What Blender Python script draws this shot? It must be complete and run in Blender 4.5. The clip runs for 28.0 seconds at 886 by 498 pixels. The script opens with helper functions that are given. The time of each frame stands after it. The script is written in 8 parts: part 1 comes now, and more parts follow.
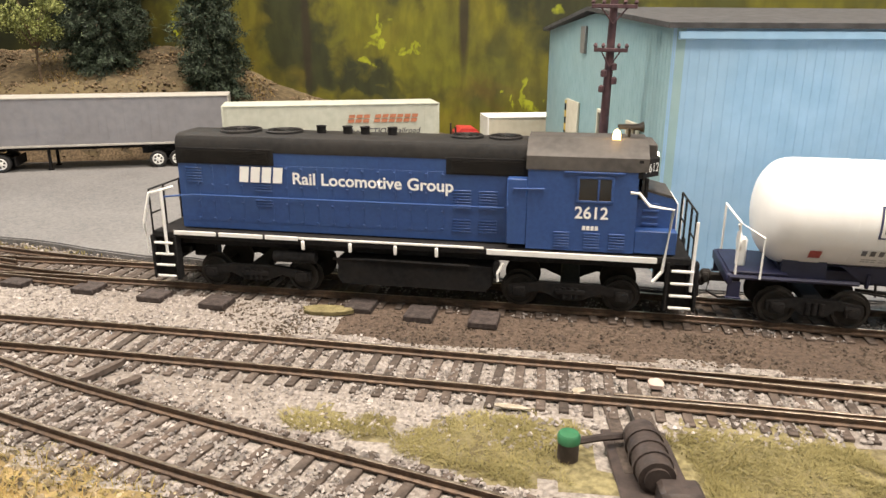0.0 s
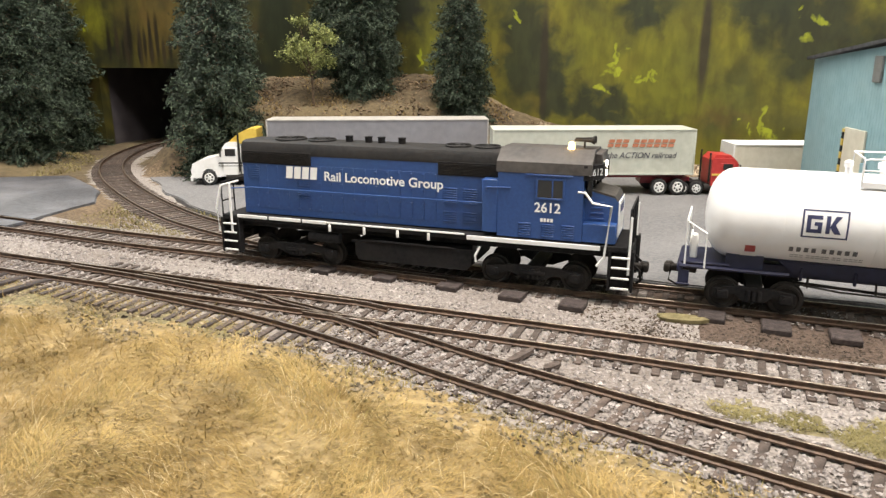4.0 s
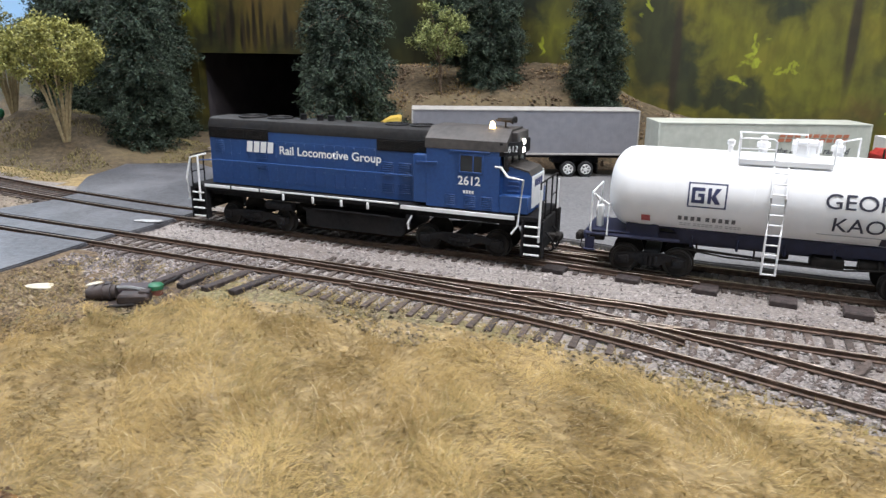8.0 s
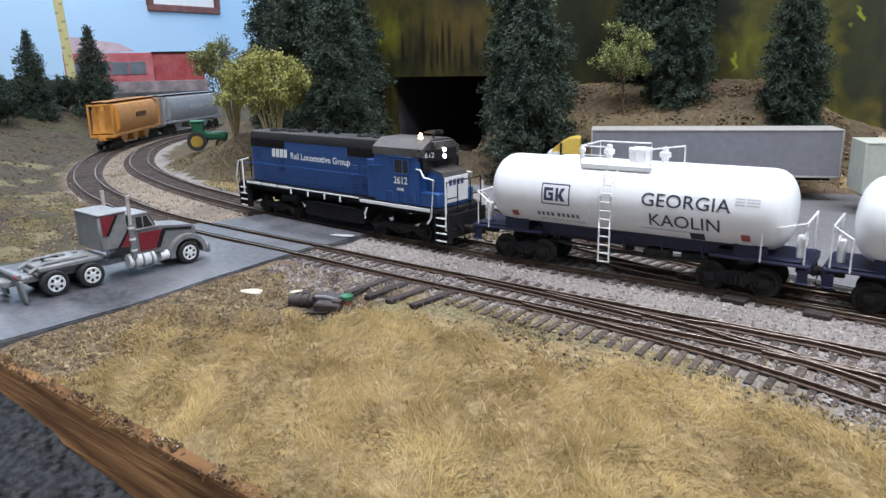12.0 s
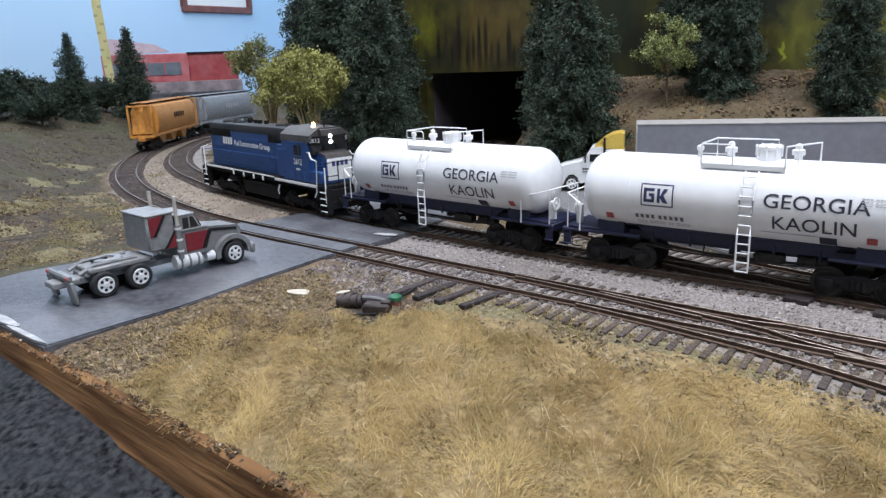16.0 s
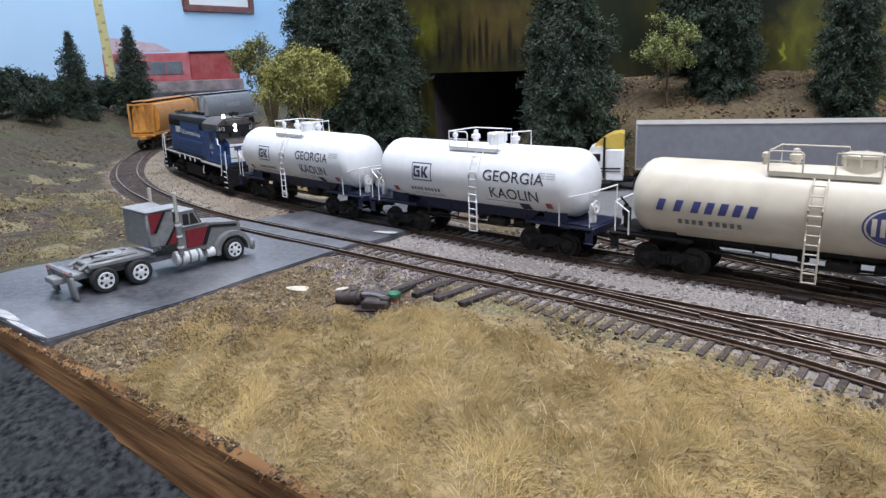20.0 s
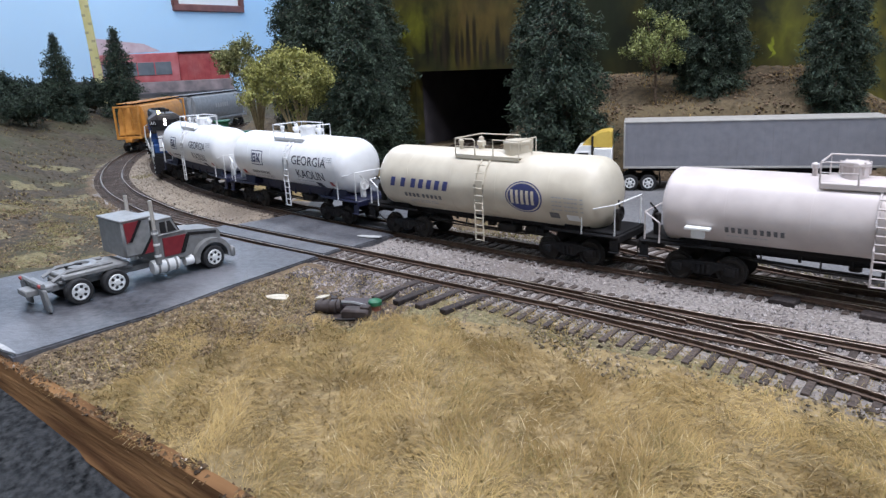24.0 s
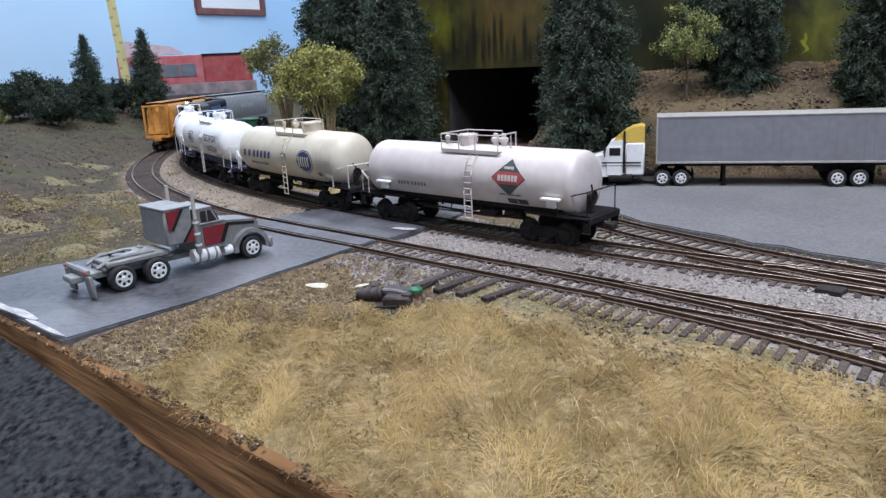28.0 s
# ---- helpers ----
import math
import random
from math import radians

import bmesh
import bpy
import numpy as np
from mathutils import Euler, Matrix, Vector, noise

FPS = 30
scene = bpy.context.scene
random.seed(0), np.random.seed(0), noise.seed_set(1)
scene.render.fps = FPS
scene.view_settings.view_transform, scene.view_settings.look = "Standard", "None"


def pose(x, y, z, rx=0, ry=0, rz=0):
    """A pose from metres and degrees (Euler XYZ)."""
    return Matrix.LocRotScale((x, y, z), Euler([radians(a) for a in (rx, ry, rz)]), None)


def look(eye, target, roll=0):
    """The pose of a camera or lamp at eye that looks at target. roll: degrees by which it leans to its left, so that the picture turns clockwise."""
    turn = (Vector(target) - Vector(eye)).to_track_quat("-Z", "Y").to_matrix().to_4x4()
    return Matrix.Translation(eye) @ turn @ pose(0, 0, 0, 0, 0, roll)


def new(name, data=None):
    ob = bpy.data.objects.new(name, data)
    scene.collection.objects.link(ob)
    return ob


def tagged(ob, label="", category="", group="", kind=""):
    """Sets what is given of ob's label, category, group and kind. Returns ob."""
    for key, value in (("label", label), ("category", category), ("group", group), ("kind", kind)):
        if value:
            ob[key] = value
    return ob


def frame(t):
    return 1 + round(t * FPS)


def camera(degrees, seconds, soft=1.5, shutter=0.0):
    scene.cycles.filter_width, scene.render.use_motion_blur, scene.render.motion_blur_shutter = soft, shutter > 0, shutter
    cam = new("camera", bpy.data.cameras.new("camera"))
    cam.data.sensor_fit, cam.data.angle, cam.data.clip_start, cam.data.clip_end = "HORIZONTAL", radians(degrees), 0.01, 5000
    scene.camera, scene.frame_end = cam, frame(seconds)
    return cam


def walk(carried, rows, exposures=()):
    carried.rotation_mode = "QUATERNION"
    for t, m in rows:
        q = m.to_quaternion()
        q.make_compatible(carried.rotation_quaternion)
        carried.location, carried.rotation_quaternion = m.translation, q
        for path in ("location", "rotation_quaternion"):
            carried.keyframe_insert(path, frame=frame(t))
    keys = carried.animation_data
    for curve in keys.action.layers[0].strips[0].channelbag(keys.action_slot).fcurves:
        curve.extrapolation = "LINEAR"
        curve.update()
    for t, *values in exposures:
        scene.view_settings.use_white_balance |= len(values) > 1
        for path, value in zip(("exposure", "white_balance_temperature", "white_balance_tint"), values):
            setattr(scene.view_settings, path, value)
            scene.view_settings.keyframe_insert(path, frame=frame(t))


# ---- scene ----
cam = camera(64.41, 28.0, 1.4, 0.25)
# seconds, eye in metres, yaw, pitch and roll in degrees
PATH = [
    (0, 0.00019, 0.02453, 0.08168, 7.131, -17.023, 0.184),
    (0.5, 0.00153, 0.03140, 0.07362, 8.400, -17.407, -0.085),
    (1, -0.00159, 0.03963, 0.07420, 9.552, -17.231, -0.449),
    (1.5, -0.01556, 0.02734, 0.07107, 10.591, -17.173, -0.096),
    (2, -0.03661, 0.01424, 0.08023, 13.432, -16.491, -0.318),
    (2.5, -0.04517, 0.00777, 0.08621, 14.881, -15.942, -0.424),
    (3, -0.04973, -0.00074, 0.08585, 16.188, -15.664, -0.228),
    (3.5, -0.05818, -0.01030, 0.08831, 17.070, -15.387, -0.545),
    (4, -0.06805, -0.01536, 0.08369, 18.340, -15.084, -0.009),
    (4.5, -0.07724, -0.01555, 0.08496, 18.721, -15.189, 0.016),
    (6.5, -0.11714, -0.02305, 0.08616, 19.158, -15.646, 0.533),
    (7, -0.12429, -0.02065, 0.08562, 19.361, -15.944, 0.435),
    (7.5, -0.13763, -0.02305, 0.08371, 19.464, -16.002, 0.671),
    (8, -0.15775, -0.03113, 0.08337, 19.424, -16.015, 0.627),
    (8.5, -0.18724, -0.03815, 0.08078, 19.899, -15.849, 0.825),
    (9, -0.20728, -0.03487, 0.08176, 19.106, -15.561, 0.520),
    (9.5, -0.21057, -0.03233, 0.08465, 18.235, -15.257, 0.388),
    (10, -0.20536, -0.03537, 0.08217, 19.432, -15.803, 0.512),
    (10.5, -0.21150, -0.03747, 0.09270, 20.559, -15.282, -0.702),
    (11, -0.18816, -0.03731, 0.09232, 28.901, -16.094, -0.736),
    (11.5, -0.16527, -0.03442, 0.09523, 32.741, -15.259, -0.757),
    (12, -0.15275, -0.03729, 0.08843, 34.351, -14.769, -1.244),
    (12.5, -0.14185, -0.03460, 0.07853, 35.410, -15.726, -1.636),
    (14.5, -0.14743, -0.03101, 0.07995, 35.881, -15.317, -1.585),
    (15, -0.15461, -0.03380, 0.08704, 36.344, -14.969, -2.059),
    (15.5, -0.15746, -0.03517, 0.09239, 36.635, -14.696, -2.105),
    (16, -0.16235, -0.03695, 0.08842, 36.870, -15.005, -2.222),
    (16.5, -0.16478, -0.03654, 0.08769, 37.000, -15.042, -2.154),
    (17, -0.16335, -0.03839, 0.08742, 36.776, -15.163, -2.229),
    (17.5, -0.16290, -0.03881, 0.08769, 36.560, -15.084, -2.344),
    (18, -0.16191, -0.03896, 0.08698, 36.626, -15.077, -2.347),
    (18.5, -0.16311, -0.03938, 0.08642, 36.675, -15.066, -2.255),
    (19, -0.16428, -0.03982, 0.08575, 36.721, -15.136, -2.211),
    (19.5, -0.16278, -0.03785, 0.08726, 36.581, -14.995, -2.178),
    (20, -0.16133, -0.03756, 0.08719, 36.904, -14.932, -1.958),
    (20.5, -0.16100, -0.03656, 0.08903, 36.830, -14.753, -2.072),
    (21, -0.16292, -0.03825, 0.08936, 36.944, -14.562, -2.091),
    (21.5, -0.16402, -0.03693, 0.08731, 37.037, -14.993, -2.445),
    (23.5, -0.16216, -0.03110, 0.09080, 36.726, -15.055, -2.709),
    (24, -0.16067, -0.02886, 0.08907, 36.572, -15.239, -2.634),
    (24.5, -0.16295, -0.02591, 0.08990, 36.685, -15.253, -2.837),
    (25, -0.16623, -0.02744, 0.08729, 36.846, -15.392, -2.561),
    (25.5, -0.16698, -0.02542, 0.08689, 36.590, -15.564, -2.575),
    (26, -0.17255, -0.03391, 0.08390, 37.487, -15.182, -2.335),
    (26.5, -0.17219, -0.03610, 0.08341, 38.018, -14.762, -2.421),
    (27, -0.17124, -0.03876, 0.08564, 38.044, -14.631, -2.630),
    (27.5, -0.16912, -0.03733, 0.08405, 37.878, -14.879, -2.827),
    (28, -0.16732, -0.03586, 0.08367, 37.963, -14.842, -2.745),
]
EXPOSURES = [(0, 0.44, 8300, 14), (1, 0.43, 8200, 14), (3, 0.46, 8100, 13), (4.5, 0.36, 7200, 12), (7, 0.05, 6400, 13), (8, 0.1, 6400, 13), (9, 0.24, 6350, 13), (10, 0.1, 6250, 13), (12.5, -0.06, 6050, 13), (17, -0.19, 6000, 14), (23, -0.2, 5950, 15), (27, -0.2, 5900, 15), (28, -0.18, 5900, 15)]
walk(cam, [(t, pose(x, y, z, 90 + pitch, 0, yaw) @ pose(0, 0, 0, 0, 0, roll)) for t, x, y, z, yaw, pitch, roll in PATH], EXPOSURES)

# ---------------------------------------------------------------- light
world = bpy.data.worlds.new("room_air")
scene.world = world
world.use_nodes = True
world.node_tree.nodes["Background"].inputs["Color"].default_value = (0.75, 0.82, 1.0, 1)
world.node_tree.nodes["Background"].inputs["Strength"].default_value = 0.12


def area_lamp(name, place, target, size_x, size_y, watts, colour):
    data = bpy.data.lights.new(name, "AREA")
    data.shape, data.size, data.size_y, data.energy, data.color = "RECTANGLE", size_x, size_y, watts, colour
    ob = new(name, data)
    ob.matrix_basis = look(place, target)
    return ob


# the ceiling's fluorescent fittings
area_lamp("tube_light", (-0.30, 0.12, 1.40), (-0.30, 0.14, 0), 1.2, 0.25, 30.5, (0.97, 0.98, 1.0))
area_lamp("tube_light", (-1.8, 1.15, 1.42), (-1.8, 1.15, 0), 1.2, 0.25, 25, (0.92, 0.97, 1.0))
area_lamp("tube_light", (0.75, -0.3, 1.40), (0.5, 0.1, 0), 1.2, 0.25, 22, (0.98, 0.98, 1.0))

MM = 0.001


# ---------------------------------------------------------------- geometry helpers, in millimetres
class Geo:
    """Collects vertices and faces of one mesh, in millimetres."""

    def __init__(self):
        self.v, self.f = [], []

    def add(self, verts, faces):
        n = len(self.v)
        self.v += [tuple(p) for p in verts]
        self.f += [tuple(k + n for k in f) for f in faces]
        return self

    def box(self, c, size, bevel=0.0, turn=None):
        h = [x / 2 for x in size]
        b = min(bevel, 0.45 * min(size))
        corners = [(i, j, k) for i in (-1, 1) for j in (-1, 1) for k in (-1, 1)]
        pts, faces = [], []
        if b <= 0:
            pts = [Vector((s[0] * h[0], s[1] * h[1], s[2] * h[2])) for s in corners]
            faces = [(0, 1, 3, 2), (4, 6, 7, 5), (0, 4, 5, 1), (2, 3, 7, 6), (0, 2, 6, 4), (1, 5, 7, 3)]
        else:
            for s in corners:
                for a in range(3):
                    pts.append(Vector([s[n] * (h[n] if n == a else h[n] - b) for n in range(3)]))
            idx = {s: n * 3 for n, s in enumerate(corners)}
            ring = ((-1, -1), (1, -1), (1, 1), (-1, 1))
            for a in range(3):
                o, p = [n for n in range(3) if n != a]
                for sg in (-1, 1):
                    face = []
                    for u, w in ring:
                        s = [0, 0, 0]
                        s[a], s[o], s[p] = sg, u, w
                        face.append(idx[tuple(s)] + a)
                    faces.append(tuple(face))
                for u, w in ring:
                    s1, s2 = [0, 0, 0], [0, 0, 0]
                    s1[a], s1[o], s1[p] = -1, u, w
                    s2[a], s2[o], s2[p] = 1, u, w
                    i1, i2 = idx[tuple(s1)], idx[tuple(s2)]
                    faces.append((i1 + o, i2 + o, i2 + p, i1 + p))
            for s in corners:
                faces.append((idx[s], idx[s] + 1, idx[s] + 2))
        if turn is not None:
            pts = [turn @ p for p in pts]
        return self.add([p + Vector(c) for p in pts], faces)

    def cyl(self, a, b, r, n=12, r2=None):
        a, b = Vector(a), Vector(b)
        r2 = r if r2 is None else r2
        q = (b - a).to_track_quat("Z", "Y")
        ring = [Vector((math.cos(2 * math.pi * k / n), math.sin(2 * math.pi * k / n), 0)) for k in range(n)]
        pts = [a + q @ (p * r) for p in ring] + [b + q @ (p * r2) for p in ring]
        faces = [(k, (k + 1) % n, n + (k + 1) % n, n + k) for k in range(n)]
        faces += [tuple(range(n))[::-1], tuple(range(n, 2 * n))]
        return self.add(pts, faces)

    def tube(self, path, r, n=6):
        path = [Vector(p) for p in path]
        pts, faces = [], []
        for k, p in enumerate(path):
            d = (path[min(k + 1, len(path) - 1)] - path[max(k - 1, 0)]).normalized()
            q = d.to_track_quat("Z", "Y")
            rr = r[k] if isinstance(r, (list, tuple)) else r
            pts += [p + q @ Vector((rr * math.cos(2 * math.pi * m / n), rr * math.sin(2 * math.pi * m / n), 0)) for m in range(n)]
        for k in range(len(path) - 1):
            for m in range(n):
                faces.append((k * n + m, k * n + (m + 1) % n, (k + 1) * n + (m + 1) % n, (k + 1) * n + m))
        faces += [tuple(range(n))[::-1], tuple(range(len(pts) - n, len(pts)))]
        return self.add(pts, faces)

    def lathe(self, profile, origin=(0, 0, 0), axis="x", n=32):
        """profile: (along, radius) pairs; closed by caps."""
        pts, faces = [], []
        for a, r in profile:
            for k in range(n):
                c, s = r * math.cos(2 * math.pi * k / n), r * math.sin(2 * math.pi * k / n)
                p = {"x": (a, c, s), "y": (c, a, s), "z": (c, s, a)}[axis]
                pts.append(Vector(p) + Vector(origin))
        m = len(profile)
        for i in range(m - 1):
            for k in range(n):
                faces.append((i * n + k, i * n + (k + 1) % n, (i + 1) * n + (k + 1) % n, (i + 1) * n + k))
        faces += [tuple(range(n))[::-1], tuple(range((m - 1) * n, m * n))]
        return self.add(pts, faces)

    def prism(self, poly, lo, hi, axis="y"):
        """A flat outline pushed along an axis: poly holds the two other coordinates in order."""
        n = len(poly)
        put = {"x": lambda p, h: (h, p[0], p[1]), "y": lambda p, h: (p[0], h, p[1]), "z": lambda p, h: (p[0], p[1], h)}[axis]
        pts = [put(p, lo) for p in poly] + [put(p, hi) for p in poly]
        faces = [tuple(range(n)), tuple(range(n, 2 * n))[::-1]] + [(k, (k + 1) % n, n + (k + 1) % n, n + k) for k in range(n)]
        return self.add(pts, faces)


def mesh_of(name, geo, material, angle=38):
    me = bpy.data.meshes.new(name)
    me.from_pydata([(x * MM, y * MM, z * MM) for x, y, z in geo.v], [], geo.f)
    bm = bmesh.new()
    bm.from_mesh(me)
    bmesh.ops.recalc_face_normals(bm, faces=bm.faces)
    bm.to_mesh(me)
    bm.free()
    me.polygons.foreach_set("use_smooth", [True] * len(me.polygons))
    me.set_sharp_from_angle(angle=radians(angle))
    me.materials.append(material)
    return me


def part(name, geo, material, parent=None, label="", place=None):
    ob = new(name, mesh_of(name, geo, material))
    if parent is not None:
        ob.parent = parent
    if place is not None:
        ob.matrix_basis = place
    return tagged(ob, label)


def empty(name, m=None):
    ob = new(name)
    ob.empty_display_size = 0.01
    if m is not None:
        ob.matrix_basis = m
    return ob


def mpose(x, y, z, rx=0, ry=0, rz=0):
    """pose() in millimetres."""
    return pose(x * MM, y * MM, z * MM, rx, ry, rz)


def raw_mesh(name, verts, faces, material, smooth=False):
    """A large mesh straight from arrays, in millimetres."""
    me = bpy.data.meshes.new(name)
    me.from_pydata((np.asarray(verts, float) * MM).tolist(), [], faces if isinstance(faces, list) else faces.tolist())
    if smooth:
        me.polygons.foreach_set("use_smooth", [True] * len(me.polygons))
    me.materials.append(material)
    me.update()
    return me


# ---------------------------------------------------------------- materials
def surface(name, a, b, scale=200.0, rough=0.6, bump=0.0, bump_scale=None, metal=0.0, stain=None, stain_scale=20.0, stain_amount=0.5, detail=6.0, per_object=0.0, per_island=0.0, coat=0.0, lo=0.35, hi=0.65, stretch=None, spec=0.5):
    """Two tones mixed by fine noise, a third by broad noise, with relief."""
    m = bpy.data.materials.new(name)
    m.use_nodes = True
    nt = m.node_tree
    bsdf = nt.nodes["Principled BSDF"]
    tex = nt.nodes.new("ShaderNodeTexCoord")
    where = tex.outputs["Object"]
    if stretch is not None:
        mapping = nt.nodes.new("ShaderNodeMapping")
        mapping.inputs["Scale"].default_value = stretch
        nt.links.new(where, mapping.inputs["Vector"])
        where = mapping.outputs["Vector"]
    fine = nt.nodes.new("ShaderNodeTexNoise")
    fine.inputs["Scale"].default_value, fine.inputs["Detail"].default_value = scale, detail
    nt.links.new(where, fine.inputs["Vector"])
    ramp = nt.nodes.new("ShaderNodeValToRGB")
    ramp.color_ramp.elements[0].position, ramp.color_ramp.elements[1].position = lo, hi
    ramp.color_ramp.elements[0].color, ramp.color_ramp.elements[1].color = (*a, 1), (*b, 1)
    nt.links.new(fine.outputs["Fac"], ramp.inputs["Fac"])
    colour = ramp.outputs["Color"]
    if stain is not None:
        broad = nt.nodes.new("ShaderNodeTexNoise")
        broad.inputs["Scale"].default_value, broad.inputs["Detail"].default_value = stain_scale, 5
        nt.links.new(where, broad.inputs["Vector"])
        r2 = nt.nodes.new("ShaderNodeValToRGB")
        r2.color_ramp.elements[0].position, r2.color_ramp.elements[1].position = 0.45, 0.68
        r2.color_ramp.elements[0].color, r2.color_ramp.elements[1].color = (0, 0, 0, 1), (stain_amount,) * 3 + (1,)
        nt.links.new(broad.outputs["Fac"], r2.inputs["Fac"])
        mix = nt.nodes.new("ShaderNodeMix")
        mix.data_type = "RGBA"
        nt.links.new(r2.outputs["Color"], mix.inputs["Factor"])
        nt.links.new(colour, mix.inputs["A"])
        mix.inputs["B"].default_value = (*stain, 1)
        colour = mix.outputs["Result"]
    if per_object or per_island:
        if per_object:
            info = nt.nodes.new("ShaderNodeObjectInfo")
        else:
            info = nt.nodes.new("ShaderNodeNewGeometry")
        amount = per_object or per_island
        rng = nt.nodes.new("ShaderNodeMapRange")
        rng.inputs["To Min"].default_value, rng.inputs["To Max"].default_value = 1 - amount, 1 + amount
        nt.links.new(info.outputs["Random" if per_object else "Random Per Island"], rng.inputs["Value"])
        hsv = nt.nodes.new("ShaderNodeHueSaturation")
        nt.links.new(rng.outputs["Result"], hsv.inputs["Value"])
        nt.links.new(colour, hsv.inputs["Color"])
        colour = hsv.outputs["Color"]
    nt.links.new(colour, bsdf.inputs["Base Color"])
    bsdf.inputs["Roughness"].default_value, bsdf.inputs["Metallic"].default_value = rough, metal
    bsdf.inputs["Coat Weight"].default_value, bsdf.inputs["Specular IOR Level"].default_value = coat, spec
    if bump:
        bn = nt.nodes.new("ShaderNodeTexNoise")
        bn.inputs["Scale"].default_value, bn.inputs["Detail"].default_value = bump_scale or scale, 6
        nt.links.new(where, bn.inputs["Vector"])
        bp = nt.nodes.new("ShaderNodeBump")
        bp.inputs["Strength"].default_value, bp.inputs["Distance"].default_value = bump, 0.0008
        nt.links.new(bn.outputs["Fac"], bp.inputs["Height"])
        nt.links.new(bp.outputs["Normal"], bsdf.inputs["Normal"])
    return m


def glowing(name, colour, strength):
    m = bpy.data.materials.new(name)
    m.use_nodes = True
    b = m.node_tree.nodes["Principled BSDF"]
    b.inputs["Base Color"].default_value = (*colour, 1)
    b.inputs["Emission Color"].default_value = (*colour, 1)
    b.inputs["Emission Strength"].default_value = strength
    return m


BLUE = surface("loco_blue_paint", (0.018, 0.062, 0.21), (0.022, 0.076, 0.245), 900, 0.42, 0.06, 2500, stain=(0.03, 0.085, 0.21), stain_scale=60, stain_amount=0.35)
BLACK = surface("black_paint", (0.011, 0.011, 0.0125), (0.021, 0.0203, 0.021), 800, 0.8, 0.05, 2500, spec=0.14, stain=(0.03, 0.026, 0.024), stain_scale=90, stain_amount=0.45)
# lightened: grazing light on the cab roof is put into this black
BLACKROOF = surface("sheen_brown_roof_paint", (0.035, 0.031, 0.030), (0.065, 0.058, 0.054), 500, 0.62, 0.05, 2500, stain=(0.10, 0.088, 0.08), stain_scale=70, stain_amount=0.5)
HOODBLACK = surface("black_hood_paint", (0.012, 0.0115, 0.012), (0.022, 0.021, 0.021), 500, 0.62, 0.05, 2500, spec=0.3, stain=(0.035, 0.031, 0.029), stain_scale=70, stain_amount=0.4)
WHITE = surface("white_paint", (0.78, 0.78, 0.76), (0.85, 0.85, 0.84), 300, 0.45)
TANKWHITE = surface("tank_white_paint", (0.80, 0.80, 0.80), (0.86, 0.86, 0.86), 150, 0.36, 0.03, 1500, stain=(0.70, 0.69, 0.68), stain_scale=35, stain_amount=0.35)
TANKCREAM = surface("tank_cream_paint", (0.58, 0.52, 0.41), (0.66, 0.60, 0.48), 120, 0.42, 0.03, 1500, stain=(0.46, 0.40, 0.31), stain_scale=40, stain_amount=0.55)
TANKPINK = surface("tank_pale_paint", (0.56, 0.50, 0.48), (0.65, 0.585, 0.56), 130, 0.42, 0.03, 1500, stain=(0.48, 0.42, 0.40), stain_scale=40, stain_amount=0.5)
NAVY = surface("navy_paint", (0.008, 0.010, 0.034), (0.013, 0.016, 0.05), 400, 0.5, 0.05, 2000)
LETTER = surface("dark_lettering", (0.03, 0.03, 0.05), (0.04, 0.04, 0.06), 300, 0.6)
LOGONAVY = surface("navy_lettering", (0.03, 0.035, 0.09), (0.038, 0.044, 0.11), 300, 0.6)
STACKPALE = surface("pale_plated_plastic", (0.46, 0.42, 0.37), (0.56, 0.52, 0.46), 300, 0.35, metal=0.2)
DARKTIE = surface("soaked_tie", (0.020, 0.014, 0.013), (0.050, 0.037, 0.034), 600, 0.85, 0.3, 1800, per_object=0.35)
LETTERBLUE = surface("blue_lettering", (0.045, 0.055, 0.17), (0.055, 0.065, 0.2), 300, 0.6)
GREYMARK = surface("faint_grey_marking", (0.36, 0.36, 0.38), (0.46, 0.46, 0.47), 600, 0.6)
LETTERGREY = surface("worn_dark_lettering", (0.10, 0.10, 0.11), (0.16, 0.16, 0.17), 600, 0.6)
REDMARK = surface("red_marking", (0.33, 0.06, 0.055), (0.4, 0.08, 0.075), 600, 0.6)
RAIL = surface("rusty_rail", (0.06, 0.037, 0.026), (0.12, 0.075, 0.05), 500, 0.55, 0.05, 2000, metal=0.3)
RAILTOP = surface("worn_rail_head", (0.25, 0.20, 0.155), (0.45, 0.375, 0.31), 400, 0.36, metal=0.9)
TIE = surface("weathered_tie", (0.045, 0.032, 0.026), (0.10, 0.075, 0.062), 600, 0.85, 0.3, 1800, per_object=0.35)
TIEISLE = surface("weathered_ties", (0.045, 0.032, 0.026), (0.10, 0.075, 0.062), 600, 0.85, 0.3, 1800, per_island=0.35)
BALLAST = surface("grey_ballast", (0.16, 0.14, 0.125), (0.33, 0.295, 0.27), 900, 0.9, 0.8, 1100, stain=(0.11, 0.085, 0.07), stain_scale=14, stain_amount=0.55)
STONE = surface("ballast_stones", (0.20, 0.175, 0.165), (0.36, 0.325, 0.305), 300, 0.85, per_island=0.4)
ASPHALT = surface("grey_road", (0.042, 0.043, 0.049), (0.092, 0.093, 0.103), 350, 0.48, 0.3, 900, stain=(0.22, 0.22, 0.235), stain_scale=24, stain_amount=0.5)
LOT = surface("grey_gravel_lot", (0.104, 0.104, 0.109), (0.170, 0.165, 0.165), 700, 0.8, 0.5, 1300, stain=(0.217, 0.213, 0.209), stain_scale=12, stain_amount=0.5)
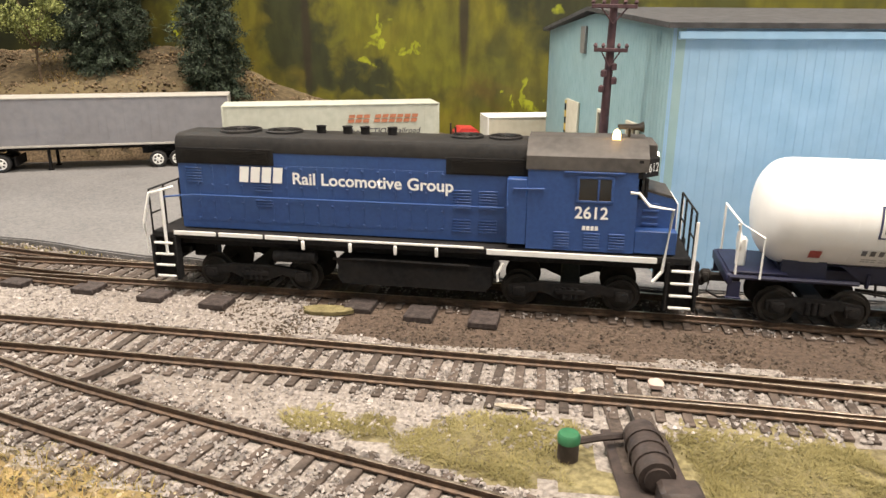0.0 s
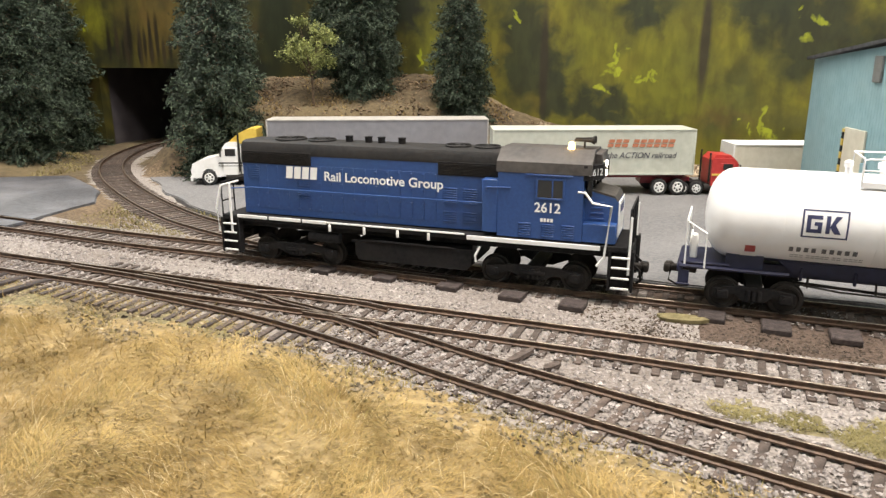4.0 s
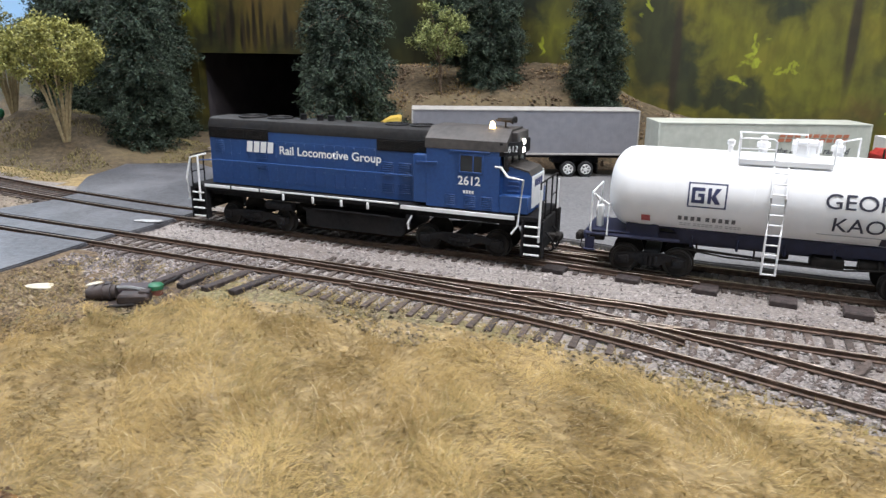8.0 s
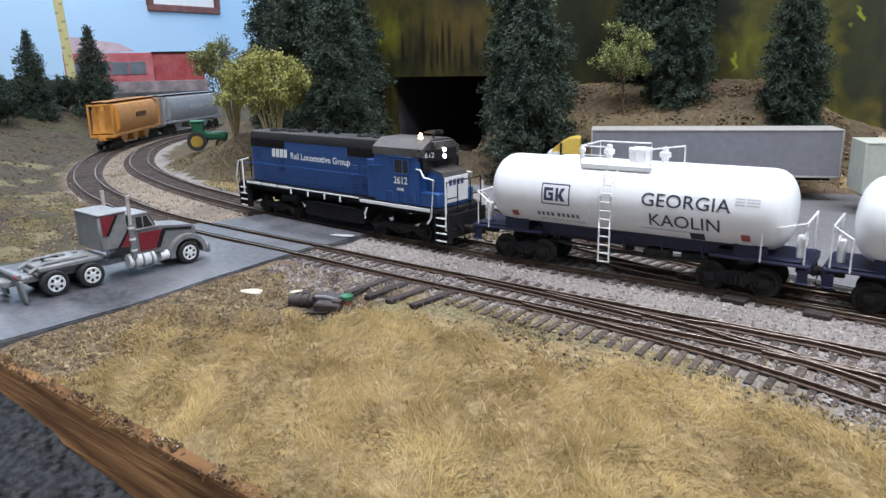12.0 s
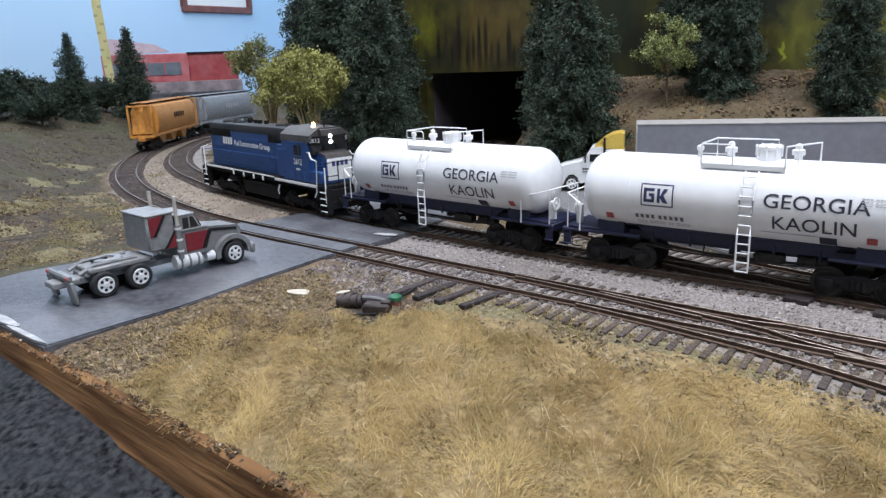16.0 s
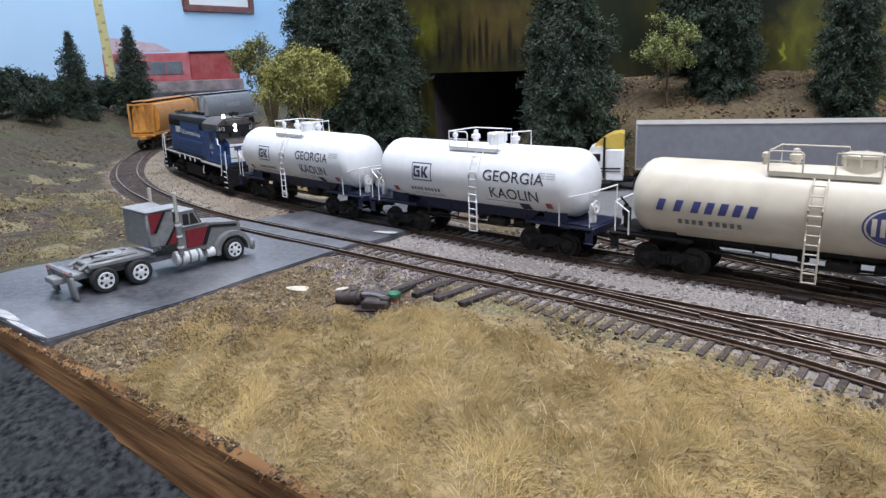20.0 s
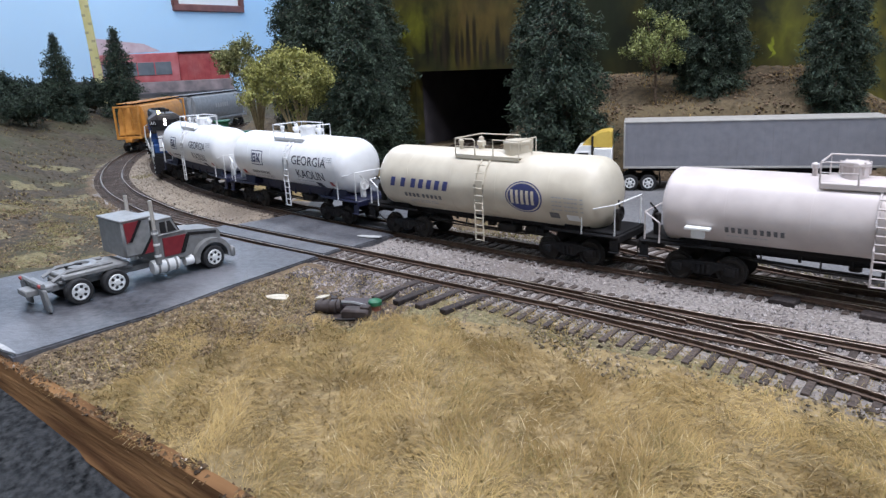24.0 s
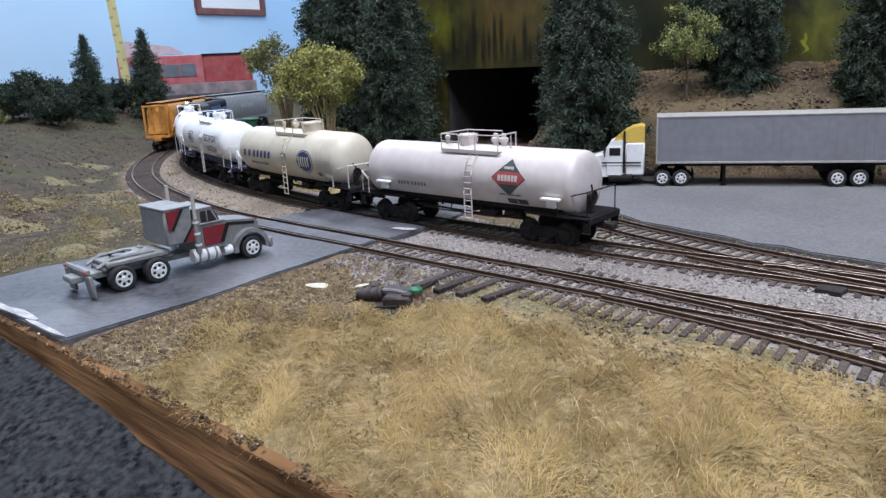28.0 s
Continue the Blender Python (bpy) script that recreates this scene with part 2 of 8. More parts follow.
EARTH = surface("straw_earth", (0.17, 0.118, 0.052), (0.36, 0.262, 0.12), 300, 0.95, 1.0, 600, stain=(0.14, 0.105, 0.05), stain_scale=24, stain_amount=0.7)
SAND = surface("tan_grit", (0.17, 0.135, 0.10), (0.34, 0.28, 0.21), 800, 0.95, 0.9, 1100, stain=(0.13, 0.10, 0.075), stain_scale=16, stain_amount=0.7)
DIRT = surface("dark_brown_dirt", (0.052, 0.034, 0.025), (0.115, 0.08, 0.06), 700, 0.95, 0.9, 1000, stain=(0.042, 0.028, 0.021), stain_scale=20, stain_amount=0.5)
TURFEARTH = surface("mossy_earth", (0.10, 0.083, 0.038), (0.25, 0.215, 0.11), 520, 0.95, 0.9, 900, stain=(0.08, 0.058, 0.036), stain_scale=24, stain_amount=0.7)
GRASS = surface("straw_grass", (0.18, 0.112, 0.031), (0.43, 0.302, 0.113), 22, 0.85, per_island=0.28, lo=0.36, hi=0.64)
GREEN = surface("dull_green_turf", (0.16, 0.125, 0.038), (0.28, 0.22, 0.075), 80, 0.9, per_island=0.3)
BANK = surface("brown_bank", (0.042, 0.029, 0.016), (0.110, 0.080, 0.043), 240, 0.95, 1.0, 400, stain=(0.145, 0.11, 0.055), stain_scale=16, stain_amount=0.6)
PLY = surface("raw_board_edge", (0.085, 0.042, 0.019), (0.24, 0.128, 0.056), 260, 0.92, 0.6, 420, stain=(0.045, 0.024, 0.013), stain_scale=60, stain_amount=0.65, stretch=(0.08, 0.3, 1.3), spec=0.08)
CARPET = surface("charcoal_cloth", (0.005, 0.0055, 0.0062), (0.048, 0.050, 0.052), 420, 0.98, 1.0, 500, stain=(0.036, 0.038, 0.041), stain_scale=70, stain_amount=0.7, spec=0.1)
HILLSIDE = surface("dull_hillside", (0.026, 0.019, 0.012), (0.080, 0.061, 0.037), 180, 0.95, 1.0, 350, stain=(0.055, 0.055, 0.02), stain_scale=16, stain_amount=0.7)
GRIT = surface("dark_grit_earth", (0.07, 0.045, 0.026), (0.20, 0.142, 0.085), 700, 0.95, 1.0, 900, stain=(0.055, 0.037, 0.022), stain_scale=30, stain_amount=0.6)
LETTERWHITE = surface("white_lettering", (0.86, 0.86, 0.85), (0.9, 0.9, 0.89), 300, 0.5)
BARK = surface("bark", (0.09, 0.06, 0.04), (0.2, 0.14, 0.09), 500, 0.9, 0.6, 900)
PALEBARK = surface("pale_bark", (0.26, 0.2, 0.11), (0.4, 0.32, 0.18), 500, 0.9, 0.5, 900)
NEEDLE = surface("dark_needles", (0.012, 0.024, 0.015), (0.045, 0.067, 0.041), 150, 0.8, per_island=0.6)
LEAF = surface("yellow_green_leaves", (0.165, 0.165, 0.035), (0.395, 0.38, 0.112), 120, 0.7, per_island=0.5)
LEAFMID = surface("mid_green_leaves", (0.10, 0.12, 0.03), (0.32, 0.35, 0.12), 120, 0.7, per_island=0.6)
LEAFDULL = surface("olive_leaves", (0.11, 0.12, 0.035), (0.24, 0.23, 0.09), 120, 0.7, per_island=0.5)
WALLBLUE = surface("pale_blue_wall", (0.47, 0.67, 0.86), (0.51, 0.71, 0.89), 3, 0.8, 0.1, 200)
TEAL = surface("teal_siding", (0.25, 0.42, 0.46), (0.30, 0.48, 0.52), 120, 0.6, stain=(0.34, 0.49, 0.5), stain_scale=25, stain_amount=0.4)
SKYSIDE = surface("blue_siding", (0.26, 0.48, 0.70), (0.31, 0.54, 0.77), 120, 0.55, stain=(0.36, 0.55, 0.72), stain_scale=25, stain_amount=0.4)
GREYMETAL = surface("silver_grey_plastic", (0.20, 0.20, 0.198), (0.26, 0.26, 0.256), 400, 0.48, metal=0.12, stain=(0.13, 0.13, 0.128), stain_scale=60, stain_amount=0.5)
TRAILERGREY = surface("trailer_grey", (0.204, 0.204, 0.226), (0.239, 0.239, 0.261), 200, 0.45, stain=(0.183, 0.178, 0.191), stain_scale=30, stain_amount=0.4)
TRAILERROOF = surface("trailer_roof_edge", (0.34, 0.325, 0.30), (0.42, 0.40, 0.37), 200, 0.55)
TRAILERPALE = surface("trailer_pale_green", (0.44, 0.455, 0.39), (0.52, 0.53, 0.46), 200, 0.5, stain=(0.37, 0.375, 0.33), stain_scale=40, stain_amount=0.4)
CREAM = surface("cream_paint", (0.62, 0.58, 0.47), (0.70, 0.66, 0.55), 200, 0.55)
YELLOW = surface("yellow_paint", (0.62, 0.42, 0.07), (0.7, 0.5, 0.1), 300, 0.4)
RED = surface("red_paint", (0.42, 0.03, 0.03), (0.52, 0.05, 0.045), 300, 0.4)
DARKRED = surface("maroon_paint", (0.16, 0.014, 0.022), (0.21, 0.02, 0.028), 300, 0.4)
ORANGE = surface("orange_paint", (0.48, 0.20, 0.03), (0.58, 0.27, 0.05), 200, 0.5, stain=(0.36, 0.15, 0.03), stain_scale=40, stain_amount=0.5)
HOPPERGREY = surface("hopper_grey", (0.22, 0.23, 0.24), (0.29, 0.30, 0.31), 200, 0.5)
RIMSILVER = surface("bright_wheel_silver", (0.66, 0.66, 0.65), (0.78, 0.78, 0.76), 300, 0.45, metal=0.1)
TWIG = surface("grey_green_twigs", (0.045, 0.075, 0.045), (0.12, 0.16, 0.10), 200, 0.85, per_island=0.5)
CHROME = surface("chrome", (0.75, 0.75, 0.76), (0.82, 0.82, 0.83), 200, 0.15, metal=1.0)
TYRE = surface("black_tyre", (0.015, 0.015, 0.016), (0.025, 0.025, 0.026), 500, 0.8)
GREENPAINT = surface("green_paint", (0.015, 0.11, 0.05), (0.025, 0.15, 0.07), 300, 0.5)
BROWNPAINT = surface("brown_plastic", (0.026, 0.018, 0.0165), (0.05, 0.035, 0.031), 400, 0.65, 0.2, 900)
POLE = surface("maroon_pole", (0.055, 0.026, 0.034), (0.10, 0.048, 0.055), 400, 0.75)
DARK = surface("tunnel_gloom_black", (0.04, 0.035, 0.04), (0.06, 0.052, 0.058), 50, 0.95)
CEIL = surface("off_white_ceiling", (0.70, 0.68, 0.63), (0.75, 0.73, 0.68), 5, 0.9, 0.2, 100)
FLOORM = surface("grey_floor", (0.16, 0.16, 0.16), (0.22, 0.22, 0.21), 8, 0.7, 0.1, 60)
DARKGLASS = surface("dark_glazing", (0.02, 0.02, 0.022), (0.03, 0.03, 0.03), 100, 0.1)
HEADLIGHT = glowing("headlight_glow", (1.0, 0.93, 0.8), 14)
BEACON = glowing("amber_glow", (1.0, 0.62, 0.2), 22)


# ---------------------------------------------------------------- the tracks' centre lines
def curve(points, step=4.0):
    """A smooth line through plan points, with its length along the way."""
    p = [np.array(q, float) for q in points]
    p = [2 * p[0] - p[1], *p, 2 * p[-1] - p[-2]]
    out = []
    for a, b, c, d in zip(p, p[1:], p[2:], p[3:]):
        n = max(2, int(np.linalg.norm(c - b) / step))
        for i in range(n):
            u = i / n
            out.append(0.5 * (2 * b + (c - a) * u + (2 * a - 5 * b + 4 * c - d) * u * u + (3 * b - a - 3 * c + d) * u**3))
    out = np.array([*out, p[-2]])
    return out, np.r_[0, np.cumsum(np.hypot(*np.diff(out, axis=0).T))]


TRACK_A = curve([(420, 152), (220, 170), (150, 176), (67, 183), (-5, 187), (-99, 193), (-190, 197), (-290, 200), (-345, 203), (-400, 207), (-450, 210), (-519, 216), (-570, 225), (-622, 239), (-685, 260), (-753, 291), (-816, 329), (-880, 376), (-935, 425), (-985, 482), (-1035, 560), (-1075, 640), (-1105, 730), (-1120, 830)])
TRACK_B = curve([(420, 209), (220, 226), (120, 234), (15, 242), (-150, 249), (-290, 251), (-360, 256), (-430, 262), (-500, 272), (-560, 284), (-628, 301), (-690, 322), (-740, 342), (-800, 374), (-860, 416), (-915, 464), (-965, 522), (-1005, 590), (-1035, 660), (-1055, 740), (-1065, 830)])
TRACK_C = curve([(-40, 240), (-110, 246), (-190, 257), (-247, 271), (-306, 292), (-347, 314), (-392, 344), (-456, 394), (-510, 448), (-550, 505), (-580, 570), (-600, 640)])
TRACK_D = curve([(-330, 202), (-260, 196), (-200, 187), (-150, 173), (-116, 161), (-67, 146), (-15, 131), (40, 114), (110, 92), (180, 68)])


def along(track, s):
    line, length = track
    x, y = np.interp(s, length, line[:, 0]), np.interp(s, length, line[:, 1])
    dx, dy = np.interp(s + 2, length, line[:, 0]) - np.interp(s - 2, length, line[:, 0]), np.interp(s + 2, length, line[:, 1]) - np.interp(s - 2, length, line[:, 1])
    n = math.hypot(dx, dy) or 1
    return np.array([x, y]), np.array([dx / n, dy / n])


def offset_line(track, off, s0=0.0, s1=None, step=5.0):
    s1 = track[1][-1] if s1 is None else s1
    out = []
    for s in np.linspace(s0, s1, max(2, int((s1 - s0) / step) + 1)):
        p, d = along(track, s)
        out.append((p[0] - d[1] * off, p[1] + d[0] * off))
    return out


def sweep(geo, line, outline, z=0.0):
    """Pushes an outline of (across, up) along a plan line."""
    n = len(outline)
    pts, faces = [], []
    for k, p in enumerate(line):
        a, b = line[max(k - 1, 0)], line[min(k + 1, len(line) - 1)]
        d = Vector((b[0] - a[0], b[1] - a[1])).normalized()
        for u, w in outline:
            pts.append((p[0] - d.y * u, p[1] + d.x * u, z + w))
    for k in range(len(line) - 1):
        for m in range(n):
            faces.append((k * n + m, k * n + (m + 1) % n, (k + 1) * n + (m + 1) % n, (k + 1) * n + m))
    faces += [tuple(range(n))[::-1], tuple(range(len(pts) - n, len(pts)))]
    return geo.add(pts, faces)


RAIL_OUTLINE = [(-0.9, -2.1), (0.9, -2.1), (0.9, -1.7), (0.25, -1.4), (0.25, -0.75), (0.42, -0.55), (0.42, -0.06), (-0.42, -0.06), (-0.42, -0.55), (-0.25, -0.75), (-0.25, -1.4), (-0.9, -1.7)]
HEAD_OUTLINE = [(-0.36, -0.05), (0.36, -0.05), (0.3, 0.0), (-0.3, 0.0)]
TIE_MESH = mesh_of("tie", Geo().box((0, 0, -2.95), (2.3, 29, 1.6), 0.15), TIE)
LONG_TIE_MESH = mesh_of("tie", Geo().box((0, 0, -2.95), (2.3, 44, 1.6), 0.15), TIE)


def build_track(name, track, label, tie_spans, s0=0.0, s1=None, tie_from=None, long_span=None):
    """One track: two rails, single ties where the camera is near, the rest joined."""
    s1 = track[1][-1] if s1 is None else s1
    root = tagged(empty(name), label, "railway track", "tracks of the layout")
    for off in (-8.6, 8.6):
        line = offset_line(track, off, s0, s1)
        rail = part("rail", sweep(Geo(), line, RAIL_OUTLINE), RAIL, root)
        part("rail_head", sweep(Geo(), line, HEAD_OUTLINE), RAILTOP, rail, "rubbed bright rail head")
    rng = random.Random(name)
    far = Geo()
    s = (s0 if tie_from is None else tie_from) + 2
    while s < s1:
        p, d = along(track, s)
        a = math.degrees(math.atan2(d[1], d[0])) + rng.uniform(-2, 2)
        if any(lo < p[0] < hi for lo, hi in tie_spans):
            wide = long_span is not None and long_span[0] < p[0] < long_span[1]
            ob = new("tie", LONG_TIE_MESH if wide else TIE_MESH)
            ob.parent = root
            shift = long_span[2] * (p[0] - long_span[0]) / (long_span[1] - long_span[0]) if wide else rng.uniform(-0.6, 0.6)
            ob.matrix_basis = mpose(p[0], p[1] + shift, rng.uniform(-0.15, 0.1), 0, 0, a)
        else:
            far.box((p[0], p[1], -2.95), (2.3, 29, 1.6), 0, Matrix.Rotation(radians(a), 3, "Z"))
        s += 5.6
    if far.v:
        tagged(part("tie_bed", far, TIEISLE, root, "row of weathered ties"), kind="stuff")
    return root


# ---------------------------------------------------------------- ground
GROUND_TRACKS = [np.concatenate([t[0][::3] for t in (TRACK_A, TRACK_B, TRACK_C, TRACK_D)])]
FRONT = 52.0


def front_edge(x):
    """The board's front edge, as y over x."""
    return 51.0 - 0.053 * (np.asarray(x, float) + 268)


def smooth(a, b, x):
    u = np.clip((x - a) / (b - a), 0, 1)
    return u * u * (3 - 2 * u)


def track_distance(x, y):
    best = np.full(np.shape(x), 1e9)
    for q in GROUND_TRACKS[0]:
        best = np.minimum(best, np.hypot(x - q[0], y - q[1]))
    return best


def bank_foot(x):
    return 447 + 0.30 * (x + 334)


A_ORDER = np.argsort(TRACK_A[0][:, 0])


def outside_curve(x, y):
    """1 on the outer side of the curving track."""
    ya = np.interp(x, TRACK_A[0][A_ORDER, 0], TRACK_A[0][A_ORDER, 1])
    return ((y < ya) & (x < -515)) | (x < -1120)


def distance_to(track, x, y):
    best = np.full(np.shape(x), 1e9)
    for q in track[0][::3]:
        best = np.minimum(best, np.hypot(x - q[0], y - q[1]))
    return best


def relief(x, y):
    """The terrain's height over the plan, before fine noise."""
    x, y = np.asarray(x, float), np.asarray(y, float)
    z = np.full(np.shape(x), -3.9)
    top = np.interp(x, [-480, -440, -380, -255, -225, -194, -150, -100, -40, 20], [26, 70, 72, 75, 58, 46, 36, 22, 6, 0])
    step = y - bank_foot(x)
    z = z + top * (0.68 * smooth(0, 48, step) + 0.32 * smooth(40, 115, step)) * smooth(-500, -425, x)
    z = z + 34 * np.exp(-(((x + 665) / 85) ** 2 + ((y - 425) / 55) ** 2)) * (1 - outside_curve(x, y))
    z = z + 30 * smooth(-640, -760, x) * smooth(470, 560, y) * (1 - outside_curve(x, y)) * smooth(-930, -860, x)
    out = outside_curve(x, y)
    z = z + out * 40 * smooth(15, 190, distance_to(TRACK_A, x, y)) * smooth(-520, -760, x)
    z = z + 0.9 * (np.sin(x * 0.13 + 1.7 * np.sin(y * 0.09)) * np.cos(y * 0.15 + 1.3 * np.sin(x * 0.07)) + 0.6 * np.sin(x * 0.31 + y * 0.23)) * smooth(-405, -380, x) * smooth(175, 150, y)
    z = z + 3.0 * np.exp(-(((x + 200) / 130) ** 2 + ((y - 95) / 40) ** 2))
    return z


def ground_height(x, y):
    d = track_distance(x, y)
    w = smooth(16, 34, d)
    return -2.85 * (1 - w) + relief(x, y) * w


def turf_mats(x, y):
    """Below one inside the turf mats and tufts round the switch machine."""
    mats = [(-48, 162, 7, 5), (-34, 160, 6, 5), (-5, 156, 20, 14), (50, 158, 24, 14)]
    return np.minimum.reduce([((x - cx) / rx) ** 2 + ((y - cy) / ry) ** 2 for cx, cy, rx, ry in mats])


def surface_kind(x, y, z, d):
    """Which cover lies at a place: 0 straw earth, 1 ballast, 2 brown bank, 3 tan sand, 4 dark dirt, 5 dull turf earth."""
    jitter = np.array([noise.noise((a * 0.035, b * 0.035, 7)) for a, b in zip(x.ravel(), y.ravel())]).reshape(x.shape)
    k = np.zeros(x.shape, int)
    ya = np.interp(x, TRACK_A[0][A_ORDER, 0], TRACK_A[0][A_ORDER, 1])
    order = np.argsort(TRACK_B[0][:, 0])
    yb = np.interp(x, TRACK_B[0][order, 0], TRACK_B[0][order, 1])
    middle = (y > ya) & (y < yb)
    k[d < 19 + 7 * jitter] = 1
    k[middle & (x > -405)] = 1
    k[(x > -150) & (x < 60) & (y > 150 + 10 * jitter) & (y < ya)] = 1
    k[(x > -400) & (x < -325) & (y > 160 + 12 * jitter) & (y < ya)] = 4
    k[middle & (x < -495)] = 3
    k[(y > ya + 17 + 4 * jitter) & (y < yb + 12) & (x > -75 + 30 * jitter)] = 4
    k[(z > 1.5 + 2 * jitter) & (d > 16) & (x < 60)] = 2
    k[(x < -515) & outside_curve(x, y) & (d > 22 + 8 * jitter) & (z < 8) & (jitter > 0.22)] = 5
    k[(y > 330) & (x < -470) & (d > 16) & (k == 0)] = 2
    edge = np.interp(x, [-400, -360, -330, -300, -220, -150, 0], [96, 124, 146, 164, 168, 162, 146])
    k[(k == 0) & (x > -400) & (y < ya) & (y > edge + 14 * jitter)] = 5
    k[(k != 1) & (x > -402) & (x < -330 - (165 - y) * 0.42 + 22 * jitter) & (y < ya)] = 7
    k[(k == 0) & (x < -392) & (y < ya)] = 7
    k[(k == 0) & (x > 10) & (y < ya)] = 5
    k[(turf_mats(x, y) < 1.1 + 0.5 * jitter) & (x > -60) & (d > 11)] = 5
    k[(k == 0) & (y > yb) & (x > -480) & (z < 1.5)] = 7
    k[((x < -512) & outside_curve(x, y) & (d > 24) & (k != 5)) | (x < -900) & (d > 24)] = 6
    return k


def beside_track(track, off, x0, x1, n=16):
    """Points of a line beside a track for x from x0 to x1."""
    line = np.array(offset_line(track, off))
    order = np.argsort(line[:, 0])
    return [(float(x), float(np.interp(x, line[order, 0], line[order, 1]))) for x in np.linspace(x0, x1, n)]


# travel runs towards -x, so a positive offset lies on the camera's side
ROAD_FRONT = [(-512, 66), (-470, 63), (-407, 60.5), (-402, 110), (-404, 163)] + beside_track(TRACK_A, 10.6, -404, -505, 8) + [(-500, 145), (-514, 100)]
ROAD_BACK = beside_track(TRACK_B, -11, -500, -400, 8) + [(-404, 320), (-430, 350), (-452, 366), (-500, 395), (-545, 372), (-530, 320)]
YARD = [(-372, 352), (-330, 322), (-290, 303), (-247, 291), (-190, 279), (-130, 266), (-60, 262), (60, 256), (200, 250), (420, 240), (420, 560), (30, 560), (-60, 532), (-200, 489), (-334, 449), (-395, 432), (-440, 410)]


def build_ground():
    xs, ys = np.concatenate([np.arange(-1500, -520, 8.0), np.arange(-520, 120, 4.0), np.arange(120, 431, 8.0)]), np.concatenate([np.arange(FRONT, 300, 3.5), np.arange(300, 901, 7.0)])
    gx, gy = np.meshgrid(xs, ys)
    gy = gy + (front_edge(gx) - FRONT) * (1 - smooth(FRONT, 190, gy))
    gz = ground_height(gx, gy)
    d = track_distance(gx, gy)
    rough = np.array([noise.noise((a * 0.05, b * 0.05, 0)) + 0.5 * noise.noise((a * 0.17, b * 0.17, 3)) + 0.35 * noise.noise((a * 0.5, b * 0.5, 5)) for a, b in zip(gx.ravel(), gy.ravel())]).reshape(gx.shape)
    gz = gz + rough * np.clip((d - 12) / 20, 0.15, 1.0) * np.where(gz > 2, 3.2, 0.9)
    # keep the paved parts clear
    paved = ((gx > -512) & (gx < -404) & (gy < 300)) | ((gy > 262) & (gx > -372) & (gy < bank_foot(gx) - 4) & (gy > 300 - 0.2 * (gx + 372)) & (d > 14))
    gz = np.where(paved, np.minimum(gz, -4.2), gz)
    near = np.full(gx.shape, 1e9)
    for outline in (ROAD_FRONT, ROAD_BACK, YARD):
        for (x0, y0), (x1, y1) in zip(outline, outline[1:] + outline[:1]):
            ex, ey = x1 - x0, y1 - y0
            u = np.clip(((gx - x0) * ex + (gy - y0) * ey) / (ex * ex + ey * ey + 1e-9), 0, 1)
            near = np.minimum(near, np.hypot(gx - x0 - u * ex, gy - y0 - u * ey))
    fringe = (1 - smooth(3, 22, near)) * smooth(13, 20, d) * ~paved * (gy > front_edge(gx) + 4)
    gz = np.where(fringe > 0, np.maximum(gz, gz + (np.maximum(gz, -1.7 + 0.5 * rough) - gz) * fringe), gz)
    n, m = gx.shape
    verts = np.stack([gx, gy, gz], -1).reshape(-1, 3)
    k = np.arange(n * m).reshape(n, m)
    faces = np.stack([k[:-1, :-1], k[:-1, 1:], k[1:, 1:], k[1:, :-1]], -1).reshape(-1, 4)
    me = raw_mesh("ground", verts, faces, EARTH, True)
    for mat in (BALLAST, BANK, SAND, DIRT, TURFEARTH, HILLSIDE, GRIT):
        me.materials.append(mat)
    kind = surface_kind(gx, gy, gz, d)[:-1, :-1]
    me.polygons.foreach_set("material_index", kind.ravel())
    return tagged(new("ground", me), "straw-coloured scenic ground with ballast and brown banks", "ground", kind="structure")


ground = build_ground()


# ---------------------------------------------------------------- road, lot, board edge, room
def flat_slab(name, outline, z, thick, material, label, category, wave=0.0, step=9.0):
    """A paved sheet over an outline, as a fine grid cut to it, with thickness at its rim."""
    bm = bmesh.new()
    top = [bm.verts.new((x * MM, y * MM, z * MM)) for x, y in outline]
    face = bm.faces.new(top)
    low = bmesh.ops.extrude_face_region(bm, geom=[face])
    bmesh.ops.translate(bm, verts=[v for v in low["geom"] if isinstance(v, bmesh.types.BMVert)], vec=(0, 0, -thick * MM))
    bmesh.ops.recalc_face_normals(bm, faces=bm.faces)
    bmesh.ops.bevel(bm, geom=[e for e in bm.edges if abs(e.verts[0].co.z - e.verts[1].co.z) < 1e-9 and e.verts[0].co.z > (z - 0.1) * MM], offset=0.6 * MM, segments=2, affect="EDGES")
    me = bpy.data.meshes.new(name)
    bm.to_mesh(me)
    bm.free()
    me.materials.append(material)
    return tagged(new(name, me), label, category, kind="structure")


rr = random.Random(3)


def ragged(points, amount, step=14.0):
    """A plan outline whose straight edges wander a little."""
    out = []
    for (x0, y0), (x1, y1) in zip(points, points[1:] + points[:1]):
        n = max(1, int(math.hypot(x1 - x0, y1 - y0) / step))
        for k in range(n):
            u = k / n
            out.append((x0 + (x1 - x0) * u + rr.uniform(-amount, amount), y0 + (y1 - y0) * u + rr.uniform(-amount, amount)))
    return out


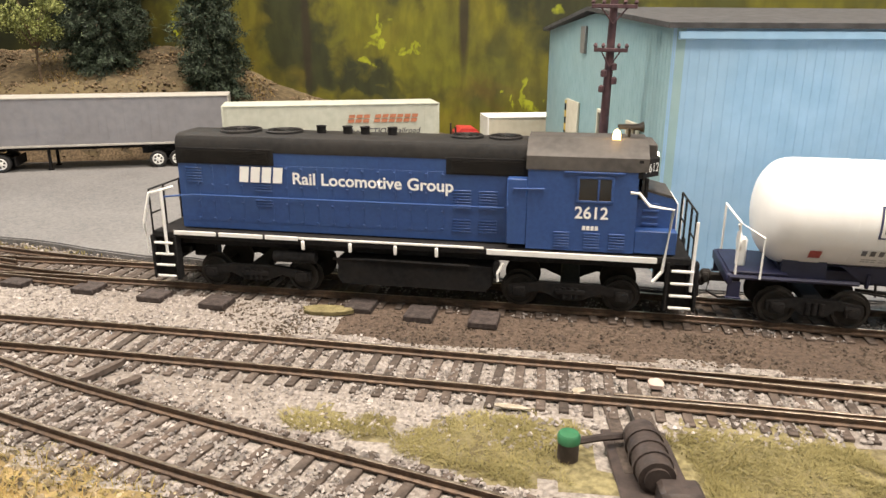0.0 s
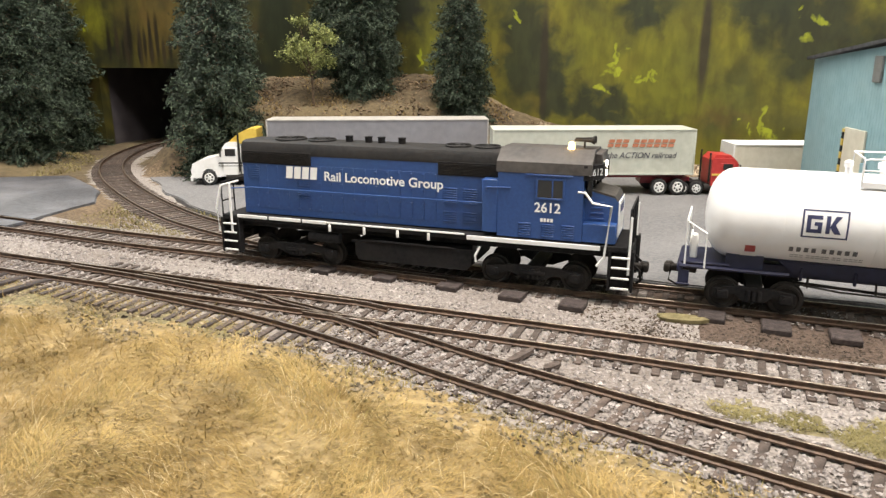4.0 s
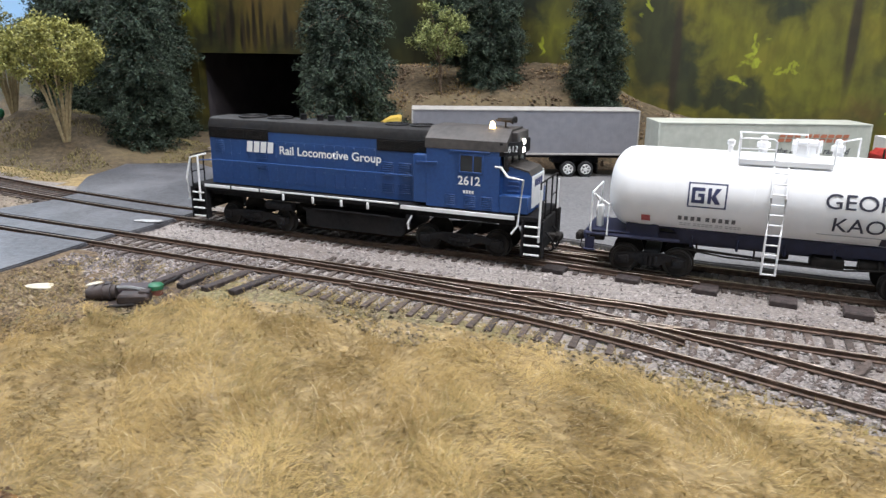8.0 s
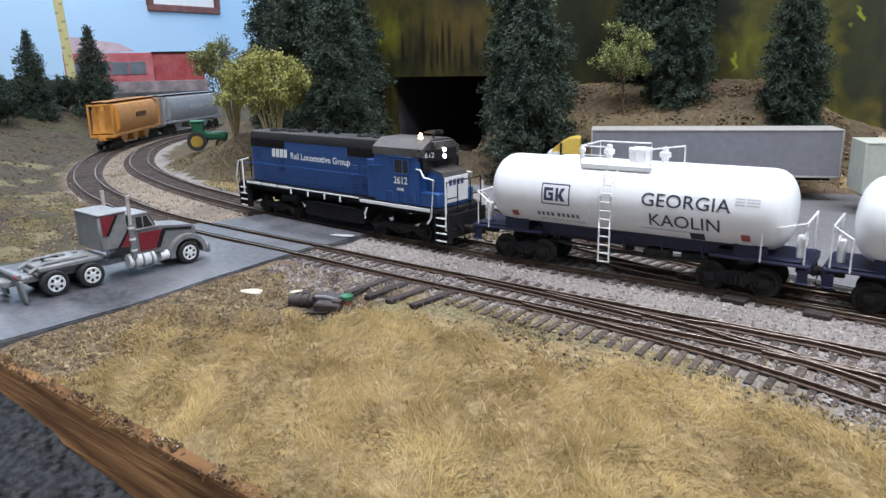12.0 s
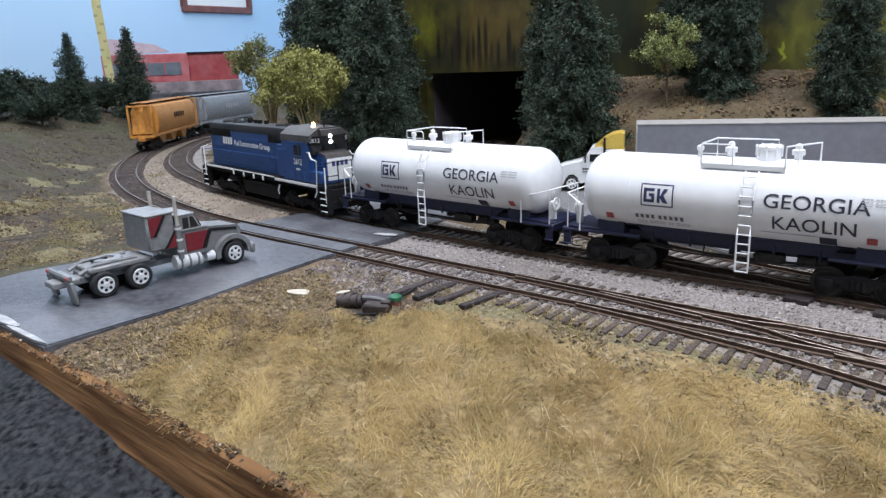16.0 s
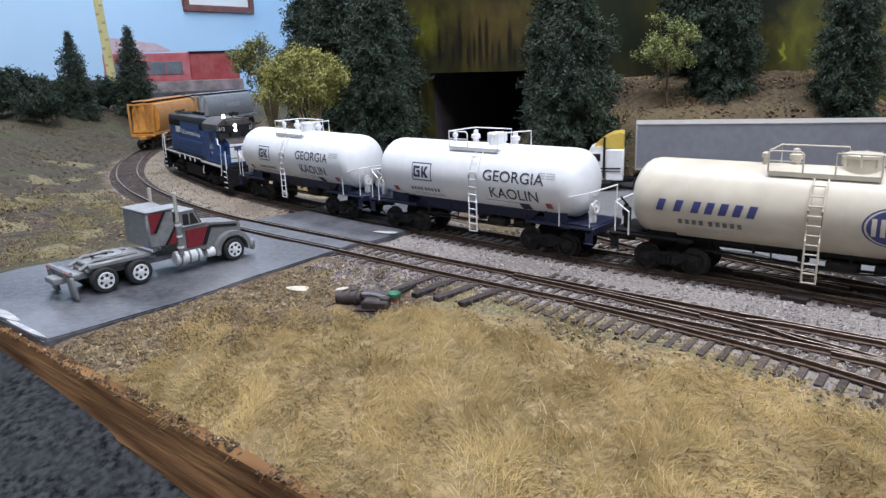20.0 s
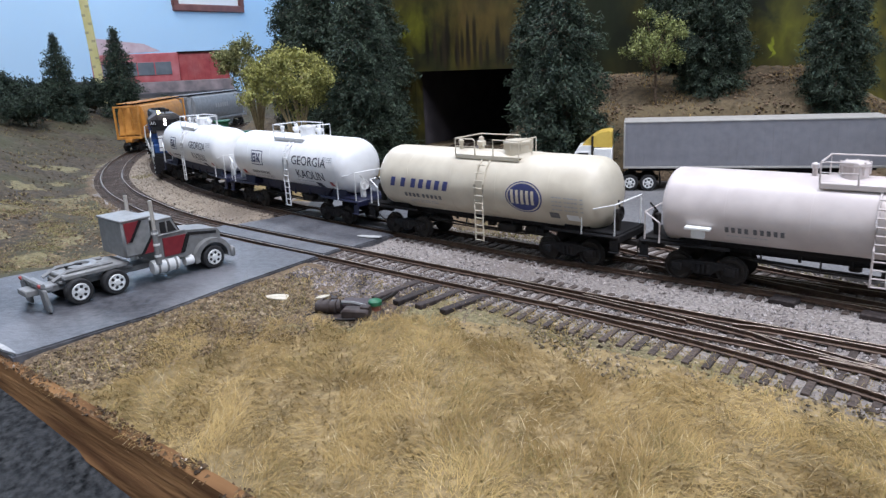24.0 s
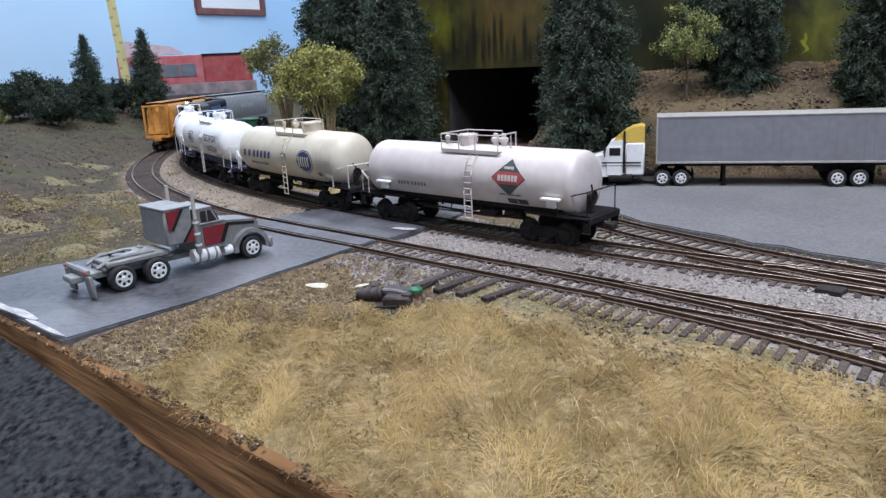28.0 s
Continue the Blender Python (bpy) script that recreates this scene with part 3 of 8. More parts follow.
flat_slab("road", ragged(ROAD_FRONT, 0.8), -0.5, 6, ASPHALT, "worn grey road board before the crossing", "road")
flat_slab("road", ragged(beside_track(TRACK_A, 6.2, -404, -505, 8) + beside_track(TRACK_A, -6.2, -505, -404, 8), 0.0, 30), -0.45, 6, ASPHALT, "grey road filling between the crossing's rails", "road")
flat_slab("road", ragged(beside_track(TRACK_A, -10.8, -400, -500, 8) + beside_track(TRACK_B, 10.8, -490, -398, 8), 0.3), -0.5, 6, ASPHALT, "grey road between two tracks", "road")
flat_slab("road", ragged(beside_track(TRACK_B, 6.2, -398, -492, 8) + beside_track(TRACK_B, -6.2, -492, -398, 8), 0.0, 30), -0.45, 6, ASPHALT, "grey road filling between the crossing's rails", "road")
flat_slab("road", ragged(ROAD_BACK, 0.8), -0.5, 6, ASPHALT, "grey road bending away behind the tracks", "road")
flat_slab("parking_lot", ragged(YARD, 2.2), -0.8, 6, LOT, "flat grey gravel parking lot", "parking lot")

rim = [(float(x), float(front_edge(x))) for x in np.linspace(-1500, 430, 194)]
board = Geo()
for k, (x, y) in enumerate(rim):
    lip = -3.2 + 0.5 * noise.noise((x * 0.06, 3, 0)) + 0.6 * noise.noise((x * 0.25, 8, 0))
    out = 0.35 * noise.noise((x * 0.03, 5, 0)) + 0.3 * noise.noise((x * 0.16, 2, 0))
    board.v += [(x, y + 2.6, lip + 0.45), (x, y - 0.6 + out, lip + 0.1), (x, y - 2.2 + out, lip - 5.5), (x, y - 2.8, -13 + out), (x, y - 4.4 + out, -15), (x, y - 4.8, -62), (x, y + 1.5, -62)]
    if k:
        board.f += [(7 * k + m - 7, 7 * k + (m + 1) % 7 - 7, 7 * k + (m + 1) % 7, 7 * k + m) for m in range(7)]
tagged(part("fascia_board", board, PLY), "rough brown layered board along the layout's edge", "board", kind="structure")
cloth = Geo()
outs = [0, 6, 16, 32, 60, 110, 200, 330]
for k, (x, y) in enumerate(rim):
    top_z = float(np.interp(x, [-520, -460, -430, -400, -370, -340, -310, -250, 430], [-6.6, -7.6, -8.8, -10.4, -12.6, -15.2, -18.0, -24, -44]))
    for m, q in enumerate(outs):
        fold = 1.6 * noise.noise((x * 0.02, q * 0.03, 4)) + 0.5 * noise.noise((x * 0.09, q * 0.09, 9))
        cloth.v.append((x, y - 3.6 - q, top_z - 0.33 * q + fold * (0.15 if m == 0 else 1.0)))
    if k:
        n = len(outs)
        cloth.f += [(n * k + m - n, n * k + m + 1 - n, n * k + m + 1, n * k + m) for m in range(n - 1)]
tagged(part("cloth", cloth, CARPET), "charcoal cloth draped before the layout's edge", "cloth", kind="structure")

# the room
room = {"floor": ((-700, 500, -1110), (5200, 4600, 20), FLOORM, "grey floor of the train room"), "ceiling": ((-700, 500, 1510), (5200, 4600, 20), CEIL, "off-white ceiling"), "wall_west": ((-2420, 500, 200), (40, 4600, 2600), WALLBLUE, "pale blue wall"), "wall_east": ((1900, 500, 200), (40, 4600, 2600), WALLBLUE, "pale blue wall"), "wall_north": ((-700, 1980, 200), (5200, 40, 2600), WALLBLUE, "pale blue wall"), "wall_south": ((-700, -1780, 200), (5200, 40, 2600), CEIL, "plain pale wall")}
for name, (c, size, mat, label) in room.items():
    tagged(part(name, Geo().box(c, size), mat), label, name.split("_")[0], kind="structure")
tagged(part("table_top", Geo().box((-900, 900, -45), (3000, 1660, 30)), PLY), "table under the far scenery", "table", kind="structure")


# the painted hill board behind the scene, with the cut for the tunnel
def painted_forest():
    """A loosely painted wood: soft tones, darkened on the left, then soft clumps of trees, trunks and leaves."""
    m = bpy.data.materials.new("painted_forest")
    m.use_nodes = True
    nt = m.node_tree
    bsdf = nt.nodes["Principled BSDF"]
    tex = nt.nodes.new("ShaderNodeTexCoord")
    stretch = nt.nodes.new("ShaderNodeMapping")
    stretch.inputs["Scale"].default_value = (1, 1, 0.4)
    nt.links.new(tex.outputs["Object"], stretch.inputs["Vector"])

    def noise_at(vector, scale, detail=6, dist=0.2, out="Fac"):
        n = nt.nodes.new("ShaderNodeTexNoise")
        n.inputs["Scale"].default_value, n.inputs["Detail"].default_value, n.inputs["Distortion"].default_value = scale, detail, dist
        nt.links.new(vector, n.inputs["Vector"])
        return n.outputs[out]

    def ramp(value, stops):
        r = nt.nodes.new("ShaderNodeValToRGB")
        while len(r.color_ramp.elements) < len(stops):
            r.color_ramp.elements.new(0.5)
        for e, (pos, c) in zip(r.color_ramp.elements, stops):
            e.position, e.color = pos, (*c, 1)
        nt.links.new(value, r.inputs["Fac"])
        return r.outputs["Color"]

    def blend(a, b, factor, kind="MIX"):
        mix = nt.nodes.new("ShaderNodeMix")
        mix.data_type, mix.blend_type = "RGBA", kind
        for key, value in (("Factor", factor), ("A", a), ("B", b)):
            if isinstance(value, (float, int)):
                mix.inputs[key].default_value = value
            elif isinstance(value, tuple):
                mix.inputs[key].default_value = (*value, 1)
            else:
                nt.links.new(value, mix.inputs[key])
        return mix.outputs["Result"]

    def arithmetic(kind, a, b):
        n = nt.nodes.new("ShaderNodeMath")
        n.operation = kind
        for k, value in enumerate((a, b)):
            if isinstance(value, (float, int)):
                n.inputs[k].default_value = value
            else:
                nt.links.new(value, n.inputs[k])
        return n.outputs["Value"]

    # wandering coordinates give every clump a ragged, brushed outline
    shake = nt.nodes.new("ShaderNodeVectorMath")
    shake.operation = "MULTIPLY_ADD"
    nt.links.new(noise_at(tex.outputs["Object"], 70, 8, 0.4, "Color"), shake.inputs[0])
    shake.inputs[1].default_value = (0.05, 0, 0.06)
    nt.links.new(tex.outputs["Object"], shake.inputs[2])
    ragged_at = shake.outputs["Vector"]

    def clump(x, z, w, h, calm=False):
        """1 in the clump's heart, 0 outside it."""
        mp = nt.nodes.new("ShaderNodeMapping")
        sx, sz = 2000.0 / w, 2000.0 / h
        mp.inputs["Scale"].default_value = (sx, 0, sz)
        mp.inputs["Location"].default_value = (-(x * MM + (0 if calm else 0.025)) * sx, 0, -(z * MM + (0 if calm else 0.03)) * sz)
        nt.links.new(tex.outputs["Object"] if calm else ragged_at, mp.inputs["Vector"])
        g = nt.nodes.new("ShaderNodeTexGradient")
        g.gradient_type = "SPHERICAL"
        nt.links.new(mp.outputs["Vector"], g.inputs["Vector"])
        return g.outputs["Fac"]

    def lay(colour, tone, spots, strength, calm=False):
        for x, z, w, h in spots:
            f = arithmetic("MINIMUM", arithmetic("MULTIPLY", clump(x, z, w, h, calm), strength), 0.9)
            colour = blend(colour, tone, f)
        return colour

    base = ramp(noise_at(tex.outputs["Object"], 16), [(0.34, (0.045, 0.05, 0.014)), (0.46, (0.085, 0.082, 0.013)), (0.56, (0.15, 0.138, 0.014)), (0.68, (0.17, 0.135, 0.02))])
    # darker copy of the tones: a lower exposure put into the left side's colour
    dim = ramp(noise_at(tex.outputs["Object"], 22), [(0.36, (0.014, 0.017, 0.009)), (0.48, (0.035, 0.034, 0.01)), (0.58, (0.065, 0.058, 0.012)), (0.7, (0.075, 0.048, 0.016))])
    sep = nt.nodes.new("ShaderNodeSeparateXYZ")
    nt.links.new(ragged_at, sep.inputs["Vector"])
    side = nt.nodes.new("ShaderNodeMapRange")
    side.inputs["From Min"].default_value, side.inputs["From Max"].default_value = -0.27, -0.17
    nt.links.new(sep.outputs["X"], side.inputs["Value"])
    colour = blend(dim, base, side.outputs["Result"])
    colour = lay(colour, (0.02, 0.026, 0.012), [(-195, 95, 60, 150), (-170, 60, 40, 80), (-128, 46, 110, 34), (20, 105, 90, 110), (-15, 125, 60, 60), (-340, 130, 90, 110), (-430, 120, 70, 130), (60, 70, 60, 120), (-100, 125, 50, 50)], 1.7)
    colour = lay(colour, (0.15, 0.15, 0.014), [(-85, 78, 90, 80), (-60, 50, 120, 40), (-275, 95, 50, 90), (-640, 120, 60, 60), (-140, 95, 50, 60)], 0.9)
    colour = lay(colour, (0.12, 0.08, 0.02), [(-550, 120, 130, 90), (-40, 40, 70, 30), (-270, 55, 60, 40)], 0.8)
    colour = lay(colour, (0.03, 0.022, 0.012), [(-54, 96, 10, 110), (-178, 80, 9, 120), (-600, 96, 9, 50), (-584, 94, 7, 56), (-571, 92, 8, 40), (-556, 90, 6, 36), (-612, 100, 6, 40)], 1.8, True)
    colour = lay(colour, (0.012, 0.010, 0.006), [(-622, 100, 7, 50), (-596, 108, 9, 70), (-578, 98, 6, 44), (-563, 104, 7, 62), (-548, 94, 6, 36), (-536, 102, 8, 56), (-521, 96, 6, 40), (-605, 92, 5, 30), (-586, 90, 5, 28), (-571, 112, 5, 40), (-530, 90, 5, 26)], 1.5, True)
    colour = lay(colour, (0.30, 0.34, 0.025), [(-118, 86, 9, 22), (-122, 78, 14, 9), (-124, 62, 9, 9), (-1, 34, 7, 22), (-17, 26, 6, 10), (22, 113, 12, 20), (-286, 84, 7, 20), (-648, 116, 9, 14), (-204, 116, 9, 16), (-96, 70, 12, 8)], 1.7)
    brush = ramp(noise_at(stretch.outputs["Vector"], 110, 5), [(0.38, (0.62, 0.62, 0.58)), (0.6, (1.12, 1.12, 1.08))])
    colour = blend(colour, brush, 0.7, "MULTIPLY")
    nt.links.new(colour, bsdf.inputs["Base Color"])
    bsdf.inputs["Roughness"].default_value = 0.5
    return m


FOREST = painted_forest()
BACK = 582.0
T0, T1, TTOP = -640.0, -505.0, 75.5
hill = Geo()
hill.box((T0 - 49, BACK + 6, 150), (98, 12, 320))
hill.box(((T0 + T1) / 2, BACK + 6, (TTOP + 310) / 2), (T1 - T0, 12, 310 - TTOP))
hill.box(((T1 + 430) / 2, BACK + 6, 150), (430 - T1, 12, 320))
backdrop = tagged(part("backdrop", hill, FOREST), "painted yellow-green forest hillside board with a tunnel cut", "backdrop", kind="structure")
# added box behind the cut; its near-black colour stands for the dark inside
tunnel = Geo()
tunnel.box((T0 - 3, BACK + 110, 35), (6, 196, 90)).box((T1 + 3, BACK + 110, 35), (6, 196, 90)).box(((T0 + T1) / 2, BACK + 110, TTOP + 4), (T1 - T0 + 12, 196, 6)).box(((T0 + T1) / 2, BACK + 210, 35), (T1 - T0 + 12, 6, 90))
tagged(part("tunnel_lining", tunnel, DARK), "near-black box standing for the dark inside the tunnel", "tunnel", kind="structure")

# ---------------------------------------------------------------- tracks
build_track("railway_track", TRACK_A, "weathered brown track curving to the hopper cars", [(-400, 130)], long_span=(-300, -150, -13))
build_track("railway_track", TRACK_B, "weathered brown track that carries the train", [(-480, 160)])
build_track("railway_track", TRACK_C, "weathered siding track leading into the tunnel", [(-460, -150)], s0=95)
build_track("railway_track", TRACK_D, "weathered siding track branching off towards the front", [(-130, 100)], s0=60, tie_from=185)


# ---------------------------------------------------------------- lettering
def text_mesh(name, body, size, material, width=None, wrap=None, bold=0.0, shear=0.0):
    """Lettering lying in the x-z plane, facing -y. wrap: the tank's radius to lay it on."""
    cu = bpy.data.curves.new(name, "FONT")
    cu.body, cu.size, cu.align_x, cu.align_y, cu.offset, cu.shear, cu.resolution_u = body, size, "CENTER", "CENTER", bold, shear, 4
    tmp = bpy.data.objects.new("lettering_source", cu)
    scene.collection.objects.link(tmp)
    me = bpy.data.meshes.new_from_object(tmp.evaluated_get(bpy.context.evaluated_depsgraph_get()))
    bpy.data.objects.remove(tmp)
    xs = [v.co.x for v in me.vertices]
    k = width / (max(xs) - min(xs)) if width else 1.0
    for v in me.vertices:
        v.co = Vector((v.co.x * k * MM, 0, v.co.y * MM))
    me.materials.clear()
    me.materials.append(material)
    me.name = name
    return me


def sliced(me, step=0.6):
    """Cuts flat lettering into level strips, so that it can bend round a shell."""
    bm = bmesh.new()
    bm.from_mesh(me)
    zs = [v.co.z for v in bm.verts]
    z = min(zs) + step * MM * 0.5
    while z < max(zs):
        bmesh.ops.bisect_plane(bm, geom=bm.verts[:] + bm.edges[:] + bm.faces[:], plane_co=(0, 0, z), plane_no=(0, 0, 1))
        z += step * MM
    bm.to_mesh(me)
    bm.free()
    return me


def lay_on_tank(me, x, z, r, zc, lift=0.22):
    """Moves flat lettering to (x, z) of a tank's near side and bends it round the shell."""
    for v in me.vertices:
        h = z + v.co.z / MM - zc
        a = math.asin(max(-0.98, min(0.98, h / r)))
        v.co = Vector((v.co.x + x * MM, -(r + lift) * math.cos(a) * MM, (zc + (r + lift) * math.sin(a)) * MM))
    return me


def strokes(word, w, h, t):
    """Plain block marks of letter size: each a few bars. word is a pattern of o (ring), i (bar), l (corner), t (tee), a (arch), v (wedge), space."""
    g = Geo()
    x = 0.0
    for ch in word:
        if ch == " ":
            x += w * 0.6
            continue
        bars = {"o": [(0, 0, t, h), (w - t, 0, t, h), (0, 0, w, t), (0, h - t, w, t)], "i": [(0.3 * w, 0, t, h)], "l": [(0, 0, t, h), (0, 0, w, t)], "t": [(w / 2 - t / 2, 0, t, h), (0, h - t, w, t)],
                "a": [(0, 0, t, h), (w - t, 0, t, h), (0, h - t, w, t), (0, h * 0.4, w, t)], "e": [(0, 0, t, h), (0, 0, w, t), (0, h - t, w, t), (0, h / 2 - t / 2, w * 0.8, t)], "n": [(0, 0, t, h), (w - t, 0, t, h), (w * 0.25, h * 0.3, w * 0.5, t * 1.2)],
                "k": [(0, 0, t, h), (t, h / 2 - t / 2, w * 0.5, t), (w - t, 0, t, h * 0.42), (w - t, h * 0.58, t, h * 0.42)], "g": [(0, 0, t, h), (0, 0, w, t), (0, h - t, w, t), (w - t, 0, t, h * 0.5), (w / 2, h * 0.42, w / 2, t)], "x": [(0, 0, t, h)], "b": [(0, 0, w, h)], "s": [(0, 0, w, h * 0.43), (0, h * 0.57, w, h * 0.43)]}[ch]
        if ch == "x":
            for za, zb in ((h * 0.5, h), (h * 0.5, 0)):
                g.add([(x + t * 0.9, 0, za - t * 0.55), (x + t * 2.0, 0, za + t * 0.55 if zb < za else za - t * 0.1), (x + w, 0, zb), (x + w - t * 1.5, 0, zb)], [(0, 1, 2, 3)])
        for bx, bz, bw, bh in bars:
            g.add([(x + bx, 0, bz), (x + bx + bw, 0, bz), (x + bx + bw, 0, bz + bh), (x + bx, 0, bz + bh)], [(0, 1, 2, 3)])
        x += (w * 0.72 if ch == "i" else w) + t * 0.9
    return g, x


def marks(name, word, w, h, t, material, centre_x, z, parent, y=None, tank=None, label="", slant=0.0):
    """Block marks centred at (centre_x, z): flat at y, or on a tank (radius, centre height)."""
    g, width = strokes(word, w, h, t)
    g.v = [(a - width / 2 + slant * (c - h / 2), b, c - h / 2) for a, b, c in g.v]
    if not tank:
        g.v = [(a + centre_x, y, c + z) for a, _, c in g.v]
    single = h > 4 and set(word) <= set("bs ")
    step = 4 if single else len(g.v)
    for k in range(0, len(g.v), step):
        piece = Geo()
        piece.add(g.v[k:k + step], [(0, 1, 2, 3)] if single else g.f)
        ob = part(name, piece, material, parent, label)
        if tank:
            lay_on_tank(sliced(ob.data), centre_x, z, *tank)
        if not single:
            tagged(ob, label, kind="stuff")
    return ob


# ---------------------------------------------------------------- rolling stock
MOVERS = []
RIDE = 1.2


def bogie(parent, x, base, heavy=False):
    """A two-axle truck pivoting under a car; its wheelsets turn."""
    root = empty("bogie")
    root.parent = parent
    root.matrix_basis = mpose(x, 0, 0)
    frame_geo = Geo()
    for sy in (-1, 1):
        y = sy * (11.2 if heavy else 10.2)
        frame_geo.prism([(-base / 2 - 3, 4.2), (-base / 2 - 3, 7.2), (-base / 4, 8.6), (base / 4, 8.6), (base / 2 + 3, 7.2), (base / 2 + 3, 4.2), (base / 4 + 1, 5.8), (3, 3.4), (-3, 3.4), (-base / 4 - 1, 5.8)], y - 0.8, y + 0.8, "y")
        for sx in (-1, 1):
            frame_geo.box((sx * base / 2, y + sy * 1.0, 5.4), (4, 1.4, 3.4), 0.4)
            frame_geo.cyl((sx * base / 2, y + sy * 0.6, 5.4), (sx * base / 2, y + sy * 2.0, 5.4), 1.1, 10)
        for k in (-1.8, 0, 1.8):
            frame_geo.cyl((k, y + sy * 0.9, 4.2), (k, y + sy * 0.9, 7.6), 0.8, 8)
        if heavy:
            frame_geo.box((0, y + sy * 1.2, 6.2), (9, 1.2, 1.6), 0.3)
    frame_geo.box((0, 0, 7.4), (6, 20, 2.2), 0.4)
    part("bogie_frame", frame_geo, BLACK, root, "black cast side frames")
    sets = []
    for sx in (-1, 1):
        wheel = Geo()
        wheel.cyl((0, -11, 0), (0, 11, 0), 0.9, 8)
        for sy in (-1, 1):
            wheel.lathe([(sy * 7.2, 5.9), (sy * 7.9, 5.9), (sy * 8.0, 5.2), (sy * 9.9, 5.1), (sy * 9.9, 4.2), (sy * 9.4, 4.0), (sy * 9.4, 1.8), (sy * 10.1, 1.4), (sy * 10.1, 0.3)], (0, 0, 0), "y", 24)
        ob = part("wheelset", wheel, GUN, root, "dark steel wheelset", mpose(sx * base / 2, 0, 5.15))
        sets.append(ob)
    return root, sets


GUN = surface("gunmetal", (0.022, 0.020, 0.019), (0.038, 0.034, 0.031), 300, 0.65, metal=0.2, spec=0.15)


def coupler(parent, x, sx, z=9.0, drop=True):
    g = Geo()
    g.box((x - sx * 3, 0, z), (9, 2.6, 2.4), 0.4)
    g.box((x + sx * 2.2, 0.9, z), (3.4, 3.6, 3.4), 0.7)
    g.box((x + sx * 2.8, -1.6, z), (2.2, 2.2, 3.2), 0.6)
    if drop:
        g.tube([(x + sx * 1.5, -1.0, z - 1.5), (x + sx * 2, -1.2, z - 4.5), (x - sx * 1.5, -1.4, z - 6.2), (x - sx * 5, -1.4, z - 6.0)], 0.35)
    return part("coupler", g, GUN, parent, "dark knuckle coupler")


DIAMOND = surface("green_grey_diamond", (0.045, 0.06, 0.055), (0.07, 0.085, 0.078), 300, 0.6)


def on_shell(geo, x, z, w, h, r, zc, lift, n=7):
    """A rectangle of paint on a tank's near side, bent round the shell."""
    pts = []
    for q in np.linspace(z - h / 2, z + h / 2, n):
        a = math.asin(max(-0.98, min(0.98, (q - zc) / r)))
        pts += [(x - w / 2, -(r + lift) * math.cos(a), zc + (r + lift) * math.sin(a)), (x + w / 2, -(r + lift) * math.cos(a), zc + (r + lift) * math.sin(a))]
    return geo.add(pts, [(2 * k, 2 * k + 1, 2 * k + 3, 2 * k + 2) for k in range(n - 1)])


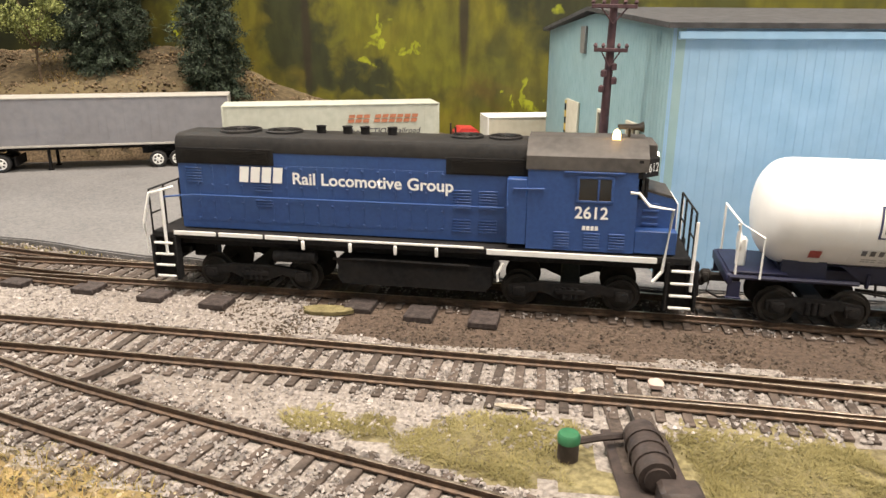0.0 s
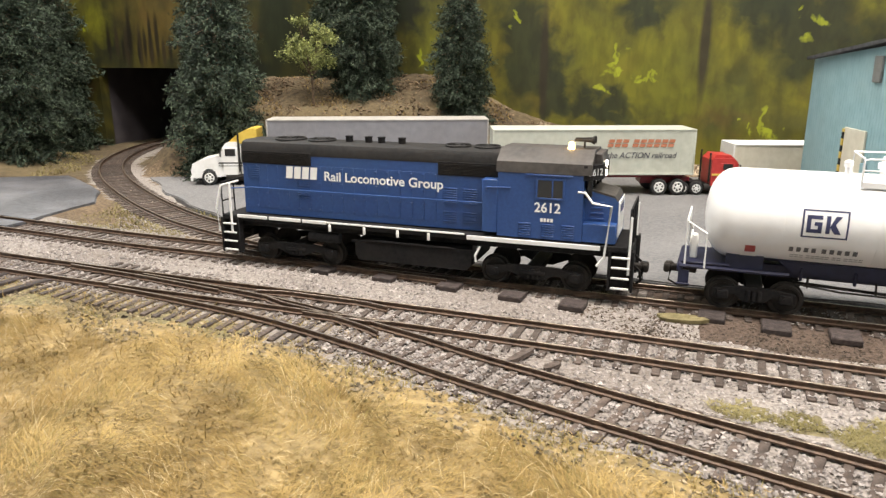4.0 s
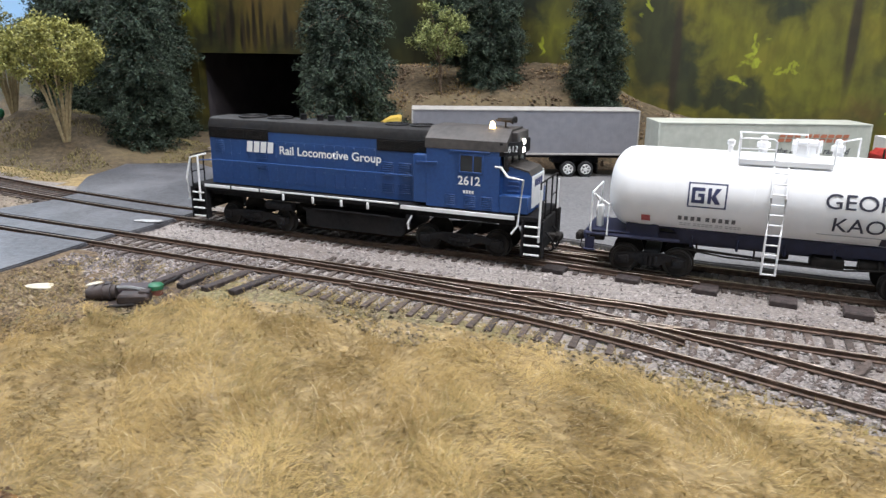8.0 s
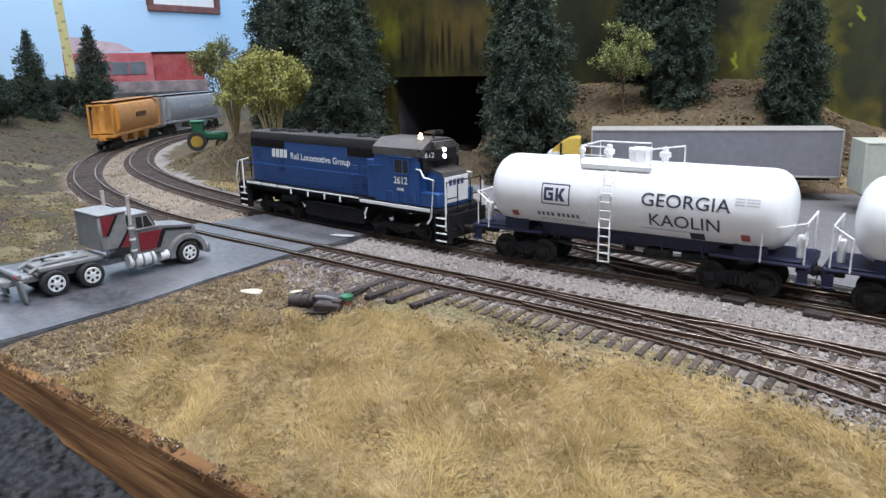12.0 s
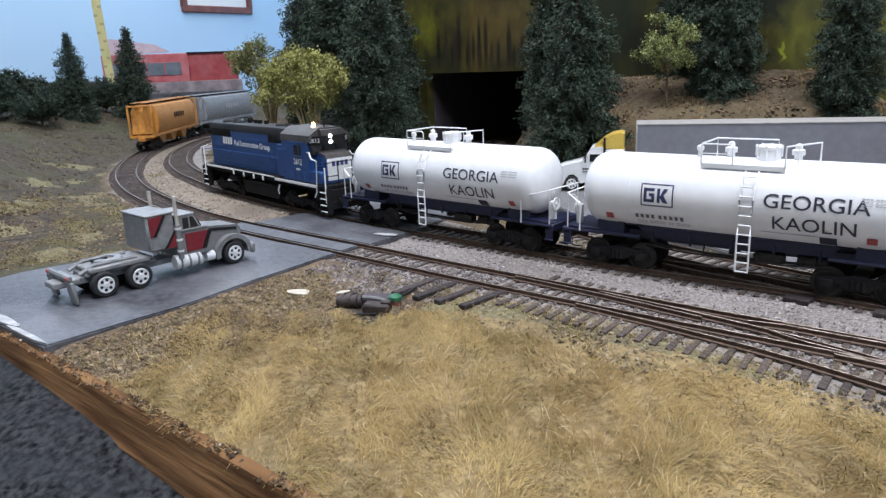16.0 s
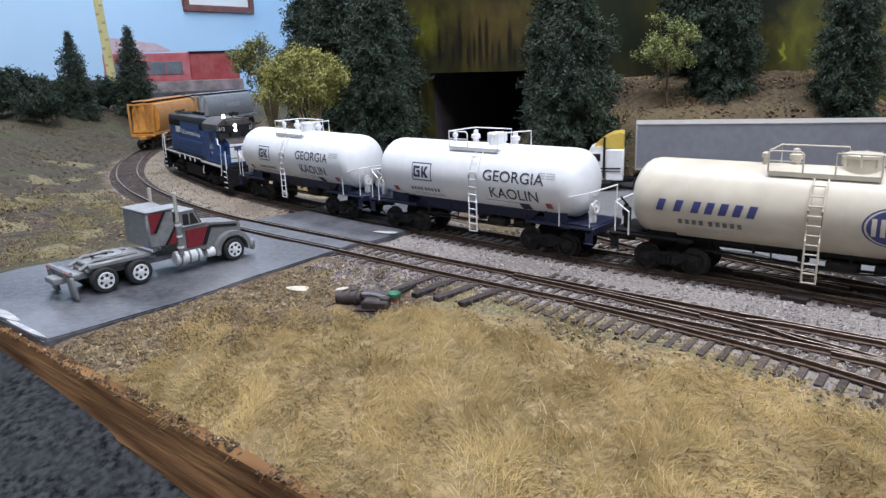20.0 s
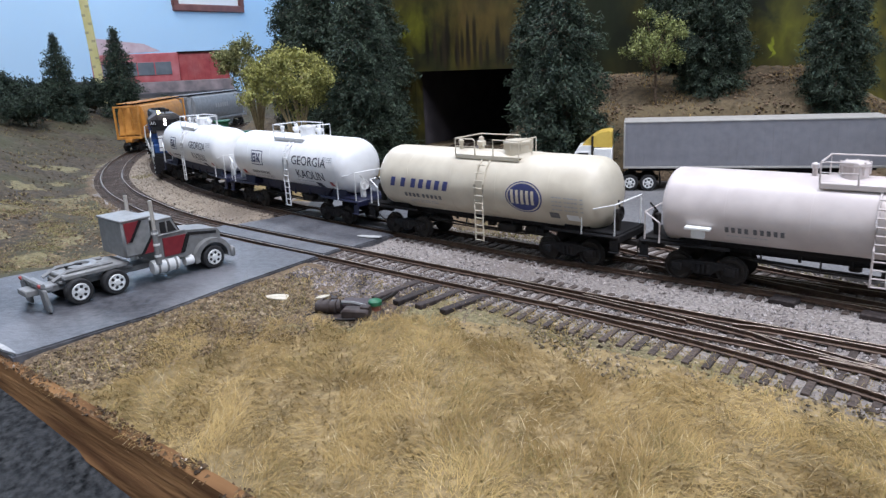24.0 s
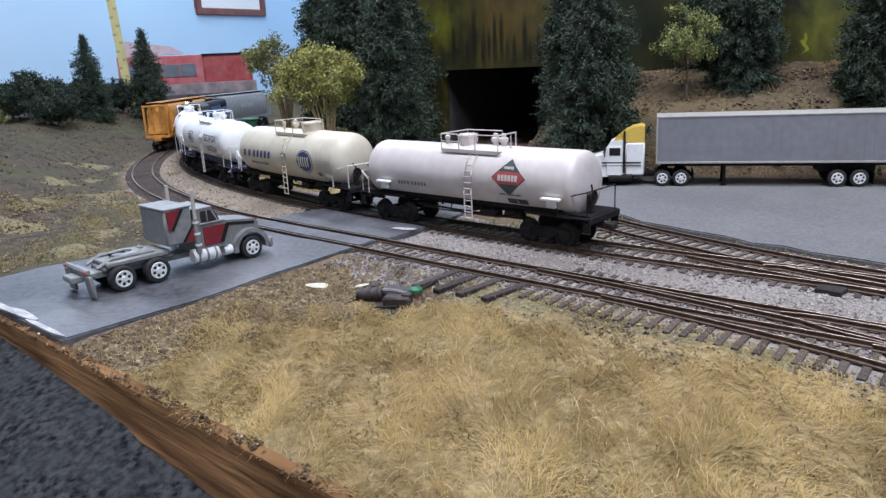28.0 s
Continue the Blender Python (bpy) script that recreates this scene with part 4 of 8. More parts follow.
def tank_car(name, label, paint, length, shift, style, plat, spots, r, low):
    """A tank car whose ladder stands at its middle; shift: the shell's middle along the car; spots: where its two main marks sit."""
    car = tagged(empty(name), label, "tank car", "cars of the train")
    zc = low + r
    top = zc + r
    h = length / 2
    kaolin = style == "kaolin"
    curve_in = [(0, 0.03), (0.25, 0.26), (0.75, 0.46), (1.6, 0.63), (2.8, 0.76), (4.3, 0.875), (6.2, 0.955), (8.2, 0.99), (10.4, 1.0)]
    prof = [(a * (0.5 if style == "plain" else 1.0) - h, b * r) for a, b in curve_in]
    prof = [(a + shift, b) for a, b in prof] + [(-a + shift, b) for a, b in reversed(prof)]
    part("tank_shell", Geo().lathe(prof, (0, 0, zc), "x", 64), paint, car)
    for k in (-0.62, -0.2, 0.2, 0.62):
        seam = Geo().lathe([(shift + k * h - 0.2, r - 0.2), (shift + k * h - 0.15, r + 0.05), (shift + k * h + 0.15, r + 0.05), (shift + k * h + 0.2, r - 0.2)], (0, 0, zc), "x", 64)
        part("weld_seam", seam, paint, car)
    # the dark belly (on the cream car shade painted in black), the side beams and the sill
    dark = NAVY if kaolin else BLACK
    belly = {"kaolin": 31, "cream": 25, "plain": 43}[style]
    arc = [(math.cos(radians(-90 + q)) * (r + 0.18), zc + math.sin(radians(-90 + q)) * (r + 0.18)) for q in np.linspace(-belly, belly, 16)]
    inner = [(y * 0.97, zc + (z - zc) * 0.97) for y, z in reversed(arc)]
    part("dark_belly_band", Geo().prism(arc + inner, shift - h + 5.6 + low * 0.26, shift + h - 5.6 - low * 0.26, "x"), dark, car, "dark band along the tank's belly")
    sill = Geo()
    end = h + 6.5
    sill.box((shift, 0, 12.4), (2 * end, 7, 4.2), 0.4)
    for sy in (-1, 1):
        sill.prism([(shift - h + 24, 17.0), (shift + h - 24, 17.0), (shift + h - 30, 12.6), (shift - h + 30, 12.6)], sy * 6.0 - 0.8, sy * 6.0 + 0.8, "y")
        for k in range(5):
            sill.box((shift - h * 0.5 + k * h * 0.25, sy * 6.6, 12.6), (1.0, 1.2, 4.4), 0.2)
    for sx in (-1, 1):
        x = shift + sx * (h - 14)
        wide, rise = (9.6, 18.4) if kaolin else (9.8, 17.6)
        sill.prism([(-wide, 12.9), (wide, 12.9), (wide - 0.6, rise), (7, 15.8), (-7, 15.8), (0.6 - wide, rise)], x - 6, x + 6, "x")
        sill.box((shift + sx * end, 0, 12.6), (1.8, 26, 3.2), 0.4)
        sill.box((shift + sx * (end - 8), 0, 14.4), (16, 23, 0.7), 0.2)
        for sy in (-1, 1):
            sill.tube([(x - sx * 14, sy * 12.2, 13.4), (shift + sx * end, sy * 12.6, 13.4)], 0.7)
            sill.box((shift + sx * (end - 1.5), sy * 12.4, 9.4), (3.6, 0.8, 5.0), 0.15).box((shift + sx * (end - 1.5), sy * 12.8, 7.0), (4.4, 1.4, 0.5), 0.1)
    part("underframe", sill, dark, car, "dark steel underframe with saddles")
    piping = Geo()
    piping.tube([(shift - h + 30, -5, 9.2), (shift - 8, -6, 8.4), (shift + 14, -6, 8.2), (shift + h - 30, -5, 9)], 0.55)
    piping.box((shift + 14, -5, 9.4), (11, 6, 4.2), 0.8).cyl((shift + 24, -5, 9.6), (shift + 34, -5, 9.6), 2.2, 12)
    piping.tube([(shift - 34, -8, 9.6), (shift - 20, -8.4, 8.2), (shift + 20, -8.4, 8.0), (shift + 36, -8, 9.4)], 0.35).cyl((shift, 0, 16), (shift, 0, 8), 2.2, 12)
    for k in range(4):
        piping.tube([(shift - 30 + 20 * k, -7, 12), (shift - 30 + 20 * k, -8.2, 8.4)], 0.35)
    part("brake_gear", piping, GUN, car, "dark brake rigging and outlet")
    # ladders
    foot = 5.4 if kaolin else 4.4 if style == "cream" else 7.4
    for sy in (-1, 1):
        lad = Geo()
        bend = zc + 0.15 * r
        for x in (-2.3, 2.3):
            lad.tube([(x, sy * r * 0.6, top - 2.6), (x, sy * (r * 0.86), zc + r * 0.6), (x, sy * (r + 0.9), bend), (x, sy * (r + 1.0), 20), (x, sy * (r + 0.9), foot)], 0.36)
        for z in np.linspace(foot + 0.3, top - 5, 11):
            y = sy * (r + 0.95 if z < bend else math.sqrt(max(1, (r + 0.9) ** 2 - (z - bend) ** 2)))
            lad.tube([(-2.3, y, z), (2.3, y, z)], 0.32)
        part("ladder", lad, paint, car, "thin ladder up the tank's side")
    # top platform with its railing, dome and valves
    p = plat
    lo, hi = (p - 17, p + 13) if kaolin else (p - 17, p + 19)
    deck_z = top - 1.8
    deck = Geo()
    for sy in (-1, 1):
        deck.box(((lo + hi) / 2, sy * 8.2, deck_z), (hi - lo, 4.4, 0.6), 0.2).box(((lo + hi) / 2, sy * 10.3, deck_z - 0.4), (hi - lo, 0.5, 1.9), 0.15)
        for x in (lo + 2, (lo + hi) / 2, hi - 2):
            deck.tube([(x, sy * 9.6, deck_z - 0.4), (x, sy * 8.8, deck_z - 3.6)], 0.35)
    part("platform", deck, paint, car)
    rail = Geo()
    ceil = top + 6.0
    far_post = p + 22 if kaolin else p + 19
    rail.tube([(lo, -10.4, deck_z), (lo, -10.4, ceil - 0.4), (lo + 1.4, -10.4, ceil), (p - 6.5, -10.4, ceil), (p - 5.4, -10.4, ceil - 0.8), (p - 5.4, -10.4, deck_z)], 0.34)
    rail.tube([(lo, 10.4, deck_z), (lo, 10.4, ceil), (p + 6, 10.4, ceil), (p + 6, 10.4, deck_z)], 0.34)
    rail.tube([(lo, -10.4, ceil), (lo, 10.4, ceil)], 0.34).tube([(lo, -10.4, ceil - 3.6), (p - 5.4, -10.4, ceil - 3.6)], 0.26)
    rail.tube([(hi, -10.4, deck_z), (hi, -10.4, ceil), (far_post, 4, ceil + 0.3), (far_post, 4, deck_z)], 0.34).tube([(hi + 3, -4, top - 1), (hi + 3, -4, ceil)], 0.26)
    if not kaolin:
        rail.tube([(p + 5, -10.4, deck_z), (p + 5, -10.4, ceil), (hi, -10.4, ceil)], 0.34)
    part("platform_railing", rail, paint, car, "thin tube railing on top")
    dome_x = {"kaolin": p + 5, "cream": p + 12, "plain": p - 8}[style]
    wide = 6.4 if style == "cream" else 4.3
    dome = Geo().lathe([(top - 2, wide), (top + 3.6, wide), (top + 3.8, wide + 0.5), (top + 4.8, wide + 0.5), (top + 5.3, wide - 0.8), (top + 5.6, 0.5)], (dome_x, 0, 0), "z", 24)
    dome = part("dome", dome, paint, car, "round manway dome with a bolted lid")
    for k in range(8):
        a = k * math.pi / 4
        bx, by = dome_x + (wide + 0.2) * math.cos(a), (wide + 0.2) * math.sin(a)
        part("lid_bolt", Geo().cyl((bx, by, top + 1.0), (bx, by, top + 5.4), 0.4, 6), paint, dome)
    for vx in {"kaolin": (p - 9, p + 15), "cream": (p - 10,), "plain": (p + 9, p + 14)}[style]:
        part("valve", Geo().lathe([(top - 1.6, 1.5), (top + 1.6, 1.5), (top + 1.8, 2.3), (top + 3.6, 2.3), (top + 4.0, 1.3), (top + 5.6, 1.2), (top + 6.0, 0.3)], (vx, 1, 0), "z", 14), paint, car, "stubby safety valve")
    part("valve", Geo().lathe([(top - 1.4, 0.9), (top + 2.2, 0.9), (top + 2.6, 1.4), (top + 4.0, 1.4), (top + 4.6, 0.3)], (lo - 3, -2, 0), "z", 12), paint, car, "small vent valve")
    # end handrails
    for sx in (-1, 1):
        hr = Geo()
        x0, x1 = shift + sx * (h + 5.0), shift + sx * (h - (1.5 if sx < 0 else 9.5))
        high = zc - 1.6
        hr.tube([(x1, -13.6, 13.4), (x1, -13.6, high - 3.8), (x0, -12.2, high), (x0, -12.2, 13.8)], 0.36)
        hr.tube([(x0, -12.2, high), (x0, 12.2, high), (x0, 12.2, 13.8)], 0.36)
        part("end_handrail", hr, WHITE if style != "plain" else paint if sx < 0 else BLACK, car, "thin end handrail")
        hand = Geo()
        hand.lathe([(0, 3.0), (0.6, 3.0), (0.6, 2.3), (0.2, 2.2), (0.2, 0.8), (0.9, 0.7)], (shift + sx * (h + 3.8), -5, 22), "x", 18)
        hand.box((shift + sx * (h + 2.6), -5, 19), (2.6, 3, 9), 0.6).tube([(shift + sx * (h + 3.4), -5, 25), (shift + sx * (h + 4.6), -8, 28)], 0.4)
        part("brake_wheel", hand, WHITE if kaolin else GUN, car, "hand brake wheel and gear box")
        coupler(car, shift + sx * (end + 2.0), sx)
    tank = (r, zc)
    a0, a1 = spots
    if kaolin:
        for w, hh, mat, lift in ((13.2, 9.0, LOGONAVY, 0.12), (12.1, 7.9, paint, 0.2)):
            part("logo_panel", on_shell(Geo(), a0, 32.0, w, hh, r, zc, lift), mat, car, "square logo of plain bars")
        marks("logo_mark", "gx", 4.4, 5.6, 1.2, LOGONAVY, a0 + 0.2, 32.0, car, tank=(r + 0.12, zc))
        for word, z, wide_word in (("GEORGIA", 33.2, 34.0), ("KAOLIN", 25.2, 27.0)):
            me = text_mesh("cargo_lettering", word, 7.2, LETTER, wide_word, bold=0.03)
            o = new("cargo_lettering", lay_on_tank(sliced(me), a1, z, r, zc))
            o.parent = car
        marks("reporting_mark", "bbbb bbbbb", 1.3, 1.7, 1.0, LETTERGREY, a0 + 1.0, 22.9, car, tank=tank)
        for z in (20.7, 19.9):
            marks("data_line", "bbb bbbbb bb bbbb", 1.15, 0.35, 0.25, GREYMARK, a0 + 2.0, z, car, tank=tank)
        marks("data_line", "bbbbbbbb", 2.4, 0.3, 0.05, GREYMARK, a1 - 8, 21.4, car, tank=tank)
        marks("data_panel", "b", 5.6, 3.2, 0.5, LETTER, a1 + 5, 19.8, car, tank=tank)
        for z in (36.5, 35.4, 34.3):
            marks("data_line", "bbb bbbb", 0.95, 0.4, 0.25, GREYMARK, shift + h - 15, z, car, tank=tank)
        for x in (a0 - 20.6, shift + h - 15):
            marks("hazard_square", "b", 3.2, 2.6, 0.5, REDMARK, x, 21.6, car, tank=tank)
            marks("paper_square", "b", 5.2, 1.8, 0.5, WHITE, x - 0.3, 19.2, car, tank=tank)
    elif style == "cream":
        marks("company_mark", "b b bbbbb", 2.9, 4.6, 2.5, LETTERBLUE, a0, zc - 0.4, car, tank=tank, label="blue row of slanting block marks", slant=0.3)
        marks("reporting_mark", "bbbb bbbbb", 1.6, 2.0, 1.2, LETTERGREY, a0 + 1, zc - 6.6, car, tank=tank)
        for k in range(2):
            marks("data_line", "bbbb bbbb bbb", 1.3, 0.35, 0.3, GREYMARK, a0, zc - 9.2 - 0.9 * k, car, tank=tank)
        for n, (rad, mat) in enumerate(((1.0, LETTERBLUE), (0.93, paint), (0.86, LETTERBLUE))):
            ring = []
            lift = 0.15 + 0.08 * n
            for k in range(33):
                x, z = (a1, zc - 1.6) if k == 32 else (a1 + 9.6 * rad * math.cos(math.pi * k / 16), zc - 1.6 + 7.0 * rad * math.sin(math.pi * k / 16))
                a = math.asin((z - zc) / r)
                ring.append((x, -(r + lift) * math.cos(a), zc + (r + lift) * math.sin(a)))
            part("roundel", Geo().add(ring, [(32, k, (k + 1) % 32) for k in range(32)]), mat, car, "blue roundel with pale block marks")
        marks("roundel_mark", "bbbbb", 1.5, 6.2, 1.3, paint, a1, zc - 1.6, car, tank=(r + 0.3, zc))
        for z in (28.4, 26.6, 24.8, 23.0):
            marks("data_line", "bbb bbbb b", 1.4, 0.5, 0.35, GREYMARK, a1 + 22, z, car, tank=tank)
        marks("data_panel", "b", 4.8, 2.6, 0.5, LETTERGREY, a1 + 15, 20.2, car, tank=tank)
        marks("paper_square", "b", 6.0, 2.8, 0.5, WHITE, a1 + 24, 19.8, car, tank=tank)
    else:
        zd = zc + 2.2
        for rad, span, mat, lift in ((9.8, 1.0, LETTER, 0.14), (9.2, 1.0, DIAMOND, 0.22), (9.2, 0.36, REDMARK, 0.3)):
            cells = []
            for u in np.linspace(-span, span, 13):
                w = rad * (1 - abs(u))
                z = zd + u * rad * 0.86
                a = math.asin(max(-0.98, min(0.98, (z - zc) / r)))
                cells += [(a1 - w, -(r + lift) * math.cos(a), zc + (r + lift) * math.sin(a)), (a1 + w, -(r + lift) * math.cos(a), zc + (r + lift) * math.sin(a))]
            part("warning_diamond", Geo().add(cells, [(2 * k, 2 * k + 1, 2 * k + 3, 2 * k + 2) for k in range(12)]), mat, car, "dark green-grey diamond with a dull red band")
        marks("diamond_mark", "bbbbbb", 1.5, 2.8, 0.5, TANKPINK, a1, zd, car, tank=(r + 0.16, zc))
        marks("diamond_mark", "bbbbbb", 0.7, 1.2, 0.3, TANKPINK, a1, zd + 4.6, car, tank=(r + 0.1, zc))
        marks("data_line", "bbbb bbbbb bbb", 0.8, 1.0, 0.2, LETTERGREY, a1 + 0.5, zc - 5.6, car, tank=tank)
        marks("data_panel", "bb", 5.6, 2.6, 0.4, LETTER, a1 + 4, zc - 8.8, car, tank=tank)
        marks("reporting_mark", "bbbb bbbbb", 1.3, 2.1, 1.1, LETTERGREY, a0, zc - 5.0, car, tank=tank)
        marks("data_line", "bbb bbbb bb", 1.2, 0.35, 0.25, GREYMARK, a0 - 3, zc - 7.4, car, tank=tank)
        for x in (shift - h + 17, shift + h - 11):
            box = Geo().box((x, -r - 1.4, zc - 5.2), (9.6, 3, 1.2), 0.3).box((x, -r - 0.6, zc - 7.4), (5, 1.6, 3.6), 0.3)
            part("placard_holder", box, WHITE, car, "white placard bracket")
    base = 20.0
    reach = h - 18
    out = [bogie(car, shift + sx * reach, base) for sx in (-1, 1)]
    MOVERS.append((car, shift, reach, out))
    return car


def locomotive():
    """A four-axle road switcher. Local x runs from the long hood's end to the cab's end; 0 is its middle."""
    loco = tagged(empty("diesel_locomotive"), "blue and black road-switcher diesel with white handrails, lights on", "locomotive")
    # long hood
    hood = Geo()
    hood.prism([(-9.4, 20), (-9.4, 45.6), (9.4, 45.6), (9.4, 20)], -76.5, 37, "x")
    part("long_hood", hood, BLUE, loco)
    top = Geo()
    prof = [(-9.5, 45.4), (-9.5, 48.4), (-8.4, 50.2), (-6, 50.9), (6, 50.9), (8.4, 50.2), (9.5, 48.4), (9.5, 45.4)]
    top.prism(prof, -76.7, 37, "x")
    part("hood_roof", top, HOODBLACK, loco, "sooty black rounded hood roof")
    for sy in (-1, 1):
        for x, w, z0 in ((-60, 33, 44.0), (24.5, 25, 43.4)):
            panel = part("radiator_panel", Geo().box((x, sy * 9.5, z0), (w, 0.6, 5.2), 0.1), BLACK, loco, "black radiator panel")
            for k in range(8):
                part("grille_bar", Geo().box((x, sy * 9.88, z0 - 1.8 + k * 0.5), (w - 3, 0.2, 0.22)), GUN, panel)
        for k in range(17):
            x = -72 + k * 5.05
            door = part("hood_door", Geo().box((x, sy * 9.4, 32), (5.03, 0.2, 19), 0.04), BLUE, loco)
            if sy < 0:
                for z in (23.4, 29.0, 34.6, 40.6):
                    part("hinge", Geo().box((x + 2.0, sy * 9.6, z), (0.8, 0.4, 0.5), 0.1), BLUE, door)
        for x, z0, n in ((-71, 35.5, 6), (-47.5, 33.2, 4), (-47.5, 28.2, 3), (17, 30.4, 7), (25, 30.4, 7), (17, 23, 5), (25, 23, 5)):
            for k in range(n):
                part("louvre", Geo().box((x, sy * 9.65, z0 + k * 0.9), (5.6, 0.5, 0.45), 0.12), BLUE, loco)
    part("end_panel", Geo().box((-76.7, 0, 43.2), (0.5, 19, 4.8), 0.1), BLACK, loco)
    for x in (-30.6, -21.8, -16, -7):
        part("exhaust_stack", Geo().cyl((x, 0.5, 50.6), (x, 0.5, 53.0), 1.5, 12).cyl((x, 0.5, 53), (x, 0.5, 53.3), 1.7, 12), BLACK, loco, "stubby black exhaust stack")
    for x, rad in ((-58, 6.8), (-43, 6.0), (17, 5.2), (29, 5.2)):
        fan = part("roof_fan", Geo().lathe([(50.4, rad), (51.5, rad), (51.8, rad - 0.4), (51.6, rad - 0.9), (51.5, 1.4), (52.0, 1.2), (52.1, 0.2)], (x, 0, 0), "z", 24), HOODBLACK, loco, "round roof fan")
        for q in range(6):
            part("fan_bar", Geo().box((x, 0, 51.75), (rad * 1.9, 0.35, 0.25), 0, Matrix.Rotation(q * math.pi / 6, 3, "Z")), HOODBLACK, fan)
    # cab
    cab = Geo()
    cab.prism([(-14, 20), (-14, 45), (14, 45), (14, 20)], 37, 68.5, "x")
    part("cab", cab, BLUE, loco)
    roof = Geo()
    roof.prism([(-14.3, 44.2), (-14.0, 48.0), (-7.4, 52.2), (7.4, 52.2), (14.0, 48.0), (14.3, 44.2)], 36.4, 71.0, "x")
    roof.box((72.2, 0, 49.2), (3.0, 15, 4.4), 0.4)
    part("cab_roof", roof, BLACKROOF, loco, "brown-black cab roof with grazing sheen in its colour")
    band2 = Geo()
    band2.prism([(-14.25, 44.0), (-13.9, 47.0), (13.9, 47.0), (14.25, 44.0)], 36.6, 68.7, "x")
    part("cab_roof_band", band2, BLACKROOF, loco)
    fronts = Geo().prism([(68.2, -14.1), (69.4, -14.1), (74.4, -8.2), (74.4, 8.2), (69.4, 14.1), (68.2, 14.1)], 42.4, 47.6, "z")
    part("number_board_housing", fronts, BLACK, loco, "black number board housing")
    nb = text_mesh("number_board", "2612", 3.6, WHITE, 6.2)
    for sy, turn in ((-1, 49.7), (1, 130.3)):
        o = new("number_board", nb)
        o.parent = loco
        o.matrix_basis = mpose(72.15, sy * 11.35, 45.0, 0, 0, turn)
    glazing = Geo().box((70.2, 0, 39.6), (1.4, 25, 5.2), 0.2)
    part("windscreen", glazing, DARKGLASS, loco, "dark cab windscreen")
    for y in (-13.2, -4.6, 4.6, 13.2):
        part("windscreen_pillar", Geo().box((70.9, y, 39.6), (0.8, 1.1, 5.6), 0.1), BLACK, loco)
    part("windscreen_sill", Geo().box((69.8, 0, 36.6), (2.4, 26.4, 1.0), 0.1), BLACK, loco)
    for sy in (-1, 1):
        win = Geo().box((56.5, sy * 14.05, 38.6), (9.4, 0.4, 6.6), 0.1)
        w = part("side_window", win, DARKGLASS, loco, "dark cab side window")
        fr = Geo()
        for a, b, c, d in ((56.5, 42.2, 10.6, 0.7), (56.5, 35.1, 10.6, 0.7), (51.6, 38.6, 0.7, 7.4), (61.4, 38.6, 0.7, 7.4), (57.4, 38.6, 0.5, 6.8)):
            fr.box((a, sy * 14.25, b), (c, 0.5, d), 0.1)
        part("window_frame", fr, BLUE, w)
        part("rain_gutter", Geo().box((56, sy * 14.3, 43.6), (17, 0.7, 0.5), 0.1), BLUE, loco)
    # short nose and the battery boxes before the cab
    nose = Geo()
    nose.prism([(68.5, 20), (68.5, 38.4), (79.0, 35.8), (80.4, 34.2), (80.4, 20)], -9.2, 9.2, "y")
    part("short_nose", nose, BLUE, loco)
    nosetop = Geo().prism([(68.5, 38.5), (79.0, 35.9), (80.2, 34.6), (79.0, 36.6), (68.5, 39.2)], -9.3, 9.3, "y")
    part("nose_top", nosetop, BLACKROOF, loco, "black anti-glare nose top")
    front = Geo().box((80.6, 0, 28), (0.4, 18, 13), 0.1)
    part("nose_front", front, WHITE, loco, "white nose front panel")
    marks("nose_mark", "bbbb", 2.3, 3.0, 0.8, LETTERBLUE, 0, 0, loco, y=0).matrix_basis = mpose(80.95, 0, 31.5, 0, 0, 90)
    for sy in (-1, 1):
        part("battery_box", Geo().box((74.5, sy * 11.6, 23.5), (12, 4.6, 7), 0.3), BLUE, loco)
        for k in range(4):
            part("grab_iron", Geo().box((73.0, sy * 9.4, 28 + 2 * k), (4.6, 0.6, 0.6), 0.1), BLUE, loco)
    for sy in (-1, 1):
        for x in (47.5, 56.3, 63.5):
            for k in range(6):
                part("louvre", Geo().box((x, sy * 14.15, 21.2 + k * 0.85), (4.6, 0.5, 0.5), 0.1), BLUE, loco)
    for sy in (-1, 1):
        part("equipment_locker", Geo().box((34, sy * 11.8, 31), (6, 4.4, 20), 0.3), BLUE, loco)
    # frame, walkway, stripe
    deck = Geo().box((0, 0, 18.4), (170, 29, 2.2), 0.3)
    deck.box((0, 0, 16), (160, 18, 4), 0.3)
    part("frame", deck, BLACK, loco, "black frame and walkway")
    for sy in (-1, 1):
        for x, z, w, hh in ((-70, 19.3, 14.6, 1.35), (-54.2, 19.3, 15, 1.35), (-40.3, 19.3, 11, 1.35), (50.4, 18.4, 50, 1.7), (-5, 19.5, 59, 0.7)):
            part("sill_stripe", Geo().box((x, sy * 14.7, z), (w, 0.5, hh), 0.1), WHITE, loco, "white safety stripe along the sill")
    for x in (-33, -17.5, -3, 10):
        part("stanchion_foot", Geo().box((x, -15.1, 17.4), (1.0, 0.9, 3.0), 0.2), WHITE, loco, "white handrail foot")
    tank = Geo().prism([(-21, 4.8), (-22.5, 7), (-22.5, 13), (27, 13), (27, 7), (25, 4.8)], -13.2, 13.2, "y")
    tank.tube([(-24, -12.6, 12.6), (-10, -13.8, 13.4), (20, -13.8, 13.2)], 0.5)
    part("fuel_tank", tank, BLACK, loco, "black fuel tank")
    air = Geo().cyl((-30, -12, 12.5), (-44, -12, 12.5), 2.0, 14)
    part("filler_box", Geo().box((28.5, -13.8, 12.5), (2.0, 1.0, 5.5), 0.3), BLACK, loco)
